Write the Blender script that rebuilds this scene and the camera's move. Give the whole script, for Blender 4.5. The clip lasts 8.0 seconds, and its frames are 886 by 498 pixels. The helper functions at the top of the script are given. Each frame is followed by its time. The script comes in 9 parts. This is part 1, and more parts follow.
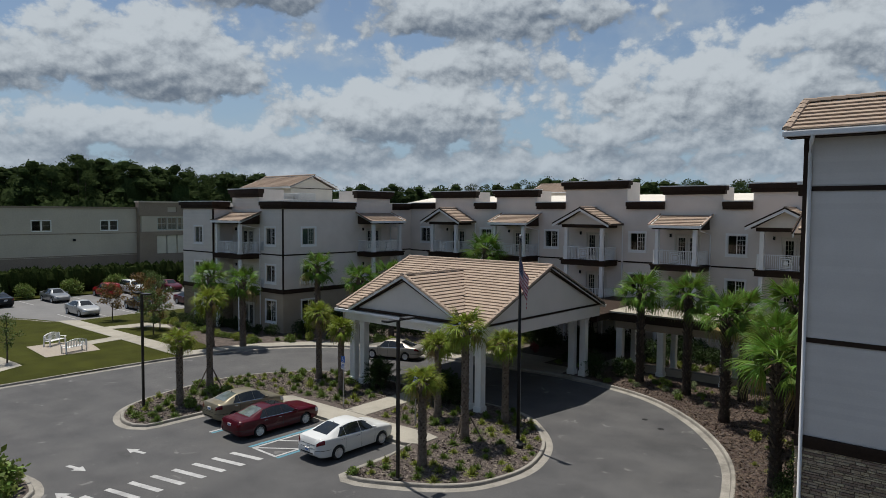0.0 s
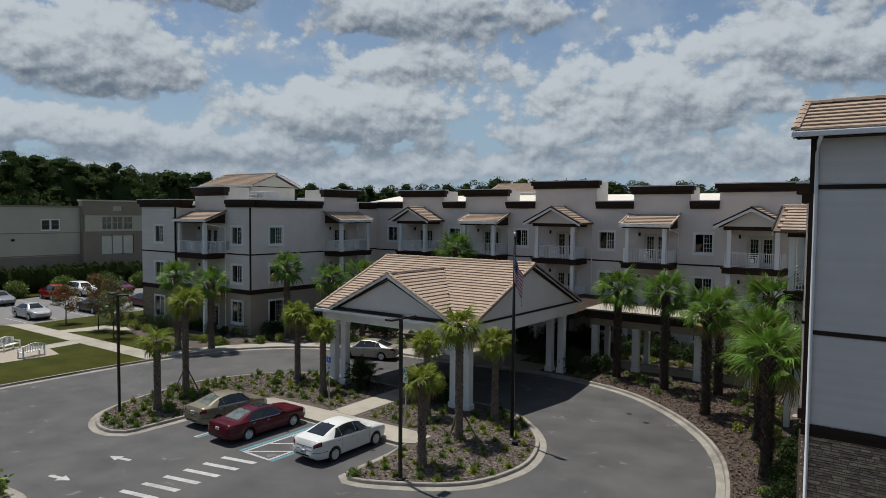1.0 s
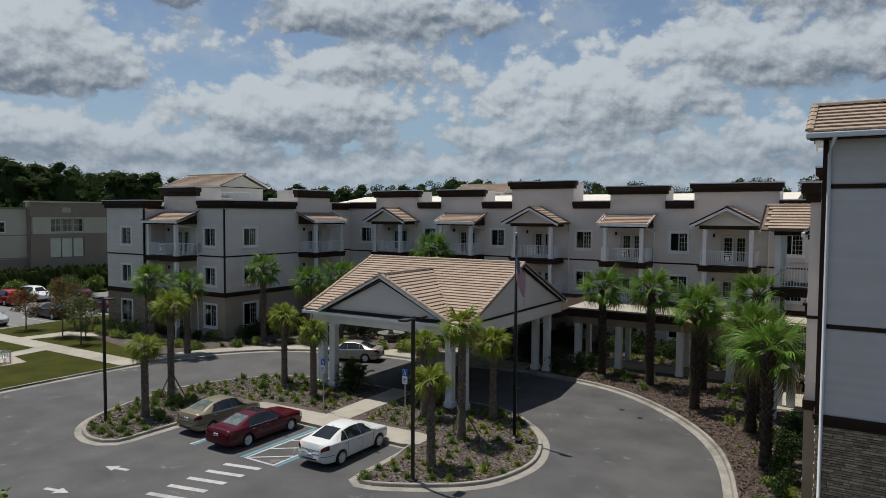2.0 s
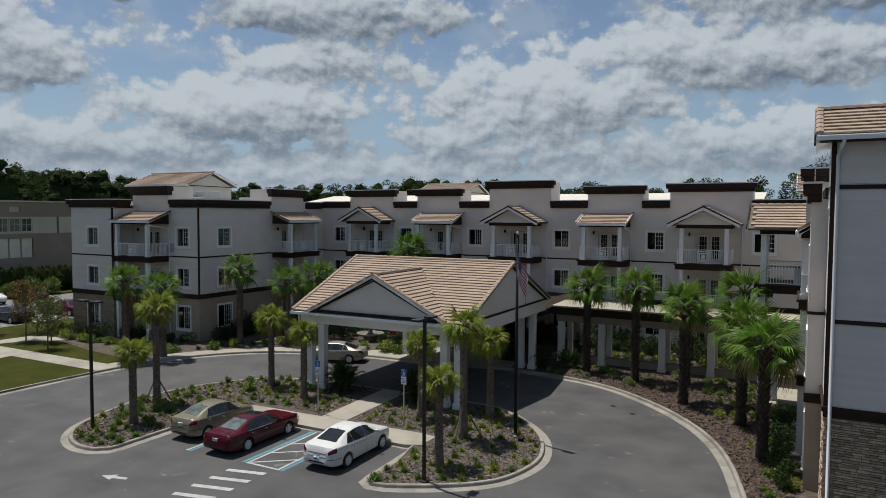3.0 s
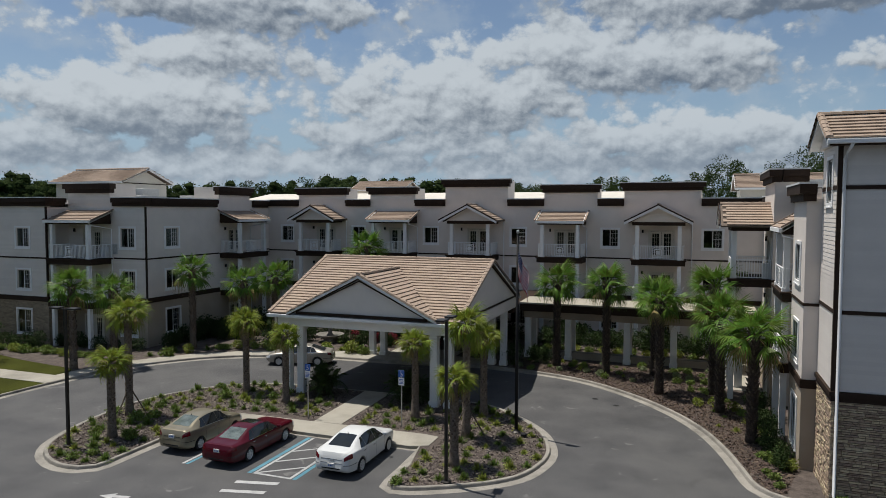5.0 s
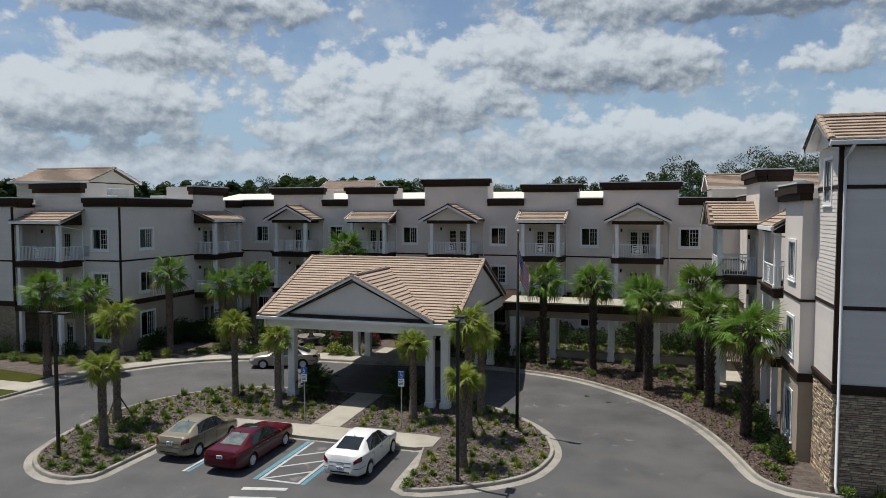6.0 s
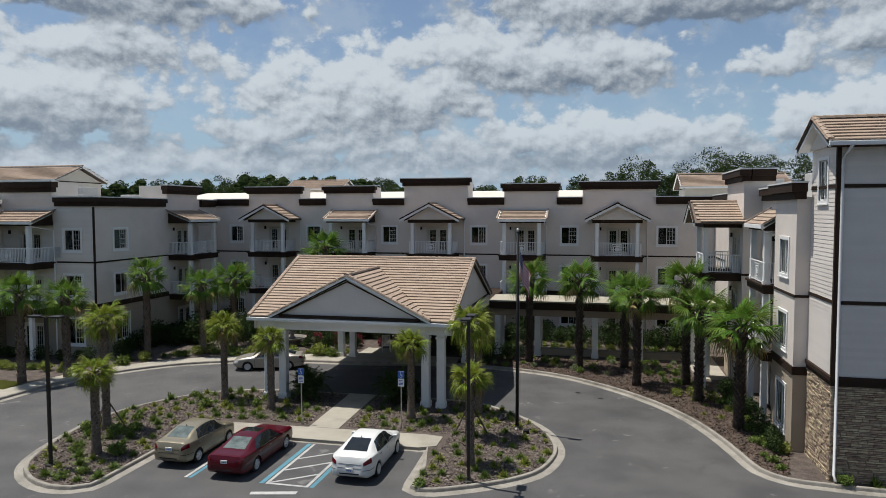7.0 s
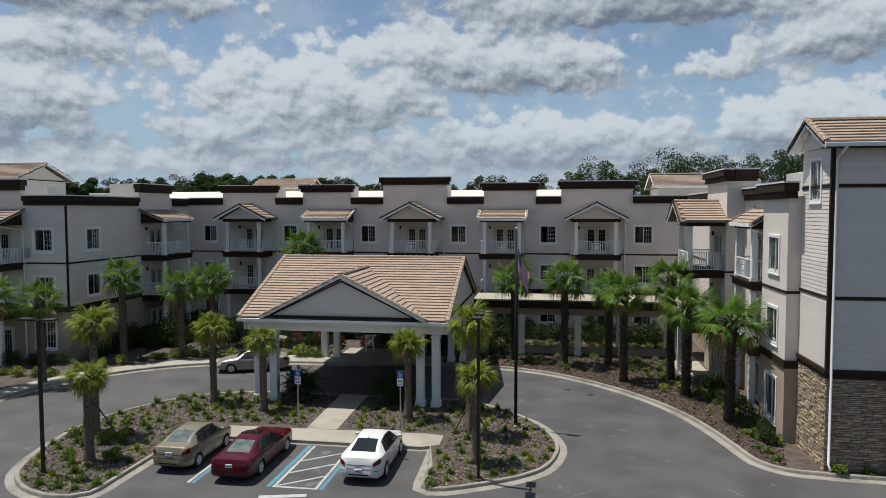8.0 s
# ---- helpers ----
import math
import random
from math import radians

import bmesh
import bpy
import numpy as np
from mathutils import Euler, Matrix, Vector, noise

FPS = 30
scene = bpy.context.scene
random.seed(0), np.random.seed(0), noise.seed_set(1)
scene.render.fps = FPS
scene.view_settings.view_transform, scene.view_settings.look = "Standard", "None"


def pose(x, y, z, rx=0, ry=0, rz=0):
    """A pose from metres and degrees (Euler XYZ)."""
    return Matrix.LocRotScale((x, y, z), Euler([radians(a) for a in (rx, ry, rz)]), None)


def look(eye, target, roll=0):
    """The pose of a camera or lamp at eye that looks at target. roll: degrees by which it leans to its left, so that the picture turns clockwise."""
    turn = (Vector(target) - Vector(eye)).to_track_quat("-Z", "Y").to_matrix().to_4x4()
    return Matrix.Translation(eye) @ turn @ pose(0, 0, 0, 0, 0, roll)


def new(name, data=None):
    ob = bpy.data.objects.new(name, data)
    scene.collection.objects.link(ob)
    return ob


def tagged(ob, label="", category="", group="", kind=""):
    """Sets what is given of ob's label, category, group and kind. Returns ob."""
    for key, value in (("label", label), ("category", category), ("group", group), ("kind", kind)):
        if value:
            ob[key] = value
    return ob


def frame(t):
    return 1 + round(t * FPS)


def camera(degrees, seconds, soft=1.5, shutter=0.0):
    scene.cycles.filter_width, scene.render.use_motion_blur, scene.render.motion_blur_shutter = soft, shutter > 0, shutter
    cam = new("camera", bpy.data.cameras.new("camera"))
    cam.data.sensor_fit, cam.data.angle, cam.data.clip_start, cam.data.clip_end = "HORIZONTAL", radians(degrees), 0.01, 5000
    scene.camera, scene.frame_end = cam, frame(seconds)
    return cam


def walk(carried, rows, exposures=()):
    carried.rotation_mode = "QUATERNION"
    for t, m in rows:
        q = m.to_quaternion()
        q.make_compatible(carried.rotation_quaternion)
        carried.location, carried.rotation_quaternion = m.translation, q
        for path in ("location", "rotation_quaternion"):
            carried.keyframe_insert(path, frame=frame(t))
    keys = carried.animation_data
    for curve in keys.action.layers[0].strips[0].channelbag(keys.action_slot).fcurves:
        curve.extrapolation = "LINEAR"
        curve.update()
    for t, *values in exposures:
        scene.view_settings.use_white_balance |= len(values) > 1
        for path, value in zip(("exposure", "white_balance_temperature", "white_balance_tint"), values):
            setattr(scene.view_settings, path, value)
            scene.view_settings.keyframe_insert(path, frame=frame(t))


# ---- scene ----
cam = camera(66.0, 8.0, soft=0.75)
PATH = [
    (0, (-0.711, -0.199, 10.182), (-2.019, 1.311, 10.076), 0.4),
    (0.5, (-1.583, -0.808, 10.127), (-2.827, 0.755, 10.022), 0.5),
    (1, (-2.452, -1.471, 10.066), (-3.633, 0.139, 9.962), 0.5),
    (1.5, (-3.387, -2.117, 10.015), (-4.508, -0.464, 9.913), 0.4),
    (3, (-6.257, -3.755, 10.012), (-7.196, -1.992, 9.91), 0.3),
    (3.5, (-7.201, -4.214, 10.023), (-8.078, -2.42, 9.919), 0.3),
    (4, (-8.192, -4.647, 10.037), (-9.006, -2.824, 9.932), 0.2),
    (4.5, (-9.148, -5.017, 10.056), (-9.9, -3.168, 9.949), 0.2),
    (6, (-12.037, -5.859, 10.061), (-12.604, -3.945, 9.952), 0.0),
    (6.5, (-12.989, -6.098, 10.062), (-13.496, -4.166, 9.952), 0.0),
    (7, (-13.921, -6.312, 10.047), (-14.366, -4.365, 9.936), -0.1),
    (7.5, (-14.897, -6.501, 10.032), (-15.278, -4.54, 9.921), -0.1),
    (8, (-15.835, -6.681, 10.029), (-16.153, -4.709, 9.916), -0.1),
]
walk(cam, [(t, look(eye, target, roll)) for t, eye, target, roll in PATH], exposures=[(0, -0.1), (4.6, -0.1), (5.9, 0.13), (8, 0.13)])

# ---------------------------------------------------------------- light
SUN_TO = Vector((-0.31, 0.05, 1.0)).normalized()
sun_data = bpy.data.lights.new("sun", "SUN")
sun_data.energy, sun_data.angle, sun_data.color = 5.0, radians(0.53), (1.0, 0.95, 0.87)
sun = new("sun", sun_data)
sun.matrix_world = look(SUN_TO * 300, (0, 0, 0))


def sky_world():
    """Blue sky with broken cumulus; the clouds are laid out by bearing and height above the horizon."""
    world = bpy.data.worlds.new("sky")
    scene.world = world
    world.use_nodes = True
    nt = world.node_tree
    nt.nodes.clear()

    def node(kind, **sets):
        n = nt.nodes.new(kind)
        for k, v in sets.items():
            setattr(n, k, v)
        return n

    def link(a, b):
        nt.links.new(a, b)

    def val(sock, v):
        if isinstance(v, (int, float)):
            sock.default_value = v
        else:
            link(v, sock)

    def op(kind, a, b=0.0, c=0.0, clamp=False):
        n = node("ShaderNodeMath", operation=kind, use_clamp=clamp)
        val(n.inputs[0], a), val(n.inputs[1], b), val(n.inputs[2], c)
        return n.outputs[0]

    def ramp01(x, lo, hi):
        n = node("ShaderNodeMapRange", interpolation_type="SMOOTHSTEP")
        val(n.inputs[0], x)
        n.inputs[1].default_value, n.inputs[2].default_value = lo, hi
        return n.outputs[0]

    def mixc(f, a, b):
        n = node("ShaderNodeMix", data_type="RGBA")
        val(n.inputs[0], f)
        for s, v in ((n.inputs[6], a), (n.inputs[7], b)):
            if isinstance(v, tuple):
                s.default_value = (*v, 1)
            else:
                link(v, s)
        return n.outputs[2]

    sky = node("ShaderNodeTexSky", sky_type="NISHITA", sun_disc=False)
    sky.sun_elevation = math.asin(SUN_TO.z)
    sky.sun_rotation = math.atan2(SUN_TO.x, SUN_TO.y)
    sky.air_density, sky.dust_density, sky.ozone_density = 1.0, 0.7, 1.5
    coord = node("ShaderNodeTexCoord")
    sep = node("ShaderNodeSeparateXYZ")
    link(coord.outputs["Generated"], sep.inputs[0])
    deg = 180 / math.pi
    az = op("MULTIPLY", op("ARCTAN2", op("MULTIPLY", sep.outputs[0], -1.0), sep.outputs[1]), deg)
    el = op("MULTIPLY", op("ARCSINE", sep.outputs[2]), deg)
    # bearing (to the west), height, half width, half height, strength: the large clouds
    CLOUDS = [
        (63.5, 11.2, 8.5, 4.2, 1.0), (72.5, 10.5, 5, 3.2, 0.8), (57, 17.2, 7, 2.4, 0.95), (66, 5.6, 10, 2.2, 0.85), (52, 5.2, 7, 1.8, 0.8), (44.5, 7.6, 9.5, 3.4, 1.0),
        (38.5, 11.8, 7.5, 2.4, 0.9), (37, 15.6, 9.5, 3.0, 0.95), (27, 6.4, 6, 1.8, 0.75), (18.8, 8.6, 9.8, 3.7, 1.0), (6, 11.6, 11, 3.3, 1.0), (-5, 16.2, 15, 3.0, 1.0),
        (20, 5.2, 8, 1.8, 0.8), (1, 5.6, 11, 2.4, 0.95), (-19, 6.2, 8, 2.6, 0.9), (-14, 10.6, 5, 1.7, 0.6), (-22, 12.5, 8, 3.2, 0.75), (84, 12, 7, 4, 0.9), (-40, 10, 10, 4, 0.9),
    ]

    def at(up):
        return op("ADD", az, up * 0.45), op("ADD", el, up)

    def billows(up):
        """Noise that gives the clouds their rounded edges, at a point `up` degrees higher."""
        a, e = at(up)
        pos = node("ShaderNodeCombineXYZ")
        val(pos.inputs[0], op("MULTIPLY", a, 0.15)), val(pos.inputs[1], op("MULTIPLY", e, 0.20))
        pos.inputs[2].default_value = 3.7
        warp = node("ShaderNodeTexNoise")
        warp.inputs["Scale"].default_value, warp.inputs["Detail"].default_value = 3.0, 3
        link(pos.outputs[0], warp.inputs["Vector"])
        shift = node("ShaderNodeVectorMath", operation="MULTIPLY_ADD")
        link(warp.outputs["Color"], shift.inputs[0])
        shift.inputs[1].default_value = (0.14, 0.12, 0.0)
        link(pos.outputs[0], shift.inputs[2])
        fbm = node("ShaderNodeTexNoise")
        fbm.inputs["Scale"].default_value, fbm.inputs["Detail"].default_value, fbm.inputs["Roughness"].default_value = 1.5, 7, 0.54
        link(shift.outputs[0], fbm.inputs["Vector"])
        cells = node("ShaderNodeTexVoronoi", voronoi_dimensions="2D", feature="SMOOTH_F1", normalize=True)
        cells.inputs["Scale"].default_value, cells.inputs["Detail"].default_value = 2.5, 4.0
        cells.inputs["Roughness"].default_value, cells.inputs["Lacunarity"].default_value, cells.inputs["Smoothness"].default_value = 0.48, 2.3, 0.5
        link(shift.outputs[0], cells.inputs["Vector"])
        body = op("ADD", op("MULTIPLY", op("SUBTRACT", fbm.outputs["Fac"], 0.5), 0.6), op("MULTIPLY", op("SUBTRACT", 0.33, cells.outputs["Distance"]), 0.8))
        return body, fbm.outputs["Fac"]

    def masses(up):
        """The large clouds' depth at a point `up` degrees higher, and the height within the cloud."""
        a, e = at(up)
        m, wsum, hsum = 0.0, 0.02, 0.0
        for ca, ch, cw, ct, cs in CLOUDS:
            da = op("MULTIPLY", op("SUBTRACT", a, ca), 1 / cw)
            de = op("MULTIPLY", op("SUBTRACT", e, ch), 1 / ct)
            # flatter below than above
            asym = op("MAXIMUM", de, op("MULTIPLY", de, -1.7))
            r = op("ADD", op("MULTIPLY", da, da), op("MULTIPLY", asym, asym))
            g = op("MULTIPLY", op("EXPONENT", op("MULTIPLY", r, -0.9)), cs)
            m = op("MAXIMUM", m, g)
            g2 = op("MULTIPLY", g, g)
            wsum = op("ADD", wsum, g2)
            hsum = op("MULTIPLY_ADD", g2, de, hsum)
        # a general cover: thicker low down, thin over the rest of the sky
        low = op("EXPONENT", op("MULTIPLY", op("ABSOLUTE", op("SUBTRACT", e, 4.0)), -0.4))
        m = op("MAXIMUM", m, op("MULTIPLY", low, 0.7))
        m = op("MAXIMUM", m, op("MULTIPLY", ramp01(e, 20.0, 30.0), 0.12))
        return op("MULTIPLY", m, 0.55), op("DIVIDE", hsum, wsum)

    near, wisp = billows(0.0)
    mass, high = masses(0.0)
    d0 = op("ADD", mass, near)
    # light falls from above: the density lost on the way up, over a short and a long step
    fine_puffs = op("SUBTRACT", near, billows(0.45)[0])
    puffs = op("SUBTRACT", d0, op("ADD", masses(1.5)[0], billows(1.5)[0]))
    cover = ramp01(d0, 0.13, 0.29)
    thick = ramp01(d0, 0.35, 0.9)
    shade = op("ADD", op("MULTIPLY", high, 0.46), op("ADD", op("MULTIPLY", puffs, 0.6), op("MULTIPLY", fine_puffs, 1.3)))
    # of the higher clouds more of the flat base is seen
    base = op("MULTIPLY", ramp01(el, 10.0, 19.0), 0.2)
    lit = ramp01(op("SUBTRACT", shade, op("ADD", op("MULTIPLY", thick, 0.1), base)), -0.55, 0.4)
    skyc = node("ShaderNodeVectorMath", operation="SCALE")
    link(sky.outputs[0], skyc.inputs[0])
    skyc.inputs[3].default_value = 0.085
    cloud = mixc(lit, (0.13, 0.166, 0.218), (0.54, 0.592, 0.635))
    # low clouds are veiled by the haze of distance
    haze = op("MULTIPLY", ramp01(el, 9.0, 1.0), 0.5)
    cloud = mixc(haze, cloud, (0.38, 0.46, 0.55))
    veil = op("MULTIPLY", ramp01(el, 13.0, 0.0), 0.8)
    clear = mixc(veil, skyc.outputs[0], (0.26, 0.40, 0.56))
    clear = mixc(op("MULTIPLY", ramp01(wisp, 0.42, 0.66), 0.4), clear, (0.40, 0.47, 0.54))
    out_c = mixc(op("MULTIPLY", cover, 0.96), clear, cloud)
    bg = node("ShaderNodeBackground")
    link(out_c, bg.inputs[0])
    bg.inputs[1].default_value = 1.0
    end = node("ShaderNodeOutputWorld")
    link(bg.outputs[0], end.inputs[0])


sky_world()


# ---------------------------------------------------------------- materials
def material(name, c1, c2, scale=1.0, rough=0.8, bump=0.0, fine=14.0, metal=0.0, vary=0.0, world=True, coat=0.0, spec=0.5, stain=0.0, stretch=(1, 1, 1), spread=0.15):
    """Two scales of noise between two colours; bump by the fine one; vary: how far single pieces differ; stain: dark weathering."""
    m = bpy.data.materials.new(name)
    m.use_nodes = True
    nt = m.node_tree
    b = nt.nodes["Principled BSDF"]
    L = nt.links.new
    if world:
        src = nt.nodes.new("ShaderNodeNewGeometry").outputs["Position"]
    else:
        src = nt.nodes.new("ShaderNodeTexCoord").outputs["Object"]
    mp = nt.nodes.new("ShaderNodeMapping")
    mp.inputs["Scale"].default_value = stretch
    L(src, mp.inputs["Vector"])
    src = mp.outputs[0]
    n1 = nt.nodes.new("ShaderNodeTexNoise")
    n1.inputs["Scale"].default_value, n1.inputs["Detail"].default_value = scale, 4
    n2 = nt.nodes.new("ShaderNodeTexNoise")
    n2.inputs["Scale"].default_value, n2.inputs["Detail"].default_value = scale * fine, 3
    L(src, n1.inputs["Vector"]), L(src, n2.inputs["Vector"])
    add = nt.nodes.new("ShaderNodeMath")
    add.operation = "MULTIPLY_ADD"
    add.inputs[1].default_value = 0.5
    L(n2.outputs["Fac"], add.inputs[0])
    half = nt.nodes.new("ShaderNodeMath")
    half.operation = "MULTIPLY"
    half.inputs[1].default_value = 0.5
    L(n1.outputs["Fac"], half.inputs[0]), L(half.outputs[0], add.inputs[2])
    fac = add.outputs[0]
    mr = nt.nodes.new("ShaderNodeMapRange")
    mr.inputs[1].default_value, mr.inputs[2].default_value = 0.5 - spread, 0.5 + spread
    L(fac, mr.inputs[0])
    fac = mr.outputs[0]
    mix = nt.nodes.new("ShaderNodeMix")
    mix.data_type = "RGBA"
    mix.inputs[6].default_value, mix.inputs[7].default_value = (*c1, 1), (*c2, 1)
    L(fac, mix.inputs[0])
    col = mix.outputs[2]
    if vary:
        g = nt.nodes.new("ShaderNodeNewGeometry")
        oi = nt.nodes.new("ShaderNodeObjectInfo")
        s = nt.nodes.new("ShaderNodeMath")
        s.operation = "ADD"
        L(g.outputs["Random Per Island"], s.inputs[0]), L(oi.outputs["Random"], s.inputs[1])
        fr = nt.nodes.new("ShaderNodeMath")
        fr.operation = "FRACT"
        L(s.outputs[0], fr.inputs[0])
        hr = nt.nodes.new("ShaderNodeMapRange")
        hr.inputs[3].default_value, hr.inputs[4].default_value = 1 - vary, 1 + vary
        L(fr.outputs[0], hr.inputs[0])
        hs = nt.nodes.new("ShaderNodeHueSaturation")
        L(hr.outputs[0], hs.inputs["Value"]), L(col, hs.inputs["Color"])
        hh = nt.nodes.new("ShaderNodeMapRange")
        hh.inputs[3].default_value, hh.inputs[4].default_value = 0.5 - vary * 0.06, 0.5 + vary * 0.06
        L(fr.outputs[0], hh.inputs[0]), L(hh.outputs[0], hs.inputs["Hue"])
        col = hs.outputs[0]
    if stain:
        n3 = nt.nodes.new("ShaderNodeTexNoise")
        n3.inputs["Scale"].default_value, n3.inputs["Detail"].default_value = 0.23 * scale, 6
        n3.inputs["Roughness"].default_value = 0.65
        L(src, n3.inputs["Vector"])
        sr = nt.nodes.new("ShaderNodeMapRange")
        sr.inputs[1].default_value, sr.inputs[2].default_value = 0.5, 0.72
        sr.inputs[3].default_value, sr.inputs[4].default_value = 1.0, 1.0 - stain
        L(n3.outputs["Fac"], sr.inputs[0])
        mu = nt.nodes.new("ShaderNodeVectorMath")
        mu.operation = "SCALE"
        L(col, mu.inputs[0]), L(sr.outputs[0], mu.inputs[3])
        col = mu.outputs[0]
    L(col, b.inputs["Base Color"])
    b.inputs["Roughness"].default_value = rough
    b.inputs["Metallic"].default_value = metal
    b.inputs["Specular IOR Level"].default_value = spec
    b.inputs["Coat Weight"].default_value = coat
    b.inputs["Coat Roughness"].default_value = 0.04
    if bump:
        bp = nt.nodes.new("ShaderNodeBump")
        bp.inputs["Strength"].default_value, bp.inputs["Distance"].default_value = 0.9, bump
        L(n2.outputs["Fac"], bp.inputs["Height"]), L(bp.outputs[0], b.inputs["Normal"])
    return m


def leaf_material(name, c1, c2, rough=0.55, vary=0.25, glow=0.25, scale=3.0):
    m = material(name, c1, c2, scale, rough, vary=vary, world=False, spec=0.18 if rough < 0.9 else 0.05)
    b = m.node_tree.nodes["Principled BSDF"]
    tr = m.node_tree.nodes.new("ShaderNodeBsdfTranslucent")
    ms = m.node_tree.nodes.new("ShaderNodeMixShader")
    ms.inputs[0].default_value = glow
    src = b.inputs["Base Color"].links[0].from_socket
    m.node_tree.links.new(src, tr.inputs["Color"])
    m.node_tree.links.new(b.outputs[0], ms.inputs[1])
    m.node_tree.links.new(tr.outputs[0], ms.inputs[2])
    m.node_tree.links.new(ms.outputs[0], m.node_tree.nodes["Material Output"].inputs[0])
    return m


def glass_material(name, tint=(0.5, 0.57, 0.56)):
    m = bpy.data.materials.new(name)
    m.use_nodes = True
    b = m.node_tree.nodes["Principled BSDF"]
    b.inputs["Base Color"].default_value = (*tint, 1)
    b.inputs["Roughness"].default_value = 0.02
    b.inputs["IOR"].default_value = 1.5
    b.inputs["Transmission Weight"].default_value = 1.0
    return m


def scuffed(m):
    """Pale scuffs and dark oil spots over a road surface."""
    nt = m.node_tree
    b = nt.nodes["Principled BSDF"]
    col = b.inputs["Base Color"].links[0].from_socket
    pos = nt.nodes.new("ShaderNodeNewGeometry").outputs["Position"]
    for scale, lo, hi, c in ((1.1, 0.655, 0.71, (0.19, 0.185, 0.18)), (0.6, 0.66, 0.76, (0.022, 0.022, 0.022)), (0.16, 0.52, 0.72, (0.098, 0.096, 0.093))):
        n = nt.nodes.new("ShaderNodeTexNoise")
        n.inputs["Scale"].default_value, n.inputs["Detail"].default_value, n.inputs["Distortion"].default_value = scale, 5, 0.8
        nt.links.new(pos, n.inputs["Vector"])
        r = nt.nodes.new("ShaderNodeMapRange")
        r.inputs[1].default_value, r.inputs[2].default_value, r.inputs[4].default_value = lo, hi, 0.55
        nt.links.new(n.outputs["Fac"], r.inputs[0])
        x = nt.nodes.new("ShaderNodeMix")
        x.data_type = "RGBA"
        x.inputs[7].default_value = (*c, 1)
        nt.links.new(r.outputs[0], x.inputs[0]), nt.links.new(col, x.inputs[6])
        col = x.outputs[2]
    nt.links.new(col, b.inputs["Base Color"])


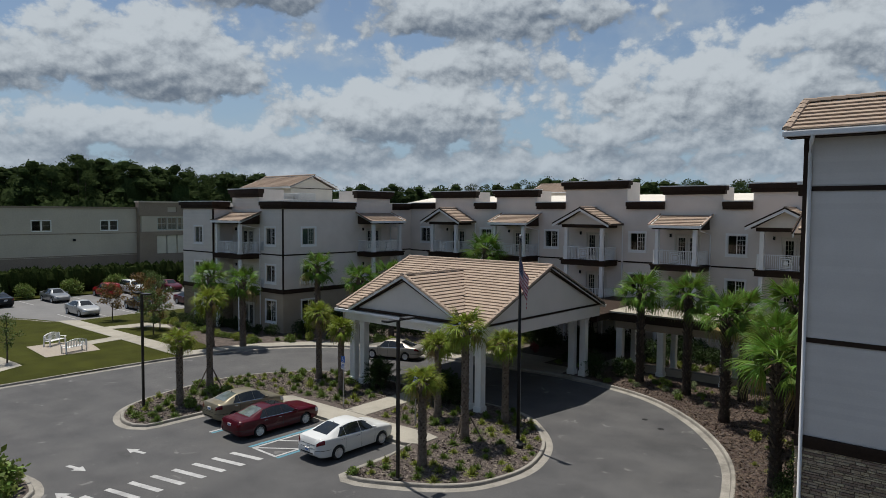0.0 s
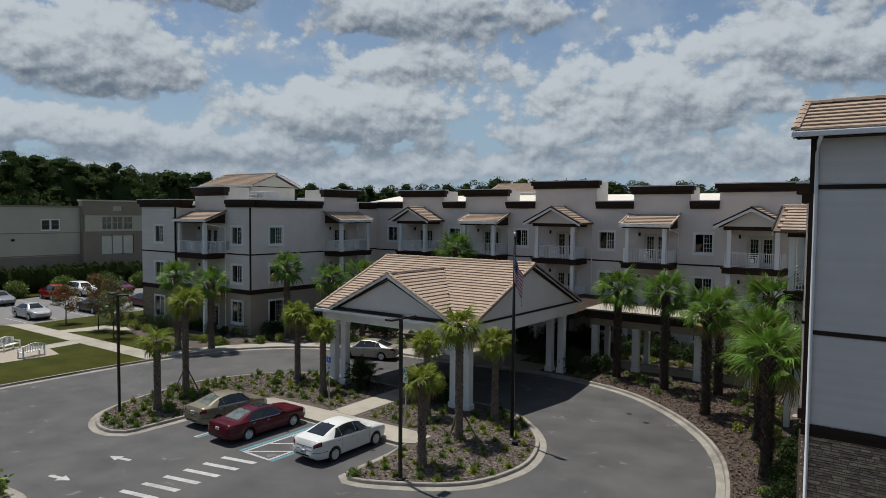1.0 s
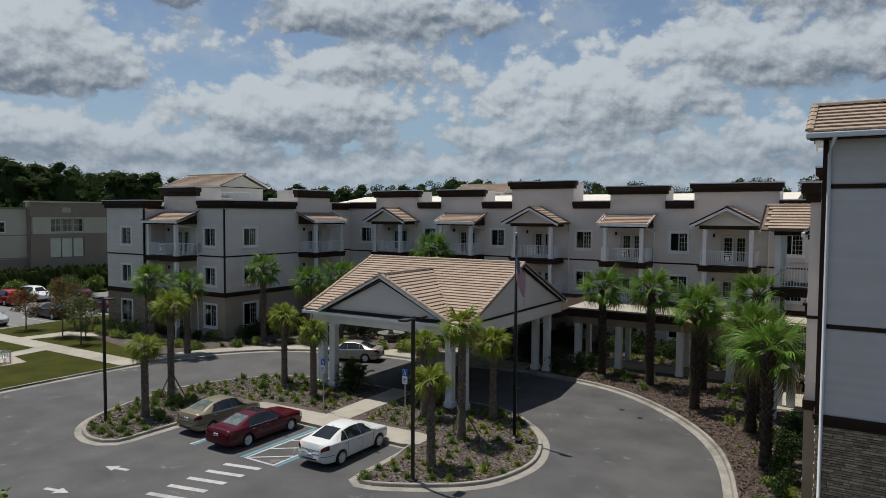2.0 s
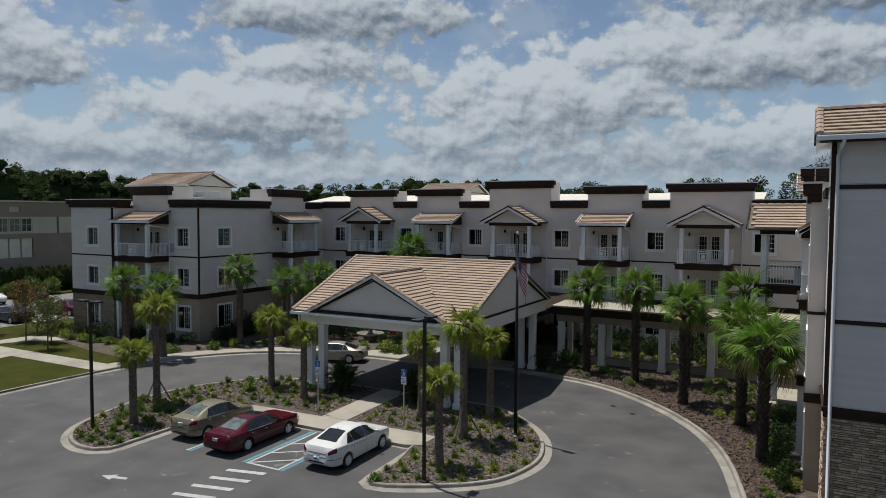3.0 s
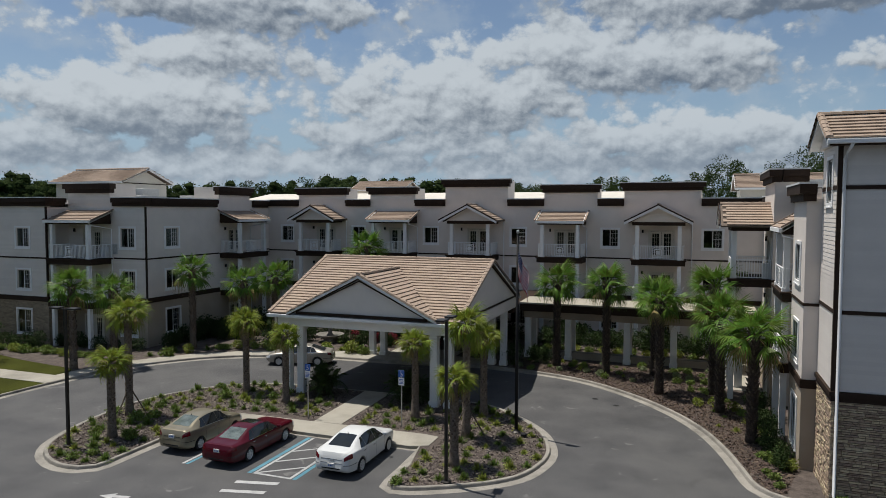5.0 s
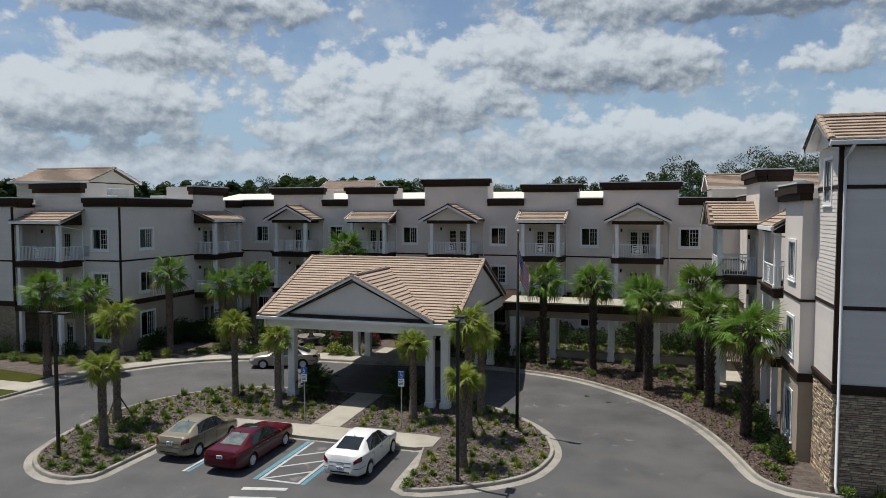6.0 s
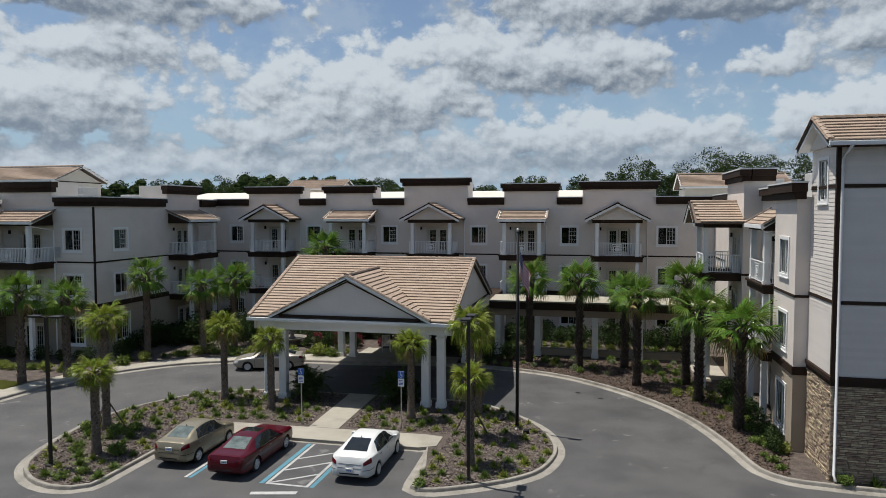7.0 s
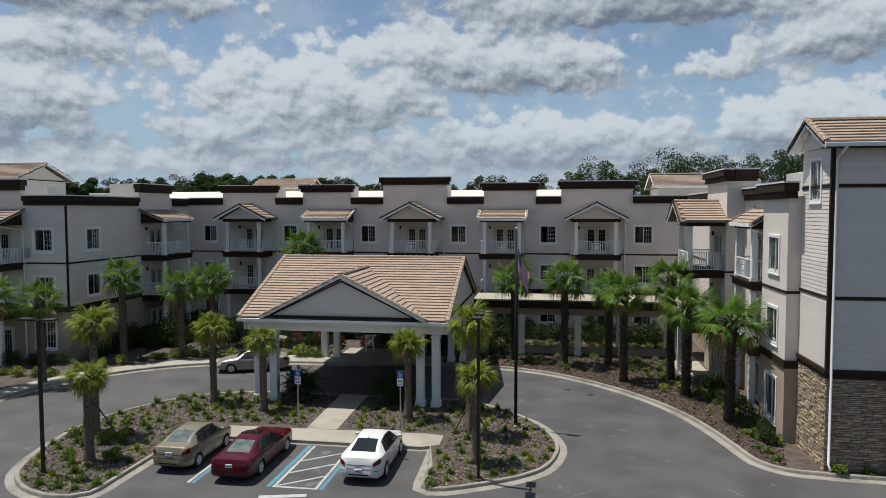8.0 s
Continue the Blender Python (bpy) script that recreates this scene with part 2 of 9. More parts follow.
M = dict(
    asphalt=material("asphalt", (0.046, 0.046, 0.048), (0.082, 0.081, 0.081), 0.55, 0.85, 0.012, fine=60, stain=0.3, spread=0.12),
    lot_asphalt=material("lot_asphalt", (0.12, 0.12, 0.12), (0.17, 0.168, 0.165), 0.4, 0.88, 0.01, fine=60, stain=0.2),
    concrete=material("concrete", (0.265, 0.247, 0.205), (0.355, 0.332, 0.28), 1.2, 0.85, 0.006, fine=30, stain=0.3),
    kerb=material("kerb_concrete", (0.185, 0.172, 0.147), (0.31, 0.29, 0.255), 1.9, 0.85, 0.006, fine=14, stain=0.5),
    paint=material("road_paint", (0.29, 0.29, 0.29), (0.46, 0.46, 0.45), 3.0, 0.7, fine=18, stain=0.35),
    blue_paint=material("blue_road_paint", (0.05, 0.17, 0.24), (0.09, 0.26, 0.33), 3.0, 0.7, fine=18, stain=0.3),
    mulch=material("mulch", (0.036, 0.027, 0.023), (0.135, 0.108, 0.092), 3.5, 0.95, 0.05, fine=9),
    chip=material("mulch_chip", (0.06, 0.046, 0.039), (0.20, 0.163, 0.14), 6, 0.9, vary=0.5),
    grass=material("grass", (0.026, 0.030, 0.005), (0.055, 0.060, 0.010), 0.6, 0.95, 0.03, fine=40, stain=0.3, spec=0.08),
    wild=material("rough_grass", (0.04, 0.06, 0.02), (0.09, 0.10, 0.04), 0.05, 0.95, 0.0, fine=30),
    stucco=material("stucco", (0.645, 0.585, 0.53), (0.715, 0.65, 0.59), 0.9, 0.9, 0.004, fine=60, stain=0.10),
    stucco_low=material("tan_stucco", (0.34, 0.28, 0.21), (0.40, 0.335, 0.26), 0.9, 0.9, 0.004, fine=60, stain=0.12),
    siding=material("siding", (0.63, 0.585, 0.535), (0.70, 0.65, 0.60), 0.8, 0.75, 0.002, fine=40, stain=0.08, vary=0.03),
    white=material("white_paint", (0.72, 0.72, 0.71), (0.82, 0.82, 0.805), 1.5, 0.6, 0.001, fine=30, stain=0.10),
    cap=material("cap_flashing", (0.58, 0.58, 0.57), (0.68, 0.68, 0.67), 1.5, 0.5, stain=0.2),
    membrane=material("roof_membrane", (0.44, 0.44, 0.425), (0.54, 0.54, 0.52), 0.5, 0.8, stain=0.35),
    cream=material("cream_paint", (0.55, 0.52, 0.45), (0.63, 0.59, 0.52), 0.9, 0.8, stain=0.12),
    tan_roof=material("tan_roof_sheet", (0.29, 0.265, 0.21), (0.37, 0.34, 0.275), 0.9, 0.85, stain=0.2),
    brown=material("brown_trim", (0.024, 0.014, 0.009), (0.038, 0.023, 0.015), 1.4, 0.75, 0.002, stain=0.2, spec=0.2),
    tile=material("roof_tile", (0.27, 0.20, 0.148), (0.35, 0.27, 0.208), 1.4, 0.85, 0.006, fine=22, vary=0.05, stain=0.15),
    underlay=material("tile_underlay", (0.11, 0.083, 0.064), (0.16, 0.125, 0.098), 3, 0.95),
    stone=material("ledge_stone", (0.25, 0.18, 0.12), (0.47, 0.375, 0.265), 5.0, 0.9, 0.02, fine=8, vary=0.34),
    mortar=material("mortar", (0.15, 0.12, 0.085), (0.22, 0.18, 0.13), 8, 0.95, 0.01),
    stone_far=material("stone_veneer", (0.15, 0.115, 0.08), (0.36, 0.30, 0.22), 2.2, 0.9, 0.03, fine=5, stretch=(1, 1, 3.2)),
    glass=glass_material("window_glass"),
    # near-black wall colour that holds the shade of unlit rooms behind the glass
    dark_room=material("room_shade", (0.03, 0.03, 0.028), (0.055, 0.053, 0.048), 1, 0.9),
    curtain=material("curtain", (0.22, 0.25, 0.23), (0.32, 0.35, 0.32), 2, 0.9, stretch=(6, 6, 0.3)),
    black=material("black_metal", (0.012, 0.012, 0.013), (0.022, 0.022, 0.023), 4, 0.65, spec=0.15),
    bronze=material("bronze_metal", (0.018, 0.016, 0.014), (0.034, 0.03, 0.027), 3, 0.45, metal=0.3),
    steel=material("galvanised_steel", (0.32, 0.33, 0.34), (0.45, 0.46, 0.47), 6, 0.4, metal=0.8),
    chrome=material("chrome", (0.7, 0.7, 0.7), (0.8, 0.8, 0.8), 4, 0.12, metal=1.0),
    palm_leaf=leaf_material("palm_leaf", (0.046, 0.102, 0.014), (0.155, 0.245, 0.036), 0.45, 0.4, 0.35),
    sabal_leaf=leaf_material("cabbage_palm_leaf", (0.095, 0.145, 0.018), (0.28, 0.31, 0.042), 0.48, 0.4, 0.35),
    dry_leaf=leaf_material("dry_palm_leaf", (0.20, 0.155, 0.06), (0.34, 0.27, 0.12), 0.7, 0.3, 0.3),
    trunk=material("palm_trunk", (0.085, 0.066, 0.05), (0.24, 0.19, 0.15), 5, 0.95, 0.02, fine=5, world=False),
    dark_trunk=material("shaggy_palm_trunk", (0.018, 0.013, 0.010), (0.075, 0.055, 0.04), 5, 0.95, 0.02, fine=5, world=False),
    dark_boot=material("shaggy_palm_boot", (0.016, 0.011, 0.008), (0.115, 0.085, 0.062), 6, 0.7, 0.01, world=False, vary=0.6),
    boot=material("palm_boot", (0.045, 0.032, 0.024), (0.17, 0.125, 0.09), 6, 0.95, 0.01, world=False, vary=0.35),
    bark=material("bark", (0.06, 0.047, 0.036), (0.14, 0.11, 0.085), 5, 0.95, 0.02, world=False),
    shrub=leaf_material("shrub_leaf", (0.07, 0.12, 0.022), (0.20, 0.245, 0.06), 0.5, 0.4, 0.2),
    lily_dark=leaf_material("dark_lily_blade", (0.05, 0.095, 0.016), (0.15, 0.20, 0.042), 0.5, 0.35, 0.25),
    lily=leaf_material("lily_blade", (0.11, 0.15, 0.024), (0.30, 0.32, 0.065), 0.5, 0.35, 0.25),
    dark_leaf=leaf_material("dark_shrub_leaf", (0.014, 0.029, 0.008), (0.044, 0.070, 0.018), 0.75, 0.4, 0.12),
    red_leaf=leaf_material("red_leaf", (0.10, 0.02, 0.03), (0.24, 0.035, 0.05), 0.5, 0.3, 0.2),
    autumn=leaf_material("russet_leaf", (0.10, 0.085, 0.025), (0.22, 0.12, 0.05), 0.55, 0.4, 0.25),
    oak=leaf_material("oak_leaf", (0.05, 0.085, 0.022), (0.12, 0.16, 0.05), 0.55, 0.35, 0.25),
    woods=leaf_material("woods_leaf", (0.026, 0.044, 0.016), (0.064, 0.092, 0.032), 0.95, 0.14, 0.4, scale=0.12),
    hedge_leaf=leaf_material("hedge_leaf", (0.022, 0.037, 0.010), (0.060, 0.084, 0.025), 0.95, 0.1, 0.42, scale=0.55),
    dark_chip=material("dark_mulch_chip", (0.042, 0.028, 0.021), (0.135, 0.092, 0.070), 6, 0.9, vary=0.45),
    feather=leaf_material("date_palm_leaflet", (0.018, 0.036, 0.010), (0.058, 0.092, 0.024), 0.5, 0.35, 0.2),
    variegated=leaf_material("variegated_leaf", (0.11, 0.145, 0.06), (0.30, 0.33, 0.19), 0.6, 0.35, 0.2),
    fountain=material("cast_stone", (0.13, 0.12, 0.105), (0.22, 0.205, 0.18), 4, 0.85, 0.006, fine=12, stain=0.35),
    far_wall=material("grey_panel", (0.46, 0.41, 0.35), (0.53, 0.475, 0.41), 0.3, 0.9, stain=0.12),
    far_brown=material("taupe_panel", (0.235, 0.185, 0.15), (0.285, 0.23, 0.19), 0.3, 0.9, stain=0.12),
    rubber=material("rubber", (0.012, 0.012, 0.012), (0.022, 0.022, 0.022), 10, 0.85, world=False),
    rim=material("alloy", (0.50, 0.51, 0.52), (0.62, 0.63, 0.64), 8, 0.35, metal=0.4, world=False),
    # opaque panes; the unlit cabin, which isn't built, is put into the colour
    auto_glass=material("dark_car_glass", (0.008, 0.010, 0.011), (0.014, 0.017, 0.018), 2, 0.04, world=False, spec=0.7),
    # paler copy for rear windows: sunlit cabin and reflection are in its colour
    sun_glass=material("sunlit_car_glass", (0.05, 0.066, 0.062), (0.16, 0.19, 0.18), 3, 0.05, world=False, spec=0.7),
    plate=material("plate_white", (0.62, 0.62, 0.6), (0.7, 0.7, 0.68), 4, 0.5, world=False),
    red_lamp=material("red_lens", (0.085, 0.002, 0.006), (0.14, 0.004, 0.010), 6, 0.12, world=False, coat=0.6),
    clear_lamp=material("clear_lens", (0.55, 0.56, 0.58), (0.7, 0.7, 0.72), 6, 0.1, world=False, coat=0.6),
    under=material("underbody", (0.01, 0.01, 0.01), (0.018, 0.018, 0.018), 6, 0.9, world=False),
    sign_blue=material("sign_blue", (0.02, 0.09, 0.36), (0.03, 0.12, 0.42), 6, 0.4, world=False),
    sign_white=material("sign_white", (0.66, 0.67, 0.68), (0.74, 0.74, 0.74), 6, 0.4, world=False),
    flag_red=material("flag_red", (0.26, 0.012, 0.03), (0.34, 0.02, 0.04), 4, 0.8, world=False),
    flag_white=material("flag_white", (0.56, 0.55, 0.56), (0.66, 0.65, 0.66), 4, 0.8, world=False),
    flag_blue=material("flag_blue", (0.015, 0.022, 0.085), (0.025, 0.032, 0.12), 4, 0.8, world=False),
    teal_metal=material("pale_window_frame", (0.42, 0.47, 0.46), (0.52, 0.56, 0.55), 2, 0.5),
)


scuffed(M["asphalt"])


def car_paint(name, c, metal=0.35):
    return material(name, tuple(v * 0.94 for v in c), c, 2.0, 0.34, metal=metal, world=False, coat=0.5, spec=0.12)


# ---------------------------------------------------------------- mesh helpers
def box(bm, x0, x1, y0, y1, z0, z1):
    v = [bm.verts.new(p) for p in ((x0, y0, z0), (x1, y0, z0), (x1, y1, z0), (x0, y1, z0), (x0, y0, z1), (x1, y0, z1), (x1, y1, z1), (x0, y1, z1))]
    for f in ((3, 2, 1, 0), (4, 5, 6, 7), (0, 1, 5, 4), (1, 2, 6, 5), (2, 3, 7, 6), (3, 0, 4, 7)):
        bm.faces.new([v[i] for i in f])
    return v


def bevelled(bm, width, segments=2):
    bmesh.ops.bevel(bm, geom=[e for e in bm.edges], offset=width, segments=segments, affect="EDGES", profile=0.6)
    return bm


def prism(bm, pts, z0, z1):
    """An upright slab over a flat outline."""
    lo = [bm.verts.new((p[0], p[1], z0)) for p in pts]
    hi = [bm.verts.new((p[0], p[1], z1)) for p in pts]
    n = len(pts)
    area = sum(pts[i][0] * pts[(i + 1) % n][1] - pts[(i + 1) % n][0] * pts[i][1] for i in range(n))
    if area < 0:
        lo.reverse(), hi.reverse()
    bm.faces.new(hi)
    bm.faces.new(lo[::-1])
    for i in range(n):
        j = (i + 1) % n
        bm.faces.new((lo[i], lo[j], hi[j], hi[i]))
    return bm


def solid(bm, quad, t):
    """A slab of thickness t under four or more points of one plane."""
    q = [Vector(p) for p in quad]
    n = (q[1] - q[0]).cross(q[2] - q[0]).normalized() * t
    a = [bm.verts.new(p) for p in q]
    b = [bm.verts.new(p - n) for p in q]
    bm.faces.new(a)
    bm.faces.new(b[::-1])
    for i in range(len(q)):
        j = (i + 1) % len(q)
        bm.faces.new((a[j], a[i], b[i], b[j]))


def tube(bm, pts, radii, sides=8, caps=True):
    rings = []
    pts = [Vector(p) for p in pts]
    for i, p in enumerate(pts):
        d = (pts[min(i + 1, len(pts) - 1)] - pts[max(i - 1, 0)]).normalized()
        a = d.orthogonal().normalized() if abs(d.z) < 0.9 else Vector((1, 0, 0)).cross(d).normalized()
        b = d.cross(a)
        r = radii[i] if isinstance(radii, (list, tuple)) else radii
        rings.append([bm.verts.new(p + (a * math.cos(k * math.tau / sides) + b * math.sin(k * math.tau / sides)) * r) for k in range(sides)])
    for u, v in zip(rings, rings[1:]):
        for k in range(sides):
            bm.faces.new((u[k], u[(k + 1) % sides], v[(k + 1) % sides], v[k]))
    if caps:
        bm.faces.new(rings[0][::-1]), bm.faces.new(rings[-1])


def lathe(bm, profile, sides=20, axis="z", caps=True):
    rings = []
    for r, h in profile:
        ring = []
        for k in range(sides):
            a = k * math.tau / sides
            c, s = r * math.cos(a), r * math.sin(a)
            ring.append(bm.verts.new((c, s, h) if axis == "z" else (c, h, s)))
        rings.append(ring)
    for u, v in zip(rings, rings[1:]):
        for k in range(sides):
            bm.faces.new((u[k], u[(k + 1) % sides], v[(k + 1) % sides], v[k]))
    if caps and profile[0][0] > 1e-4:
        bm.faces.new(rings[0][::-1])
    if caps and profile[-1][0] > 1e-4:
        bm.faces.new(rings[-1])


def mesh(name, bm, mat, smooth=False):
    bmesh.ops.recalc_face_normals(bm, faces=bm.faces)
    me = bpy.data.meshes.new(name)
    bm.to_mesh(me)
    bm.free()
    me.materials.append(mat)
    if smooth:
        me.polygons.foreach_set("use_smooth", [True] * len(me.polygons))
    return me


def root(name, at=(0, 0, 0), rz=0.0, **tags):
    ob = new(name)
    ob.empty_display_size = 0.3
    ob.matrix_basis = pose(*at, 0, 0, rz)
    return tagged(ob, **tags)


def place(name, me, parent=None, m=None, label=""):
    """One object on a mesh that may be shared; under a building (kept in world places) or in its parent's own space."""
    ob = new(name, me)
    if m is not None:
        ob.matrix_basis = m
    if parent is not None:
        ob.parent = parent
        if parent.get("worldly"):
            ob.matrix_parent_inverse = parent.matrix_basis.inverted()
    if label:
        ob["label"] = label
    return ob


def part(name, bm, mat, parent=None, label="", smooth=False, m=None):
    return place(name, mesh(name, bm, mat, smooth), parent, m, label)


def building(name, at, **tags):
    ob = root(name, at, **tags)
    ob["worldly"] = True
    return ob


def curve_through(pts, step=0.5):
    """A smooth line through points of the plan."""
    p = [Vector((*q, 0)) for q in pts]
    out = []
    for i in range(len(p) - 1):
        a, b, c, d = p[max(i - 1, 0)], p[i], p[i + 1], p[min(i + 2, len(p) - 1)]
        n = max(1, int((c - b).length / step))
        for k in range(n):
            t = k / n
            q = 0.5 * ((2 * b) + (c - a) * t + (2 * a - 5 * b + 4 * c - d) * t * t + (3 * b - a - 3 * c + d) * t ** 3)
            out.append((q.x, q.y))
    out.append(pts[-1])
    return out


def sweep(bm, line, profile, closed=False):
    """A profile of (offset to the left of the line, height) along a line of the plan."""
    n = len(line)
    P = [Vector((*q, 0)) for q in line]
    rings = []
    for i in range(n):
        a = P[i - 1] if (i or closed) else P[i]
        b = P[(i + 1) % n] if (i < n - 1 or closed) else P[i]
        d = (b - a).normalized()
        left = Vector((-d.y, d.x, 0))
        rings.append([bm.verts.new(P[i] + left * o + Vector((0, 0, h))) for o, h in profile])
    pairs = list(zip(rings, rings[1:])) + ([(rings[-1], rings[0])] if closed else [])
    for u, v in pairs:
        for k in range(len(profile) - 1):
            bm.faces.new((u[k], v[k], v[k + 1], u[k + 1]))


def wall_boxes(bm, u0, u1, z0, z1, openings, put):
    """Fills a wall's rectangle round its openings; put(ua, ub, za, zb) adds one block."""
    zs = sorted({z0, z1, *[min(max(z, z0), z1) for o in openings for z in o[2:4]]})
    for za, zb in zip(zs, zs[1:]):
        mid = (za + zb) / 2
        cuts = sorted((o[0], o[1]) for o in openings if o[2] < mid < o[3])
        u = u0
        for a, b in cuts:
            if a > u:
                put(u, a, za, zb)
            u = max(u, b)
        if u < u1:
            put(u, u1, za, zb)


def wall_x(bm, y, x0, x1, z0, z1, openings=(), t=0.3):
    """A wall along x whose outer face looks to -y."""
    wall_boxes(bm, x0, x1, z0, z1, openings, lambda a, b, c, d: box(bm, a, b, y, y + t, c, d))


def wall_y(bm, x, y0, y1, z0, z1, openings=(), t=0.3):
    """A wall along y whose outer face is x; t > 0: the inside lies to +x."""
    wall_boxes(bm, y0, y1, z0, z1, openings, lambda a, b, c, d: box(bm, min(x, x + t), max(x, x + t), a, b, c, d))


def from_arrays(name, verts, faces, mat, smooth=False):
    me = bpy.data.meshes.new(name)
    me.from_pydata(verts, [], faces)
    me.materials.append(mat)
    if smooth:
        me.polygons.foreach_set("use_smooth", [True] * len(me.polygons))
    return me

# ---------------------------------------------------------------- ground
bm = bmesh.new()
prism(bm, [(-2500, -2500), (2500, -2500), (2500, 2500), (-2500, 2500)], -0.3, -0.06)
tagged(part("ground", bm, M["wild"]), "rough green ground reaching to the horizon", "ground", kind="structure")
bm = bmesh.new()
prism(bm, [(-66.8, -60), (40, -60), (40, 52), (-66.8, 52)], -0.05, 0.0)
tagged(part("road", bm, M["asphalt"]), "dark grey asphalt drive and parking court", "road", kind="structure")
bm = bmesh.new()
prism(bm, [(-92, -40), (-66.8, -40), (-66.8, 62), (-92, 62)], -0.05, 0.0)
tagged(part("parking_lot", bm, M["lot_asphalt"]), "paler grey asphalt of the far parking lot", "road", kind="structure")

KERB = [(0.30, 0.0), (0.33, 0.12), (0.35, 0.15), (0.47, 0.15), (0.49, 0.13), (0.49, 0.0)]
GUTTER = [(0.0, 0.002), (0.02, 0.012), (0.30, 0.03), (0.31, 0.0)]


def kerb(line, closed=False, gutter=True, label="weathered concrete kerb with a gutter strip"):
    """A kerb whose road face runs along the line, with the planted side to its left."""
    bm = bmesh.new()
    sweep(bm, line, KERB, closed)
    if gutter:
        sweep(bm, line, GUTTER, closed)
    return tagged(part("kerb", bm, M["kerb"]), label, "kerb", kind="structure")


def rect(x0, x1, y0, y1):
    return [(x0, y0), (x1, y0), (x1, y1), (x0, y1)]


def inset(line, d, closed=True):
    n = len(line)
    out = []
    for i in range(n):
        a = Vector(line[i - 1] if (i or closed) else line[i])
        b = Vector(line[(i + 1) % n] if (i < n - 1 or closed) else line[i])
        t = (b - a).normalized()
        out.append((line[i][0] - t.y * d, line[i][1] + t.x * d))
    return out


# the planted island in front of the canopy, with the parking bay notched into it (anticlockwise)
ISLAND = (curve_through([(-31.45, 20.75), (-31.45, 18), (-31.45, 14.9)], 1)
          + curve_through([(-31.6, 14.35), (-32.3, 14.0), (-33.4, 13.92), (-34.7, 14.4), (-35.8, 15.3), (-36.5, 16.4), (-37.1, 18.2), (-37.52, 20.5), (-37.5, 22.4),
                           (-36.95, 24.2), (-35.75, 26.2), (-34.1, 27.6), (-31.8, 28.35), (-28, 28.5), (-24, 28.5), (-20.2, 28.4), (-18.2, 27.15), (-16.55, 25.4), (-15.65, 23.6),
                           (-15.3, 21.7), (-15.75, 19.6), (-16.7, 18.35), (-18.2, 17.3), (-19.5, 16.65), (-20.15, 16.55), (-20.65, 16.9), (-20.85, 17.5)], 0.5)
          + [(-20.88, 19), (-20.95, 20.75)])
ISLAND = ISLAND[::-1]


def area_of(p):
    return sum(p[i][0] * p[(i + 1) % len(p)][1] - p[(i + 1) % len(p)][0] * p[i][1] for i in range(len(p)))


if area_of(ISLAND) < 0:
    ISLAND = ISLAND[::-1]
# the outer side swells a little towards the drive; the notch of the bay keeps its line
ISLAND = [p if -31.7 < p[0] < -20.7 and p[1] < 21 else q for p, q in zip(ISLAND, inset(ISLAND, -0.13))]
kerb(ISLAND, closed=True)
bm = bmesh.new()
prism(bm, inset(ISLAND, 0.40), 0.0, 0.12)
tagged(part("planting_bed", bm, M["mulch"]), "brown bark mulch bed of the kerbed island", "planting bed", kind="structure")
bm = bmesh.new()
prism(bm, [(-31.3, 20.86), (-21.2, 20.86), (-20.5, 21.2), (-20.5, 22.4), (-21.2, 22.55), (-31.0, 22.3), (-31.3, 21.9)], 0.0, 0.158)
prism(bm, [(-26.85, 22.44), (-25.4, 22.5), (-25.55, 28.3), (-27.05, 28.3)], 0.0, 0.154)
tagged(part("pavement", bevelled(bm, 0.012, 1), M["concrete"]), "pale concrete footway from the parking bay to the canopy", "pavement", kind="structure")

# the outer kerb: from the lawn round the drive, past the entrance, to the right-hand building
LEFT_KERB = curve_through([(-44.75, -20), (-44.75, 2), (-44.75, 12), (-44.78, 18), (-44.7, 22), (-44.45, 25), (-43.95, 27.6), (-42.9, 29.7), (-41.2, 31.8), (-39.2, 33.25), (-37.2, 34.1),
                           (-35, 34.8), (-32.6, 35.2), (-29, 35.4), (-26, 35.9), (-22.3, 36.3), (-19.45, 36.05), (-16.2, 34.95), (-13.3, 32.7), (-11.1, 30.1), (-9.7, 27.6),
                           (-8.85, 25.1), (-8.4, 23.2), (-7.95, 21.4), (-7.05, 20.5), (-5.8, 20.25), (-3.7, 20.12), (6, 20.0), (24, 20.0)], 0.6)
LEFT_KERB = [p if p[0] < -22 else q for p, q in zip(LEFT_KERB, inset(LEFT_KERB, -0.18, closed=False))]
kerb(LEFT_KERB)
start = min(range(len(LEFT_KERB)), key=lambda i: abs(LEFT_KERB[i][1] - 24.9) + abs(LEFT_KERB[i][0] + 44.5))
edge = inset(LEFT_KERB, 0.40, closed=False)[start:]
bm = bmesh.new()
prism(bm, edge + [(24, 60), (-70, 60), (-70, 45), (-60.5, 45), (-60.5, 31.5), (-58, 28.6), (-52, 27.3), (-47, 26.6)], 0.0, 0.115)
tagged(part("planting_bed", bm, M["mulch"]), "brown bark mulch bed along the foot of the building", "planting bed", kind="structure")
# footway along the kerb
s2 = min(range(len(LEFT_KERB)), key=lambda i: abs(LEFT_KERB[i][1] - 23.0) + abs(LEFT_KERB[i][0] + 44.6))
e2 = min(range(len(LEFT_KERB)), key=lambda i: abs(LEFT_KERB[i][0] + 22.3))
a = inset(LEFT_KERB, 0.46, closed=False)[s2:e2]
b = inset(LEFT_KERB, 1.75, closed=False)[s2:e2]
b = [(x, y) if x < -34 else (x, max(y, 38.6 if x > -31.6 else 37.4)) for x, y in b]
bm = bmesh.new()
prism(bm, a + b[::-1], 0.0, 0.152)
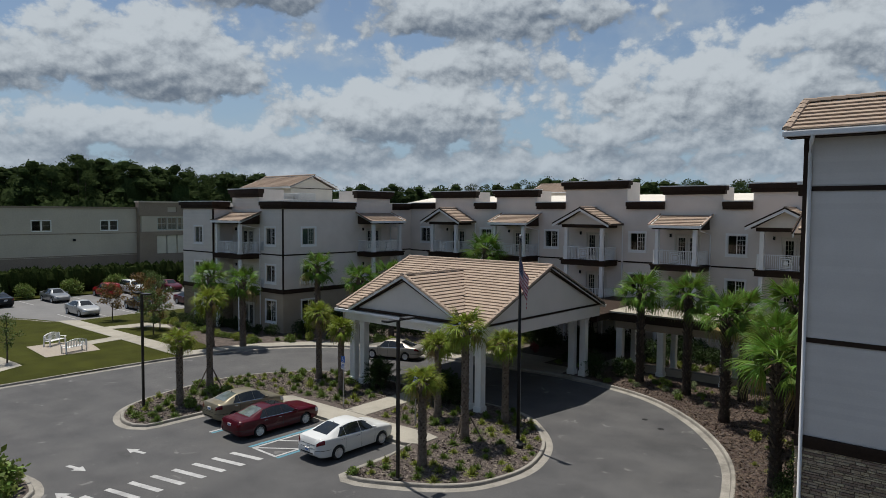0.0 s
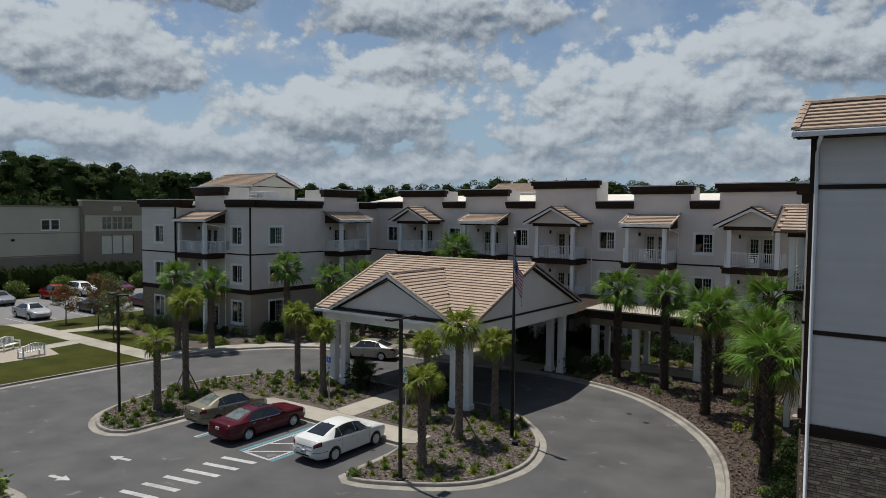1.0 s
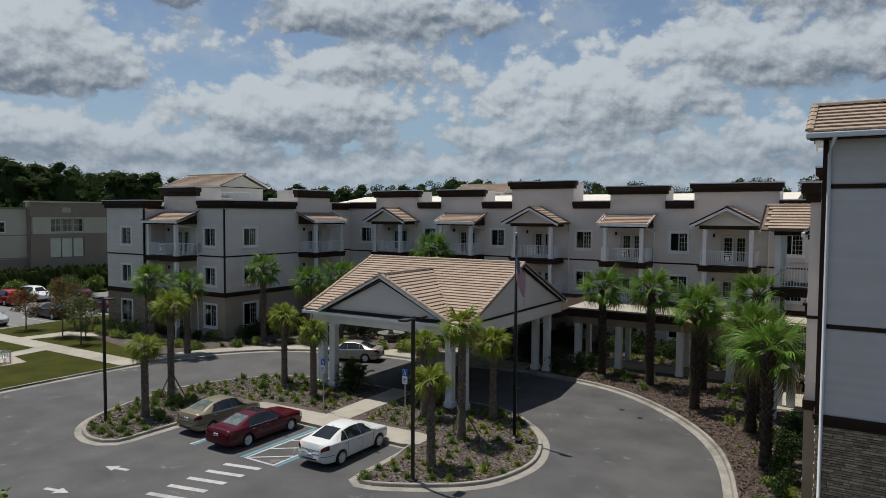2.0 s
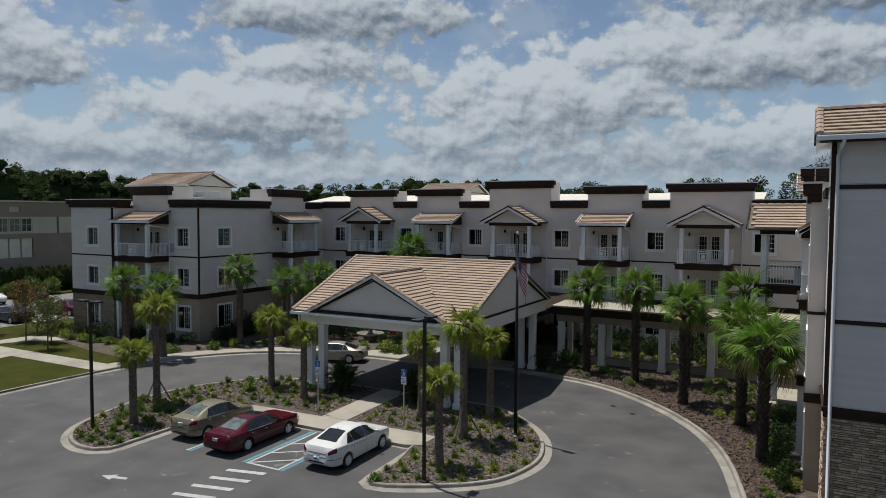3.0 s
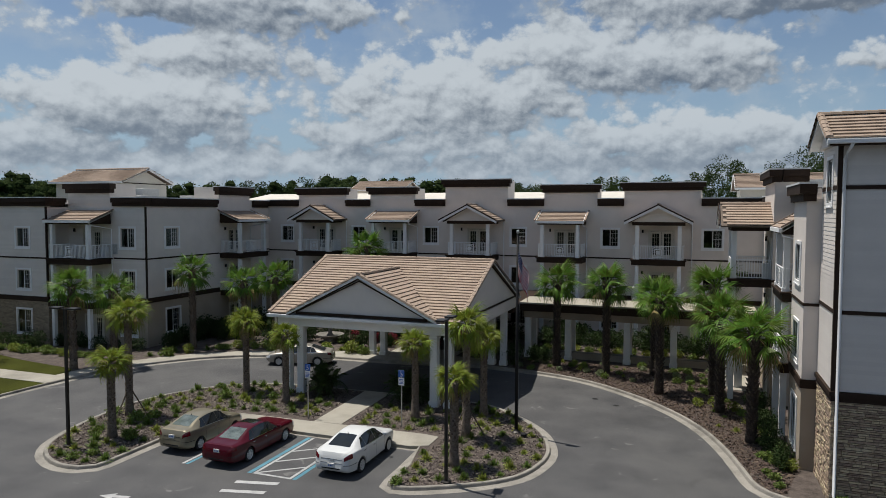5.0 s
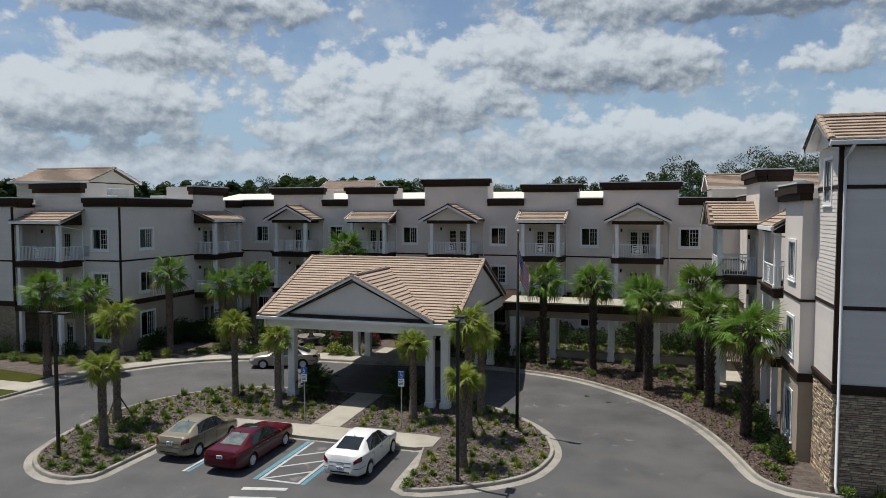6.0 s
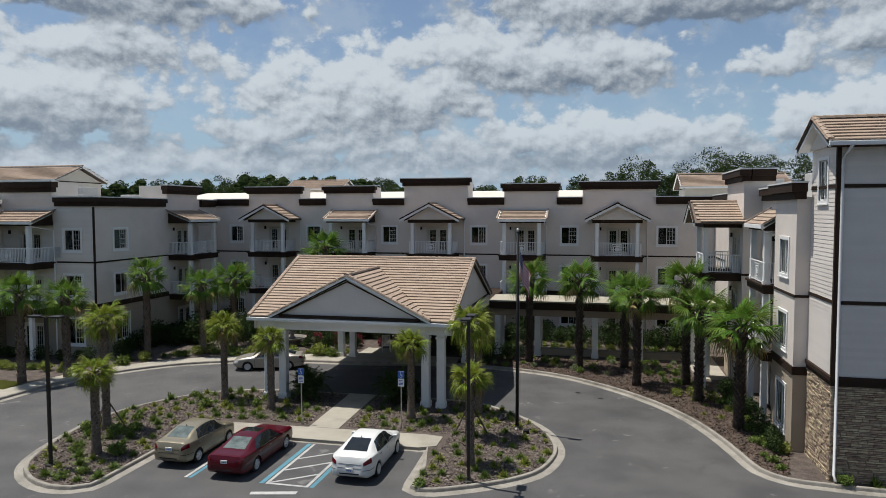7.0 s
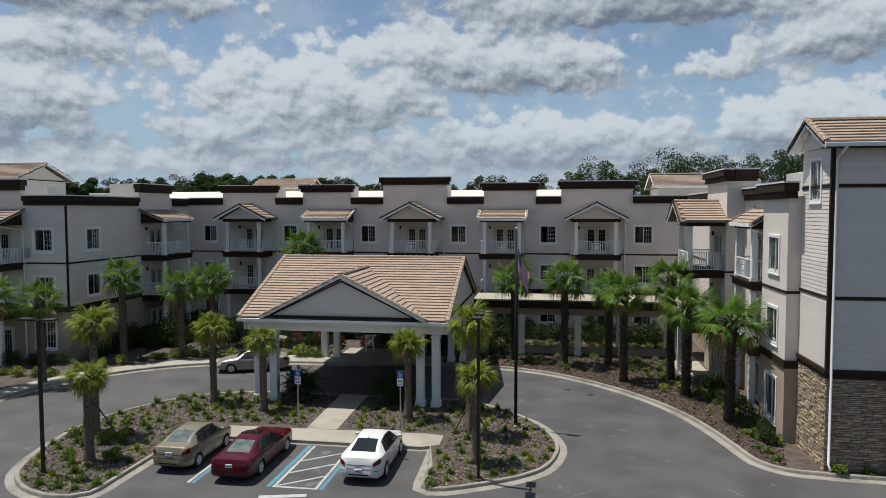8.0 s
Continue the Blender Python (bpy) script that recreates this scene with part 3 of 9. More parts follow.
tagged(part("pavement", bm, M["concrete"]), "pale concrete footway along the curved kerb", "pavement", kind="structure")
bm = bmesh.new()
prism(bm, rect(-30.2, -25.4, 38.602, 40.4), 0.0, 0.152)
tagged(part("pavement", bm, M["concrete"]), "pale concrete landing in front of the entrance", "pavement", kind="structure")
bm = bmesh.new()
prism(bm, [(-67.4, 23.3), (-45.0, 23.25), (-45.3, 24.85), (-66.6, 24.85)], 0.0, 0.15)
prism(bm, [(-61.0, 24.85), (-59.6, 24.85), (-58.6, 27.2), (-56.5, 28.6), (-58.6, 29.2), (-60.6, 28.4)], 0.0, 0.149)
prism(bm, [(-55.3, 20.6), (-53.8, 20.6), (-54.2, 23.3), (-55.8, 23.3)], 0.0, 0.147)
tagged(part("pavement", bm, M["concrete"]), "straight pale concrete path across the lawn", "pavement", kind="structure")
bm = bmesh.new()
prism(bm, [(-56.3, 17.3), (-51.3, 16.9), (-51.3, 20.5), (-54.0, 21.0), (-56.3, 20.6)], 0.0, 0.148)
tagged(part("paved_pad", bm, material("paver", (0.25, 0.215, 0.175), (0.34, 0.30, 0.25), 6, 0.9, 0.004, fine=3)), "grey-tan paver pad under the two benches", "pavement", kind="structure")
# lawns
bm = bmesh.new()
prism(bm, [(-45.1, -20), (-45.1, 23.24), (-67.3, 23.28), (-70.5, 22.2), (-74.5, 20.0), (-80, 18.5), (-80, -20)], 0.0, 0.13)
tagged(part("lawn", bm, M["grass"]), "mown olive-green lawn with faint mowing patches", "lawn", kind="structure")
bm = bmesh.new()
prism(bm, [(-66.6, 24.86), (-45.4, 24.86), (-46.8, 26.55), (-52, 27.25), (-58, 28.55), (-60.4, 31.5), (-60.4, 45), (-66.9, 45), (-67.2, 30)], 0.0, 0.128)
tagged(part("lawn", bm, M["grass"]), "mown green lawn beside the siding-clad wing", "lawn", kind="structure")
bm = bmesh.new()
prism(bm, [(-92, -40), (-86.6, -40), (-86.6, 60), (-92, 60)], 0.0, 0.13)
tagged(part("lawn", bm, M["grass"]), "grass strip under the tall hedge", "lawn", kind="structure")
kerb([(-80, 18.3), (-74.6, 19.85), (-70.5, 22.05), (-67.4, 23.1), (-66.75, 24.8), (-67.35, 30), (-67.05, 45)][::-1], gutter=False, label="kerb round the lawn at the parking lot")
# low concrete edge of the front left lawn pad
bm = bmesh.new()
prism(bm, [(-53.6, 14.9), (-49.8, 15.0), (-48.9, 13.5), (-53.0, 12.6)], 0.0, 0.146)
tagged(part("paved_pad", bm, M["concrete"]), "small concrete pad set in the lawn", "pavement", kind="structure")
# the planted corner by the camera's start
CORNER = curve_through([(-27.2, 8.6), (-28.4, 8.9), (-30.2, 8.6), (-31.2, 7.2), (-31, 5), (-30, 0), (-26, 0), (-24.8, 3), (-25.3, 6), (-26.2, 7.8)], 0.6)
CORNER = CORNER if area_of(CORNER) > 0 else CORNER[::-1]
kerb(CORNER, closed=True)
bm = bmesh.new()
prism(bm, inset(CORNER, 0.40), 0.0, 0.12)
tagged(part("planting_bed", bm, M["mulch"]), "mulch bed of a small kerbed island", "planting bed", kind="structure")

# ---------------------------------------------------------------- road markings
def marking(name, polys, mat, label):
    bm = bmesh.new()
    for p in polys:
        prism(bm, p, 0.0, 0.005)
    return tagged(part(name, bm, M[mat]), label, "road marking", kind="structure")


for i in range(9):
    y = 15.28 - 0.855 * i
    marking("crosswalk_bar", [[(-25.94, y), (-24.34, y + 0.37), (-24.36, y + 0.62), (-25.99, y + 0.23)]], "paint", "worn white crosswalk bar on asphalt")
for x, y, s in ((-29.1, 12.8, -1), (-28.95, 10.35, 1), (-26.4, 9.0, -1)):
    a = [(-0.55, -0.09), (0.05, -0.09), (0.05, -0.26), (0.6, 0), (0.05, 0.26), (0.05, 0.09), (-0.55, 0.09)]
    marking("road_arrow", [[(x + s * (p * 0.96 - q * 0.27), y + s * (p * 0.22 + q * 0.97)) for p, q in a]], "paint", "white lane arrow painted on asphalt")


for x, y in ((-14.95, 31.65), (-13.74, 30.73)):
    bm = bmesh.new()
    lathe(bm, [(0.0, 0.006), (0.13, 0.006), (0.15, 0.004), (0.15, 0.0)], 18)
    tagged(part("drain_lid", bm, M["black"], m=pose(x, y, 0)), "small round cast-iron lid flush with the asphalt", "drain lid", group="drain lids", kind="structure")


def bar(p, q, w):
    d = (Vector(q) - Vector(p)).normalized()
    n = Vector((-d.y, d.x)) * w / 2
    return [tuple(Vector(p) + n), tuple(Vector(q) + n), tuple(Vector(q) - n), tuple(Vector(p) - n)]


marking("stall_line", [rect(-29.16, -29.04, 16.2, 20.6)], "paint", "white stall line")
marking("stall_line", [rect(-28.98, -28.84, 16.2, 20.6)], "blue_paint", "blue stall line")
marking("stall_line", [rect(-26.1, -25.92, 16.3, 20.7)], "blue_paint", "blue line of the accessible bay")
marking("stall_line", [rect(-24.1, -23.94, 16.3, 20.7)], "blue_paint", "blue line of the accessible bay")
marking("access_aisle", [rect(-25.86, -25.74, 16.3, 20.7), rect(-24.28, -24.16, 16.3, 20.7), rect(-25.74, -24.28, 16.3, 16.42)]
        + [bar((-25.74, 16.42 + 1.25 * k), (-24.28, 17.55 + 1.25 * k), 0.1) for k in range(3)], "paint", "white hatched access aisle beside the accessible bays")
for k in range(7):
    marking("stall_line", [rect(-86, -81.4, 20.5 + 2.75 * k, 20.6 + 2.75 * k)], "paint", "white stall line in the far lot")
    marking("stall_line", [rect(-72.6, -68.0, 25.2 + 2.75 * k, 25.3 + 2.75 * k)], "paint", "white stall line in the far lot")

# ---------------------------------------------------------------- building parts
WINDOW_CACHE = {}


def window_meshes(w, h, grid):
    key = (round(w, 2), round(h, 2), grid)
    if key not in WINDOW_CACHE:
        f = bmesh.new()
        c = 0.13
        for x0, x1, z0, z1 in ((-w / 2 - c, w / 2 + c, h, h + c), (-w / 2 - c, w / 2 + c, -c, 0), (-w / 2 - c, -w / 2, 0, h), (w / 2, w / 2 + c, 0, h)):
            box(f, x0, x1, -0.045, 0.1, z0, z1)
        s = bmesh.new()
        for x0, x1 in ((-w / 2, 0.02), (-0.02, w / 2)):
            y = 0.03 if x0 < -0.1 else 0.06
            for a, b, e, d in ((x0, x1, 0, 0.05), (x0, x1, h - 0.05, h), (x0, x0 + 0.045, 0.05, h - 0.05), (x1 - 0.045, x1, 0.05, h - 0.05)):
                box(s, a, b, y, y + 0.03, e, d)
        p = bmesh.new()
        box(p, -w / 2 + 0.045, -0.025, 0.042, 0.048, 0.05, h - 0.05)
        q = bmesh.new()
        box(q, 0.025, w / 2 - 0.045, 0.072, 0.078, 0.05, h - 0.05)
        g = bmesh.new()
        x0, x1 = (0.02, w / 2 - 0.04)
        if grid:
            for k in (1, 2):
                xx = x0 + (x1 - x0) * k / 3
                box(g, xx - 0.009, xx + 0.009, 0.058, 0.070, 0.05, h - 0.05)
            for k in (1, 2, 3):
                zz = h * k / 4
                box(g, x0, x1, 0.057, 0.071, zz - 0.009, zz + 0.009)
        sill = bmesh.new()
        box(sill, -w / 2 - c - 0.03, w / 2 + c + 0.03, -0.075, 0.02, -c - 0.045, -c)
        WINDOW_CACHE[key] = (mesh("window_frame", f, M["white"]), mesh("sash", s, M["white"]), mesh("pane", p, M["glass"]), mesh("pane", q, M["glass"]),
                             mesh("muntin", g, M["white"]), mesh("sill", sill, M["white"]))
    return WINDOW_CACHE[key]


def window(parent, x, y, z, w, h, rz=0, grid=True, curtain=0):
    """A sliding window whose outer wall face is at (x, y), its glass bottom at z; rz 0 looks to -y."""
    frame_m, sash, p1, p2, grid_m, sill = window_meshes(w, h, grid)
    ob = place("window", frame_m, parent, pose(x, y, z, 0, 0, rz))
    place("sash", sash, ob), place("sill", sill, ob)
    for me in (p1, p2):
        place("pane", me, ob).visible_shadow = False
    if grid:
        place("muntin", grid_m, ob)
    if curtain == 2:
        bm = bmesh.new()
        n = 14
        x0, x1 = (-w / 2, 0) if curtain == 1 else (-w / 2, w / 2)
        lo = [bm.verts.new((x0 + (x1 - x0) * k / n, 0.14 + 0.02 * (k % 2), 0.02)) for k in range(n + 1)]
        hi = [bm.verts.new((x0 + (x1 - x0) * k / n, 0.14 + 0.02 * (k % 2), h)) for k in range(n + 1)]
        for k in range(n):
            bm.faces.new((lo[k], lo[k + 1], hi[k + 1], hi[k]))
        place("curtain", mesh("curtain", bm, M["curtain"]), ob)
    return ob


def french_door(parent, x, y, z, rz=0, w=1.7, h=2.05):
    bm = bmesh.new()
    for x0, x1, z0, z1 in ((-w / 2 - 0.1, w / 2 + 0.1, h, h + 0.1), (-w / 2 - 0.1, -w / 2, 0, h), (w / 2, w / 2 + 0.1, 0, h)):
        box(bm, x0, x1, -0.04, 0.1, z0, z1)
    ob = part("door", bm, M["cream"], parent, "cream glazed double door", m=pose(x, y, z, 0, 0, rz))
    for s in (-1, 1):
        leaf = bmesh.new()
        a, b = (-w / 2 + 0.01, -0.01) if s < 0 else (0.01, w / 2 - 0.01)
        for x0, x1, z0, z1 in ((a, b, 0.01, 0.28), (a, b, h - 0.16, h - 0.01), (a, a + 0.17, 0.28, h - 0.16), (b - 0.17, b, 0.28, h - 0.16)):
            box(leaf, x0, x1, 0.03, 0.075, z0, z1)
        for k in (1, 2):
            xx = a + 0.17 + (b - a - 0.34) * k / 3
            box(leaf, xx - 0.008, xx + 0.008, 0.035, 0.07, 0.28, h - 0.14)
        for k in (1, 2, 3, 4):
            zz = 0.28 + (h - 0.42) * k / 5
            box(leaf, a + 0.17, b - 0.17, 0.036, 0.069, zz - 0.008, zz + 0.008)
        place("door_leaf", mesh("door_leaf", leaf, M["cream"]), ob)
        g = bmesh.new()
        box(g, a + 0.17, b - 0.17, 0.05, 0.056, 0.28, h - 0.14)
        place("pane", mesh("pane", g, M["glass"]), ob).visible_shadow = False
    return ob


BALUSTER = None


def railing(parent, p, q, z, emblem=True):
    """A white rail with balusters between two plan points in the parent's space; an emblem panel in its middle."""
    global BALUSTER
    if BALUSTER is None:
        bm = bmesh.new()
        box(bm, -0.015, 0.015, -0.015, 0.015, 0.08, 0.98)
        BALUSTER = mesh("baluster", bm, M["white"])
    p, q = Vector((*p, z)), Vector((*q, z))
    d = q - p
    ang = math.degrees(math.atan2(d.y, d.x))
    n = d.length
    bm = bmesh.new()
    box(bm, 0, n, -0.025, 0.025, 0.98, 1.03)
    box(bm, 0, n, -0.02, 0.02, 0.06, 0.10)
    for a in (0, n - 0.03):
        box(bm, a, a + 0.03, -0.015, 0.015, 0.0, 1.0)
    if emblem and n > 2:
        m = n / 2
        for s in (0.36, 0.24):
            for a, b, e, f in ((m - s, m + s, 0.52 + s - 0.03, 0.52 + s + 0.03), (m - s, m + s, 0.52 - s - 0.03, 0.52 - s + 0.03), (m - s - 0.03, m - s + 0.03, 0.52 - s, 0.52 + s), (m + s - 0.03, m + s + 0.03, 0.52 - s, 0.52 + s)):
                box(bm, a, b, -0.014, 0.014, e, f)
        box(bm, m - 0.13, m + 0.13, -0.012, 0.012, 0.39, 0.65)
        for a, b, e, f in ((m - 0.36, m - 0.1, 0.505, 0.535), (m + 0.1, m + 0.36, 0.505, 0.535), (m - 0.015, m + 0.015, 0.16, 0.42), (m - 0.015, m + 0.015, 0.62, 0.88)):
            box(bm, a, b, -0.010, 0.010, e, f)
    r = place("railing", mesh("railing", bm, M["white"]), parent, pose(p.x, p.y, p.z, 0, 0, ang))
    k = max(2, round(n / 0.125))
    for i in range(1, k):
        u = n * i / k
        if emblem and n > 2 and abs(u - n / 2) < 0.36:
            continue
        o = place("baluster", BALUSTER, parent, pose(*(p + d * (i / k)), 0, 0, ang))
    return r


TILE = None
TILE_W, TILE_H = 0.36, 0.295


def tile_field(parent, o, u, v, lu, lv, keep=lambda a, b: True, singles=0, thick=0.045):
    """Courses of flat roof tiles from the eave at o; u runs along the eave, v up the slope."""
    global TILE
    o, u, v = Vector(o), Vector(u).normalized(), Vector(v).normalized()
    n = u.cross(v).normalized()
    if n.z < 0:
        n = -n
    if TILE is None:
        bm = bmesh.new()
        box(bm, 0.001, TILE_W - 0.001, 0, TILE_H + 0.05, 0, thick)
        TILE = mesh("roof_tile", bm, M["tile"])
    basis = Matrix((u, v, n)).transposed()
    tilt = basis @ Euler((radians(-10.0), 0, 0)).to_matrix()
    rows, cols = int(lv / TILE_H), int(lu / TILE_W)
    spots = []
    rnd = random.Random(int(abs(o.x * 13 + o.y * 7)) + rows)
    for j in range(rows):
        off = 0.5 * (j % 2)
        for i in range(cols):
            a, b = (i + off) * TILE_W, j * TILE_H
            if a + TILE_W * 0.5 > lu or not keep(a + TILE_W / 2, b + TILE_H / 2):
                continue
            spots.append((a, b, rnd.uniform(-0.001, 0.001), rnd.uniform(0, 0.004)))
    for a, b, da, dz in spots[:singles]:
        m = Matrix.Translation(o + u * (a + da) + v * b + n * (0.032 + dz)) @ tilt.to_4x4()
        place("roof_tile", TILE, parent, m)
    V, F = [], []
    base = [tilt @ Vector(c) for c in [(0.001, 0, 0), (TILE_W - 0.001, 0, 0), (TILE_W - 0.001, TILE_H + 0.05, 0), (0.001, TILE_H + 0.05, 0), (0.001, 0, thick), (TILE_W - 0.001, 0, thick), (TILE_W - 0.001, TILE_H + 0.05, thick), (0.001, TILE_H + 0.05, thick)]]
    for a, b, da, dz in spots[singles:]:
        at = o + u * (a + da) + v * b + n * (0.032 + dz)
        k = len(V)
        V += [tuple(at + c) for c in base]
        F += [(k + 4, k + 5, k + 6, k + 7), (k, k + 1, k + 5, k + 4), (k + 1, k + 2, k + 6, k + 5), (k + 3, k, k + 4, k + 7)]
    if F:
        tagged(place("roof_tiles", from_arrays("roof_tiles", V, F, M["tile"]), parent), kind="stuff")


CAP = None


def ridge_caps(parent, p, q, mat="tile"):
    """Overlapping ridge or verge tiles along a line."""
    p, q = Vector(p), Vector(q)
    d = q - p
    n = max(1, int(d.length / 0.36))
    rot = d.to_track_quat("Y", "Z").to_matrix().to_4x4()
    global CAP
    if CAP is None:
        bm = bmesh.new()
        prof = [(-0.13, -0.05), (-0.1, 0.035), (0, 0.065), (0.1, 0.035), (0.13, -0.05)]
        rows = []
        for yy, up in ((0, 0.022), (0.4, 0.0)):
            rows.append([bm.verts.new((x, yy, z + up)) for x, z in prof])
        for a in range(4):
            bm.faces.new((rows[0][a], rows[0][a + 1], rows[1][a + 1], rows[1][a]))
        bm.faces.new(rows[0]), bm.faces.new(rows[1][::-1])
        CAP = mesh("ridge_cap", bm, M[mat])
    for i in range(n):
        place("ridge_cap", CAP, parent, Matrix.Translation(p + d * (i / n)) @ rot)


def siding(parent, axis, plane, u0, u1, z0, z1, openings=(), out=-1, pitch=0.155, each=False):
    """Lap boards on a wall; axis 'x': along x, looking to -y; axis 'y': along y, looking to out * x."""
    n = round((z1 - z0) / pitch)
    pitch = (z1 - z0) / n
    joined = None if each else bmesh.new()
    for k in range(n):
        za, zb = z0 + k * pitch, z0 + (k + 1) * pitch + (0.012 if k < n - 1 else 0.0)
        segs, u = [], u0
        for a, b in sorted((o[0] - 0.1, o[1] + 0.1) for o in openings if o[2] - 0.1 < (za + zb) / 2 < o[3] + 0.1):
            if a > u:
                segs.append((u, a))
            u = max(u, b)
        if u < u1:
            segs.append((u, u1))
        for a, b in segs:
            bm = bmesh.new() if each else joined
            rows = []
            for off, z in ((0.002, za), (0.017, za), (0.006, zb), (0.002, zb)):
                rows.append([bm.verts.new((e, plane - off, z) if axis == "x" else (plane + out * off, e, z)) for e in (a, b)])
            for r, s in zip(rows, rows[1:] + rows[:1]):
                bm.faces.new((r[0], r[1], s[1], s[0]))
            bm.faces.new([r[0] for r in rows]), bm.faces.new([r[1] for r in rows][::-1])
            if each:
                part("siding_board", bm, M["siding"], parent)
    if not each:
        part("siding", joined, M["siding"], parent, "pale grey lap siding")


def cornice_x(parent, y, x0, x1, zt, h=0.55, ends=(True, True)):
    """A brown cornice on a wall along x that looks to -y, with a pale cap."""
    bm = bmesh.new()
    e0, e1 = (0.28 if ends[0] else 0), (0.28 if ends[1] else 0)
    box(bm, x0 - e0, x1 + e1, y - 0.28, y + 0.31, zt - h * 0.55, zt)
    box(bm, x0 - e0 * 0.5, x1 + e1 * 0.5, y - 0.14, y + 0.30, zt - h, zt - h * 0.55)
    part("cornice", bm, M["brown"], parent, "dark brown cornice")
    bm = bmesh.new()
    box(bm, x0 - e0 - 0.03, x1 + e1 + 0.03, y - 0.31, y + 0.34, zt, zt + 0.07)
    part("parapet_cap", bm, M["cap"], parent, "pale metal parapet cap")


def cornice_y(parent, x, y0, y1, zt, h=0.55, out=-1, ends=(True, True)):
    bm = bmesh.new()
    e0, e1 = (0.28 if ends[0] else 0), (0.28 if ends[1] else 0)
    a, b, c = x + out * 0.28, x + out * 0.14, x - out * 0.31
    box(bm, min(a, c), max(a, c), y0 - e0, y1 + e1, zt - h * 0.55, zt)
    box(bm, min(b, c), max(b, c), y0 - e0 * 0.5, y1 + e1 * 0.5, zt - h, zt - h * 0.55)
    part("cornice", bm, M["brown"], parent, "dark brown cornice")
    bm = bmesh.new()
    a, c = x + out * 0.31, x - out * 0.34
    box(bm, min(a, c), max(a, c), y0 - e0 - 0.03, y1 + e1 + 0.03, zt, zt + 0.07)
    part("parapet_cap", bm, M["cap"], parent, "pale metal parapet cap")


def band_x(parent, y, x0, x1, z, h=0.11, out=0.035):
    bm = bmesh.new()
    box(bm, x0, x1, y - out, y + 0.02, z - h / 2, z + h / 2)
    part("trim_band", bm, M["brown"], parent, "dark brown trim band")


def band_y(parent, x, y0, y1, z, h=0.11, out=-1, d=0.035):
    bm = bmesh.new()
    a, b = x + out * d, x - out * 0.02
    box(bm, min(a, b), max(a, b), y0, y1, z - h / 2, z + h / 2)
    part("trim_band", bm, M["brown"], parent, "dark brown trim band")


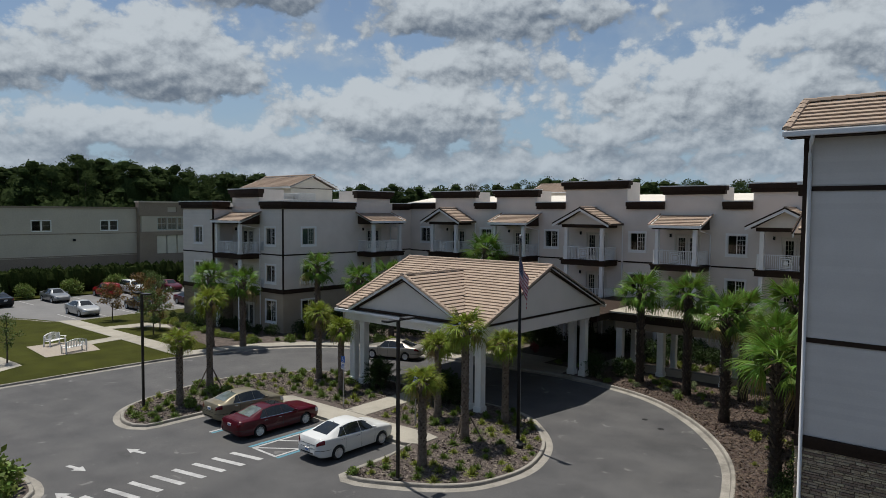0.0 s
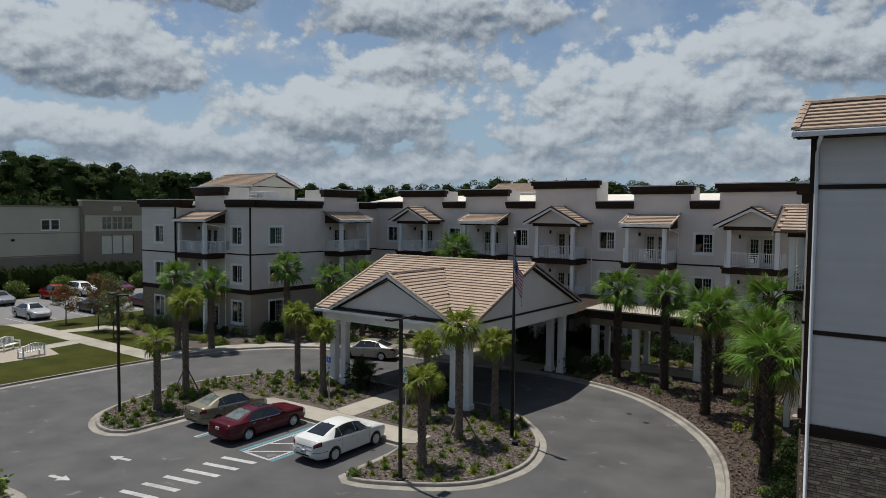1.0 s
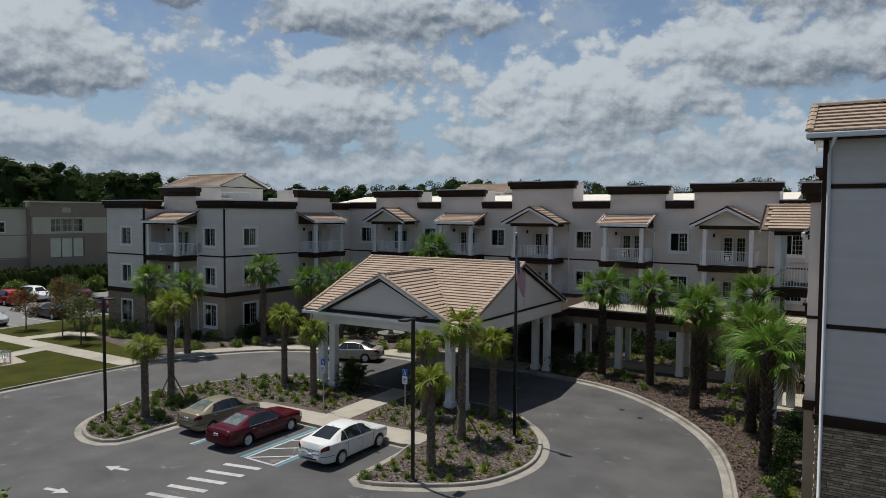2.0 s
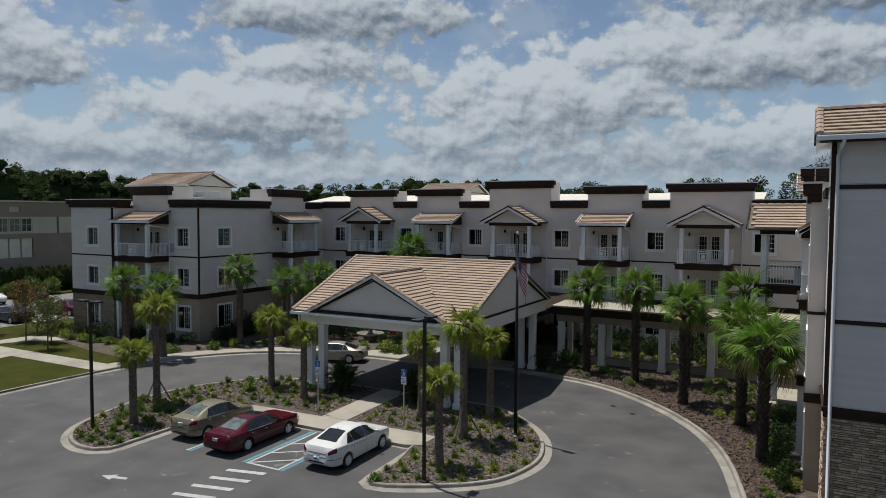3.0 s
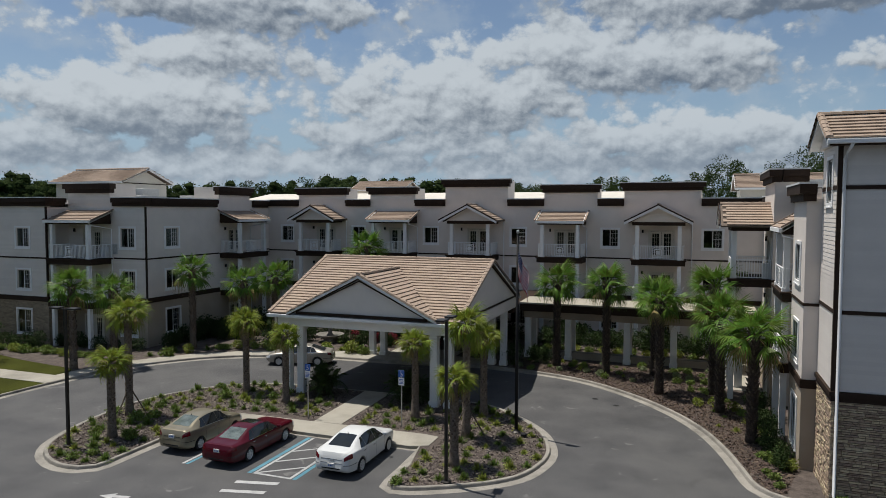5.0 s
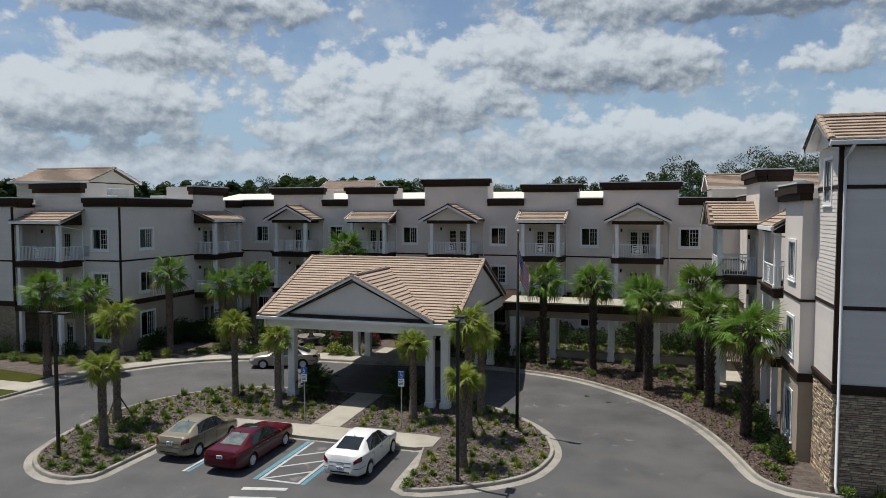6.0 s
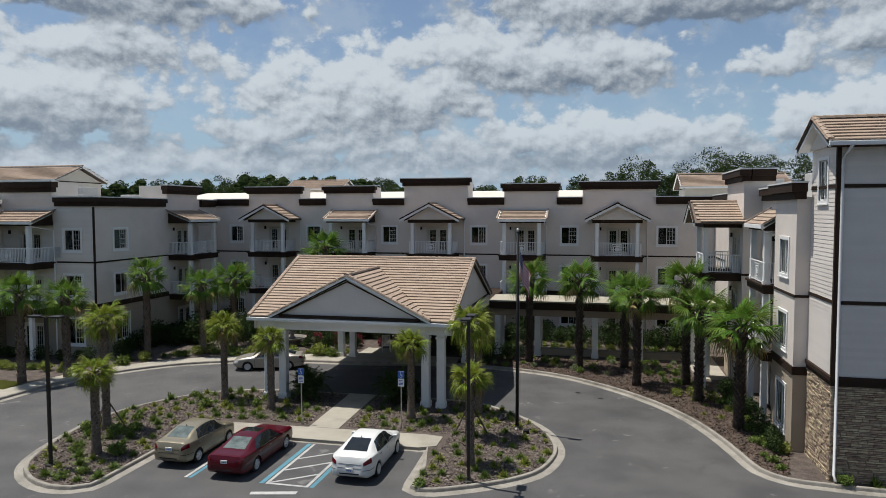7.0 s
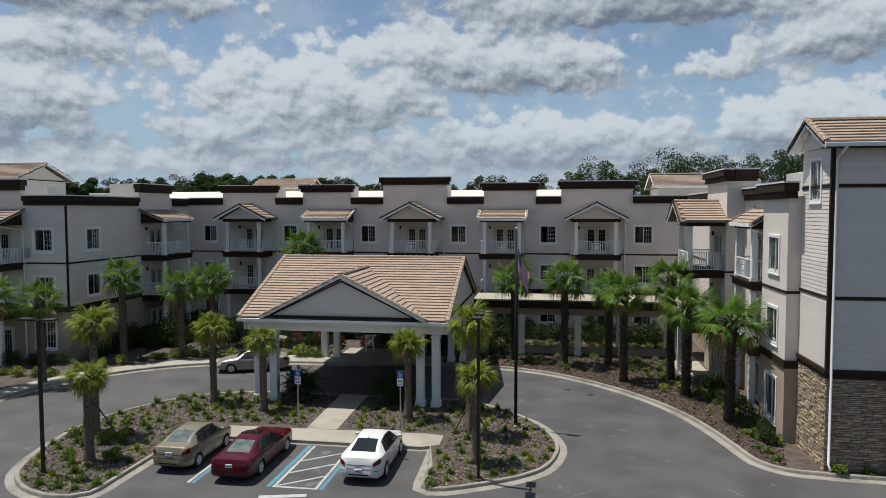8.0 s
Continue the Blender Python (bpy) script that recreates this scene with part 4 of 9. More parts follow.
def balcony(b, x0, x1, y, depth, zs, rz=0, pediment=True, roof=True, door=True, cols=True):
    """A balcony stack on a wall whose face is local y = 0 looking to -y, built in its own space and turned by rz about (x0.., y).
    zs: floor heights of its slabs, the topmost last."""
    w = x1 - x0
    top = zs[-1]
    for z in zs:
        bm = bmesh.new()
        box(bm, -w / 2 - 0.06, w / 2 + 0.06, -depth - 0.06, 0, -0.38, -0.06)
        box(bm, -w / 2 - 0.14, w / 2 + 0.14, -depth - 0.14, 0, -0.06, 0.04)
        slab = part("balcony", bm, M["brown"], b, "brown-edged balcony slab with white rail", m=b_pose(x0, x1, y, z, rz))
        railing(slab, (-w / 2 + 0.1, -depth + 0.02), (w / 2 - 0.1, -depth + 0.02), 0.04)
        railing(slab, (-w / 2 + 0.05, -depth + 0.1), (-w / 2 + 0.05, -0.05), 0.04, False)
        railing(slab, (w / 2 - 0.05, -depth + 0.1), (w / 2 - 0.05, -0.05), 0.04, False)
        unit = bmesh.new()
        # one louvred cabinet: a toothed profile drawn across its width
        prof = [(-0.08, 0.06), (-0.08, 0.86), (-0.42, 0.86)]
        for k in range(7):
            prof += [(-0.42, 0.80 - 0.1 * k), (-0.45, 0.76 - 0.1 * k), (-0.42, 0.74 - 0.1 * k)]
        prof += [(-0.42, 0.06)]
        ends = [[unit.verts.new((xx, py, pz)) for py, pz in prof] for xx in (w / 2 - 0.62, w / 2 - 0.12)]
        for k in range(len(prof)):
            j = (k + 1) % len(prof)
            unit.faces.new((ends[0][k], ends[0][j], ends[1][j], ends[1][k]))
        unit.faces.new(ends[0][::-1]), unit.faces.new(ends[1])
        place("condenser", mesh("condenser", unit, M["cap"]), slab)
        h = (top + 2.55 - z) if z == top else 2.7
        if cols:
            for s in (-1, 1):
                c = bmesh.new()
                xx = s * (w / 2 - 0.34)
                box(c, xx - 0.13, xx + 0.13, -depth - 0.0, -depth + 0.26, 0.04, h)
                box(c, xx - 0.16, xx + 0.16, -depth - 0.03, -depth + 0.29, 0.04, 0.2)
                place("column", mesh("column", c, M["white"]), slab)
        lamp = bmesh.new()
        box(lamp, -w / 2 + 0.55, -w / 2 + 0.67, -0.12, 0, 1.95, 2.2)
        place("wall_lamp", mesh("wall_lamp", lamp, M["black"]), slab)
    # ground posts
    for s in (-1, 1):
        c = bmesh.new()
        xx = s * (w / 2 - 0.34)
        box(c, xx - 0.13, xx + 0.13, -depth, -depth + 0.26, 0.1, zs[0] - 0.38)
        part("column", c, M["white"], b, m=b_pose(x0, x1, y, 0, rz))
    if not roof:
        return
    zr = top + 2.55
    m = b_pose(x0, x1, y, 0, rz)
    bm = bmesh.new()
    box(bm, -w / 2 - 0.02, w / 2 + 0.02, -depth - 0.04, 0, zr, zr + 0.26)
    part("roof_beam", bm, M["brown"], b, m=m)
    ze = zr + 0.30
    ov = 0.55 if pediment else 0.14
    if pediment:
        rise = (w / 2 + ov) * 0.47
        zp = ze + rise
        bm = bmesh.new()
        f = [(-w / 2 - 0.05, -depth - 0.02, zr + 0.26), (w / 2 + 0.05, -depth - 0.02, zr + 0.26), (0, -depth - 0.02, zp - 0.1)]
        solid(bm, f[::-1], 0.12)
        part("pediment", bm, M["stucco"], b, "pale triangular pediment", m=m)
        for s in (-1, 1):
            bm = bmesh.new()
            a, p = Vector((s * (w / 2 + ov), 0, ze - 0.10)), Vector((0, 0, zp))
            q = [Vector((a.x, -depth - ov, a.z)), Vector((p.x, -depth - ov, p.z)), Vector((p.x, 0.3, p.z)), Vector((a.x, 0.3, a.z))]
            solid(bm, q if s < 0 else q[::-1], -0.09)
            part("roof_slope", bm, M["underlay"], b, m=m)
            bm = bmesh.new()
            v = [Vector((a.x, -depth - ov - 0.03, a.z - 0.14)), Vector((0, -depth - ov - 0.03, zp - 0.14)), Vector((0, -depth - ov - 0.03, zp + 0.05)), Vector((a.x, -depth - ov - 0.03, a.z + 0.05))]
            solid(bm, v if s > 0 else v[::-1], 0.05)
            part("verge_board", bm, M["white"], b, m=m)
            # brown strip that draws the tiles' shade above the verge board
            bm = bmesh.new()
            v = [Vector((a.x, -depth - ov - 0.05, a.z + 0.05)), Vector((0, -depth - ov - 0.05, zp + 0.05)), Vector((0, -depth - ov - 0.05, zp + 0.15)), Vector((a.x, -depth - ov - 0.05, a.z + 0.15))]
            solid(bm, v if s > 0 else v[::-1], 0.06)
            part("verge_edge", bm, M["brown"], b, "dark brown strip drawn for the shade at the verge tiles", m=m)
            bm = bmesh.new()
            v = [Vector((a.x * 0.9, -depth - 0.06, a.z - 0.16 + 0.1)), Vector((0, -depth - 0.06, zp - 0.30)), Vector((0, -depth - 0.06, zp - 0.22)), Vector((a.x * 0.9, -depth - 0.06, a.z - 0.08 + 0.1))]
            solid(bm, v if s > 0 else v[::-1], 0.04)
            part("pediment_trim", bm, M["brown"], b, m=m)
            R3 = m.to_3x3()
            up = (p - a)
            o = m @ Vector((a.x, -depth - ov if s < 0 else 0.3, a.z + 0.09))
            tile_field(b, o, R3 @ Vector((0, 1 if s < 0 else -1, 0)), R3 @ up, depth + ov + 0.3, up.length)
        ridge_caps(b, m @ Vector((0, -depth - ov, zp + 0.13)), m @ Vector((0, 0.2, zp + 0.13)))
    else:
        bm = bmesh.new()
        a, p = Vector((0, -depth - ov, ze - 0.04)), Vector((0, 0.0, ze + 0.72))
        solid(bm, [(-w / 2 - ov, a.y, a.z), (w / 2 + ov, a.y, a.z), (w / 2 + ov, p.y, p.z), (-w / 2 - ov, p.y, p.z)], 0.1)
        part("roof_slope", bm, M["underlay"], b, m=m)
        bm = bmesh.new()
        box(bm, -w / 2 - ov - 0.03, w / 2 + ov + 0.03, -depth - ov - 0.12, -depth - ov, ze - 0.2, ze - 0.02)
        for s in (-1, 1):
            xx = s * (w / 2 + ov)
            v = [Vector((xx, a.y, a.z - 0.16)), Vector((xx, p.y, p.z - 0.16)), Vector((xx, p.y, p.z + 0.05)), Vector((xx, a.y, a.z + 0.05))]
            solid(bm, v, 0.05 * s)
        part("fascia", bm, M["white"], b, "white gutter and verge board", m=m)
        for s in (-1, 1):
            bm = bmesh.new()
            v = [(s * w / 2, -depth, zr + 0.2), (s * w / 2, 0, zr + 0.2), (s * w / 2, 0, ze + 0.62)]
            solid(bm, v, 0.06 * s)
            part("roof_cheek", bm, M["brown"], b, m=m)
            bm = bmesh.new()
            xx = s * (w / 2 + ov + 0.03)
            v = [Vector((xx, a.y - 0.05, a.z + 0.03)), Vector((xx, p.y, p.z + 0.03)), Vector((xx, p.y, p.z + 0.11)), Vector((xx, a.y - 0.05, a.z + 0.11))]
            solid(bm, v, -0.12 * s)
            part("verge_tile", bm, M["tile"], b, m=m)
        bm = bmesh.new()
        tube(bm, [(w / 2 + ov - 0.05, -depth - ov - 0.06, ze - 0.2), (w / 2 + ov - 0.05, -depth - ov + 0.05, ze - 0.36), (w / 2 + 0.1, -0.08, zr - 0.35), (w / 2 + 0.1, -0.08, 0.2)], 0.045, 6)
        part("downpipe", bm, M["white"], b, "white downpipe", m=m)
        R3 = m.to_3x3()
        tile_field(b, m @ Vector((-w / 2 - ov, a.y, a.z)), R3 @ Vector((1, 0, 0)), R3 @ (p - a), w + 2 * ov, (p - a).length)


def b_pose(x0, x1, y, z, rz):
    """Balcony space: rz 0 on a wall along x at y; rz 90 on a wall along y (x0, x1 run along it) whose face is x = y."""
    mid = (x0 + x1) / 2
    if rz == 0:
        return pose(mid, y, z)
    return pose(y, mid, z, 0, 0, rz)

# ---------------------------------------------------------------- main wing
ROOFZ = 10.6
Y0 = 48.7
main = building("apartment_building", (-26.5, Y0, 0), label="three-storey stucco apartment wing with brown cornices and balconies", category="building")
MAIN_WIN = [(-45.27, 1.16), (-37.96, 1.16), (-31.11, 1.2), (-23.5, 1.2), (-16.22, 1.22), (-8.82, 1.32)]
MAIN_BALC = [(-43.1, -39.65, True), (-36.0, -32.4, False), (-28.95, -25.2, True), (-21.5, -18.1, False), (-14.4, -10.75, True)]
MAIN_TOWER = [(-44.05, -39.2, 12.15), (-36.8, -32.55, 12.15), (-29.8, -24.4, 12.72), (-21.4, -17.2, 12.2), (-15.2, -9.65, 12.3)]
FLOORS = (0.15, 3.42, 6.56)
opens = []
for x, w in MAIN_WIN:
    for f in FLOORS:
        opens.append((x - w / 2, x + w / 2, f + 0.86, f + 2.2))
for x0, x1, ped in MAIN_BALC:
    for f in FLOORS:
        c = (x0 + x1) / 2 + 0.15
        opens.append((c - 0.85, c + 0.85, f + 0.02, f + 2.07))
bm = bmesh.new()
wall_x(bm, Y0, -47.3, -5.0, 0.0, ROOFZ + 0.05, opens)
part("wall", bm, M["stucco"], main)
for i, (x, w) in enumerate(MAIN_WIN):
    for k, f in enumerate(FLOORS):
        window(main, x, Y0, f + 0.86, w, 1.34, 0, grid=True, curtain=(0, 1, 0, 0, 0, 0, 1, 0, 0)[(i * 2 + k) % 9])
for i, (x0, x1, ped) in enumerate(MAIN_BALC):
    for f in FLOORS:
        french_door(main, (x0 + x1) / 2 + 0.15, Y0, f + 0.02)
    balcony(main, x0, x1, Y0, 1.9, FLOORS[1:], pediment=ped)
edges = sorted(MAIN_TOWER)
x = -47.3
for x0, x1, zt in edges:
    cornice_x(main, Y0, x, x0, 11.1, ends=(False, False))
    bm = bmesh.new()
    box(bm, x0, x1, Y0, Y0 + 0.3, ROOFZ + 0.05, zt - 0.05)
    box(bm, x0, x0 + 0.3, Y0 + 0.3, Y0 + 2.2, ROOFZ, zt - 0.05)
    box(bm, x1 - 0.3, x1, Y0 + 0.3, Y0 + 2.2, ROOFZ, zt - 0.05)
    part("parapet", bm, M["stucco"], main, "raised stucco parapet")
    cornice_x(main, Y0, x0, x1, zt, 0.58)
    x = x1
cornice_x(main, Y0, x, -5.2, 11.1, ends=(False, False))
bm = bmesh.new()
xs = [-47.3] + [v for t in edges for v in t[:2]] + [-5.0]
for a, b in zip(xs[::2], xs[1::2]):
    box(bm, a, b, Y0, Y0 + 0.3, ROOFZ + 0.05, 11.05)
part("parapet", bm, M["stucco"], main)
# bands break at the balconies
x = -47.3
for x0, x1, ped in MAIN_BALC + [(-5.3, -5.2, True)]:
    band_x(main, Y0, x, x0 - 0.16, 6.52)
    band_x(main, Y0, x, x0 - 0.16, 3.5, 0.34, 0.05)
    x = x1 + 0.16
for (x0, x1, ped) in MAIN_BALC:
    if ped:
        bm = bmesh.new()
        tube(bm, [(x1 + 0.5, Y0 - 0.06, 9.4), (x1 + 0.5, Y0 - 0.06, 0.2)], 0.045, 6)
        part("downpipe", bm, M["white"], main, "white downpipe")
bm = bmesh.new()
box(bm, -47.0, -5.0, Y0 + 0.3, Y0 + 16, ROOFZ - 0.2, ROOFZ)
part("roof", bm, M["membrane"], main, "pale flat roof membrane")
# floors and partitions, coloured near-black for the shade indoors
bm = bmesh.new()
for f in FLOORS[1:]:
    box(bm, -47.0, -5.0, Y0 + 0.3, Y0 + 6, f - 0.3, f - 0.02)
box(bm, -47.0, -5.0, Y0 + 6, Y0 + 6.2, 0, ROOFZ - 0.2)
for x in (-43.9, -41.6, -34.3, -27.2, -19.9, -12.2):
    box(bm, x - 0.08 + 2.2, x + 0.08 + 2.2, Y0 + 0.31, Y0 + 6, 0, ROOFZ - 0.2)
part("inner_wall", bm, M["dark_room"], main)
bm = bmesh.new()
box(bm, -58.0, -9.5, Y0 + 15.7, Y0 + 16, 0.0, 12.1)
part("wall", bm, M["cream"], main, "cream back wall")
bm = bmesh.new()
solid(bm, [(-58.0, Y0 + 9, 11.1), (-9.5, Y0 + 9, 11.1), (-9.5, Y0 + 15.9, 12.15), (-58.0, Y0 + 15.9, 12.15)], 0.12)
part("rear_roof", bm, M["cream"], main, "sloping white roof membrane")


def rooftop_house(parent, x0, x1, y0, y1, ze, rise, vents=False):
    """A low gabled roof house: ridge along x, tiled slopes, cream gable ends."""
    yc, zr, ov = (y0 + y1) / 2, ze + rise, 0.45
    bm = bmesh.new()
    box(bm, x0, x1, y0 + 0.5, y1 - 0.5, ROOFZ, ze + 0.05)
    part("wall", bm, M["cream"], parent)
    for x, s in ((x0, -1), (x1, 1)):
        bm = bmesh.new()
        solid(bm, [(x + s * 0.02, y0 + 0.5, ze - 0.05), (x + s * 0.02, y1 - 0.5, ze - 0.05), (x + s * 0.02, yc, zr - 0.22)], 0.1 * s)
        part("gable", bm, M["cream"], parent)
        band_y(parent, x + s * 0.03, y0 + 0.5, y1 - 0.5, ze - 0.1, 0.07, s)
    for s in (-1, 1):
        yy = y0 if s < 0 else y1
        up = Vector((0, yc - yy, rise))
        bm = bmesh.new()
        q = [(x0 - ov, yy, ze), (x1 + ov, yy, ze), (x1 + ov, yc, zr), (x0 - ov, yc, zr)]
        solid(bm, q if s < 0 else q[::-1], 0.1)
        part("roof_slope", bm, M["underlay"], parent)
        bm = bmesh.new()
        box(bm, x0 - ov, x1 + ov, yy - 0.1 if s < 0 else yy, yy if s < 0 else yy + 0.1, ze - 0.14, ze + 0.02)
        for x in (x0 - ov, x1 + ov):
            v = [Vector((x, yy, ze - 0.16)), Vector((x, yc, zr - 0.16)), Vector((x, yc, zr + 0.04)), Vector((x, yy, ze + 0.04))]
            solid(bm, v, 0.05 if x == x1 + ov else -0.05)
        part("fascia", bm, M["white"], parent)
        tile_field(parent, (x0 - ov, yy, ze), (1, 0, 0), up, x1 - x0 + 2 * ov, up.length)
    ridge_caps(parent, (x0 - ov, yc, zr + 0.06), (x1 + ov, yc, zr + 0.06))


bm = bmesh.new()
box(bm, -68, -44, 84, 98, 0, 12.5)
part("rear_wing", bm, M["stucco"], main, "stucco rear wing beyond the courtyard")
rooftop_house(main, -59.7, -51.4, 88.6, 95.4, 13.4, 1.35)
rooftop_house(main, -6.6, 1.5, 56, 62, 12.1, 1.2)

# ---------------------------------------------------------------- left wing
lw = building("apartment_building", (-53.6, 33.5, 0), label="three-storey wing with lap siding above a stone-clad ground floor", category="building")
XL, YF, YB = -47.29, 33.49, 31.6
lw_o_front = [(-49.6, -48.42, f + 0.86, f + 2.2) for f in FLOORS[1:]] + [(-49.7, -48.3, 0.95, 2.7)] + [(-53.2, -51.5, f + 0.02, f + 2.07) for f in FLOORS]
lw_o_fwd = [(-57.75, -56.6, f + 0.86, f + 2.2) for f in FLOORS[1:]] + [(-57.9, -56.5, 0.95, 2.7)]
lw_o_side = [(35.5, 36.7, f + 0.86, f + 2.2) for f in FLOORS[1:]] + [(35.4, 36.8, 0.95, 2.7)] + [(42.8, 44.5, f + 0.02, f + 2.07) for f in FLOORS]
bm = bmesh.new()
wall_x(bm, YF, -54.75, XL, 3.5, 10.6, lw_o_front)
wall_x(bm, YB, -59.9, -54.75, 3.5, 10.6, lw_o_fwd)
wall_y(bm, -54.75, YB + 0.3, YF, 3.5, 10.6, (), -0.3)
wall_y(bm, -59.9, YB + 0.3, 60, 0.0, 10.6, (), 0.3)
wall_y(bm, XL, YF + 0.3, Y0, 3.5, 10.6, lw_o_side, -0.3)
part("wall", bm, M["stucco"], lw)
bm = bmesh.new()
wall_x(bm, YF, -54.75, XL, 0, 3.5, lw_o_front)
wall_y(bm, XL, YF + 0.3, Y0, 0, 3.5, lw_o_side, -0.3)
part("wall", bm, M["stucco_low"], lw, "tan stucco ground floor")
bm = bmesh.new()
wall_x(bm, YB, -59.9, -54.75, 0, 3.5, lw_o_fwd)
wall_y(bm, -54.75, YB + 0.3, YF, 0, 3.5, (), -0.3)
part("wall", bm, M["stone_far"], lw, "tan ledge-stone ground floor")
siding(lw, "x", YF, -54.7, XL, 3.72, 6.54, lw_o_front)
siding(lw, "x", YF, -54.7, XL, 6.64, 10.4, lw_o_front)
siding(lw, "x", YB, -59.9, -54.75, 3.72, 6.54, lw_o_fwd)
siding(lw, "x", YB, -59.9, -54.75, 6.64, 10.4, lw_o_fwd)
for f in FLOORS[1:]:
    window(lw, -49.01, YF, f + 0.84, 1.36, 1.42)
    window(lw, -57.17, YB, f + 0.84, 1.36, 1.42)
    window(lw, XL, 36.1, f + 0.84, 1.4, 1.42, 90, grid=f > 6, curtain=2 if f > 6 else 0)
window(lw, -49.0, YF, 0.95, 1.4, 1.75, 0)
window(lw, -57.2, YB, 0.95, 1.4, 1.75, 0)
window(lw, XL, 36.1, 0.95, 1.4, 1.75, 90)
for f in FLOORS[1:]:
    bm = bmesh.new()
    box(bm, -50.42, -49.92, YF - 0.05, YF - 0.02, f + 0.32, f + 1.12)
    grille = part("air_grille", bevelled(bm, 0.01, 1), M["cap"], lw, "pale grey wall grille of the air conditioner")
    bm = bmesh.new()
    for k in range(11):
        box(bm, -50.38, -49.96, YF - 0.075, YF - 0.048, f + 0.37 + 0.065 * k, f + 0.40 + 0.065 * k)
    part("louvres", bm, M["steel"], grille)
for f in FLOORS:
    french_door(lw, -52.35, YF, f + 0.02)
    french_door(lw, XL, 43.65, f + 0.02, 90)
balcony(lw, -54.7, -50.55, YF, 1.85, FLOORS[1:], pediment=False)
balcony(lw, 41.7, 45.7, XL, 1.85, FLOORS[1:], rz=90, pediment=False)
bm = bmesh.new()
for x, y in ((XL - 0.01, YF + 0.01),):
    box(bm, x - 0.05, x + 0.06, y - 0.06, y + 0.05, 3.74, 10.38)
part("corner_board", bm, M["brown"], lw, "dark brown corner board")
bm = bmesh.new()
box(bm, -54.83, -54.72, YB - 0.05, YB + 0.08, 3.74, 10.38)
part("corner_board", bm, M["brown"], lw, "dark brown corner board")
band_x(lw, YF, -50.3, XL + 0.04, 6.59)
band_x(lw, YB, -59.9, -54.7, 6.59)
band_y(lw, XL, YF, 41.5, 6.59, 0.11, 1)
band_x(lw, YF, -50.3, XL + 0.06, 3.55, 0.36, 0.07)
band_x(lw, YB, -59.97, -54.68, 3.55, 0.36, 0.07)
band_y(lw, XL, YF, 41.5, 3.55, 0.36, 1, 0.07)
band_y(lw, XL, 45.9, Y0, 3.55, 0.36, 1, 0.07)
band_y(lw, XL, 45.9, Y0, 6.59, 0.11, 1)
band_y(lw, -54.75, YB, YF, 3.55, 0.36, 1, 0.07)
bm = bmesh.new()
box(bm, -54.7, -50.6, YF, YF + 0.3, 10.6, 12.1)
box(bm, -54.7, -54.4, YF + 0.3, YF + 2.5, 10.6, 12.1)
box(bm, -50.9, -50.6, YF + 0.3, YF + 2.5, 10.6, 12.1)
box(bm, -50.6, XL, YF, YF + 0.3, 10.6, 11)
box(bm, -59.9, -54.75, YB, YB + 0.3, 10.6, 11)
box(bm, XL - 0.3, XL, YF + 0.3, 41.6, 10.6, 11)
box(bm, XL - 0.3, XL, 41.6, 45.8, 10.6, 12.1)
box(bm, XL - 2.5, XL - 0.3, 41.6, 41.9, 10.6, 12.1)
box(bm, XL - 0.3, XL, 45.8, Y0, 10.6, 11)
box(bm, -59.9, -59.6, YB, 60, 10.6, 11)
part("parapet", bm, M["stucco"], lw)
siding(lw, "x", YF, -54.7, -50.6, 10.62, 11.5)
cornice_x(lw, YF, -54.7, -50.6, 12.1, 0.7)
cornice_x(lw, YF, -50.3, XL, 11.02, 0.6, (False, True))
cornice_x(lw, YB, -59.9, -54.75, 11.02, 0.6)
cornice_y(lw, -54.75, YB + 0.345, YF - 0.35, 11.02, 0.6, 1, (False, False))
cornice_y(lw, XL, YF + 0.345, 41.3, 11.02, 0.6, 1, (False, False))
cornice_y(lw, XL, 41.6, 45.8, 12.1, 0.65, 1)
cornice_y(lw, XL, 46.1, Y0 - 0.3, 11.02, 0.6, 1, (False, False))
bm = bmesh.new()
box(bm, -59.6, XL - 0.3, YF + 0.3, 64, ROOFZ - 0.25, ROOFZ - 0.02)
box(bm, -59.6, -54.75, YB + 0.3, YF + 0.3, ROOFZ - 0.25, ROOFZ - 0.02)
part("roof", bm, M["membrane"], lw, "pale flat roof membrane")
# inside of the wing; its darkness is put into the wall colour
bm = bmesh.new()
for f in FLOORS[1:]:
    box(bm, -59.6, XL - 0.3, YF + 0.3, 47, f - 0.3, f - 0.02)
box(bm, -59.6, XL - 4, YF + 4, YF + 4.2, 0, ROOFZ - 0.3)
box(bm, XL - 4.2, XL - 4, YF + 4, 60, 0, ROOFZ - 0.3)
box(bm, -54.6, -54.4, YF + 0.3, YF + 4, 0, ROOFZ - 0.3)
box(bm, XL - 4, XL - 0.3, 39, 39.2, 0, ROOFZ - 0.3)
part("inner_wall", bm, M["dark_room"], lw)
rooftop_house(lw, -67.0, -58.9, 42.4, 48.9, 12.75, 1.3)
for b6 in ((-58.5, -54.2, 40.5, 42.4, 12.0), (-57.6, -55.2, 39.3, 40.5, 11.7), (-53.0, -49.8, 43.5, 45, 11.45), (-53.5, -51, 36.6, 37.8, 11.3)):
    bm = bmesh.new()
    box(bm, *b6[:4], ROOFZ, b6[4])
    part("air_handler", bevelled(bm, 0.06, 2), M["membrane"], lw, "white rooftop air handler")

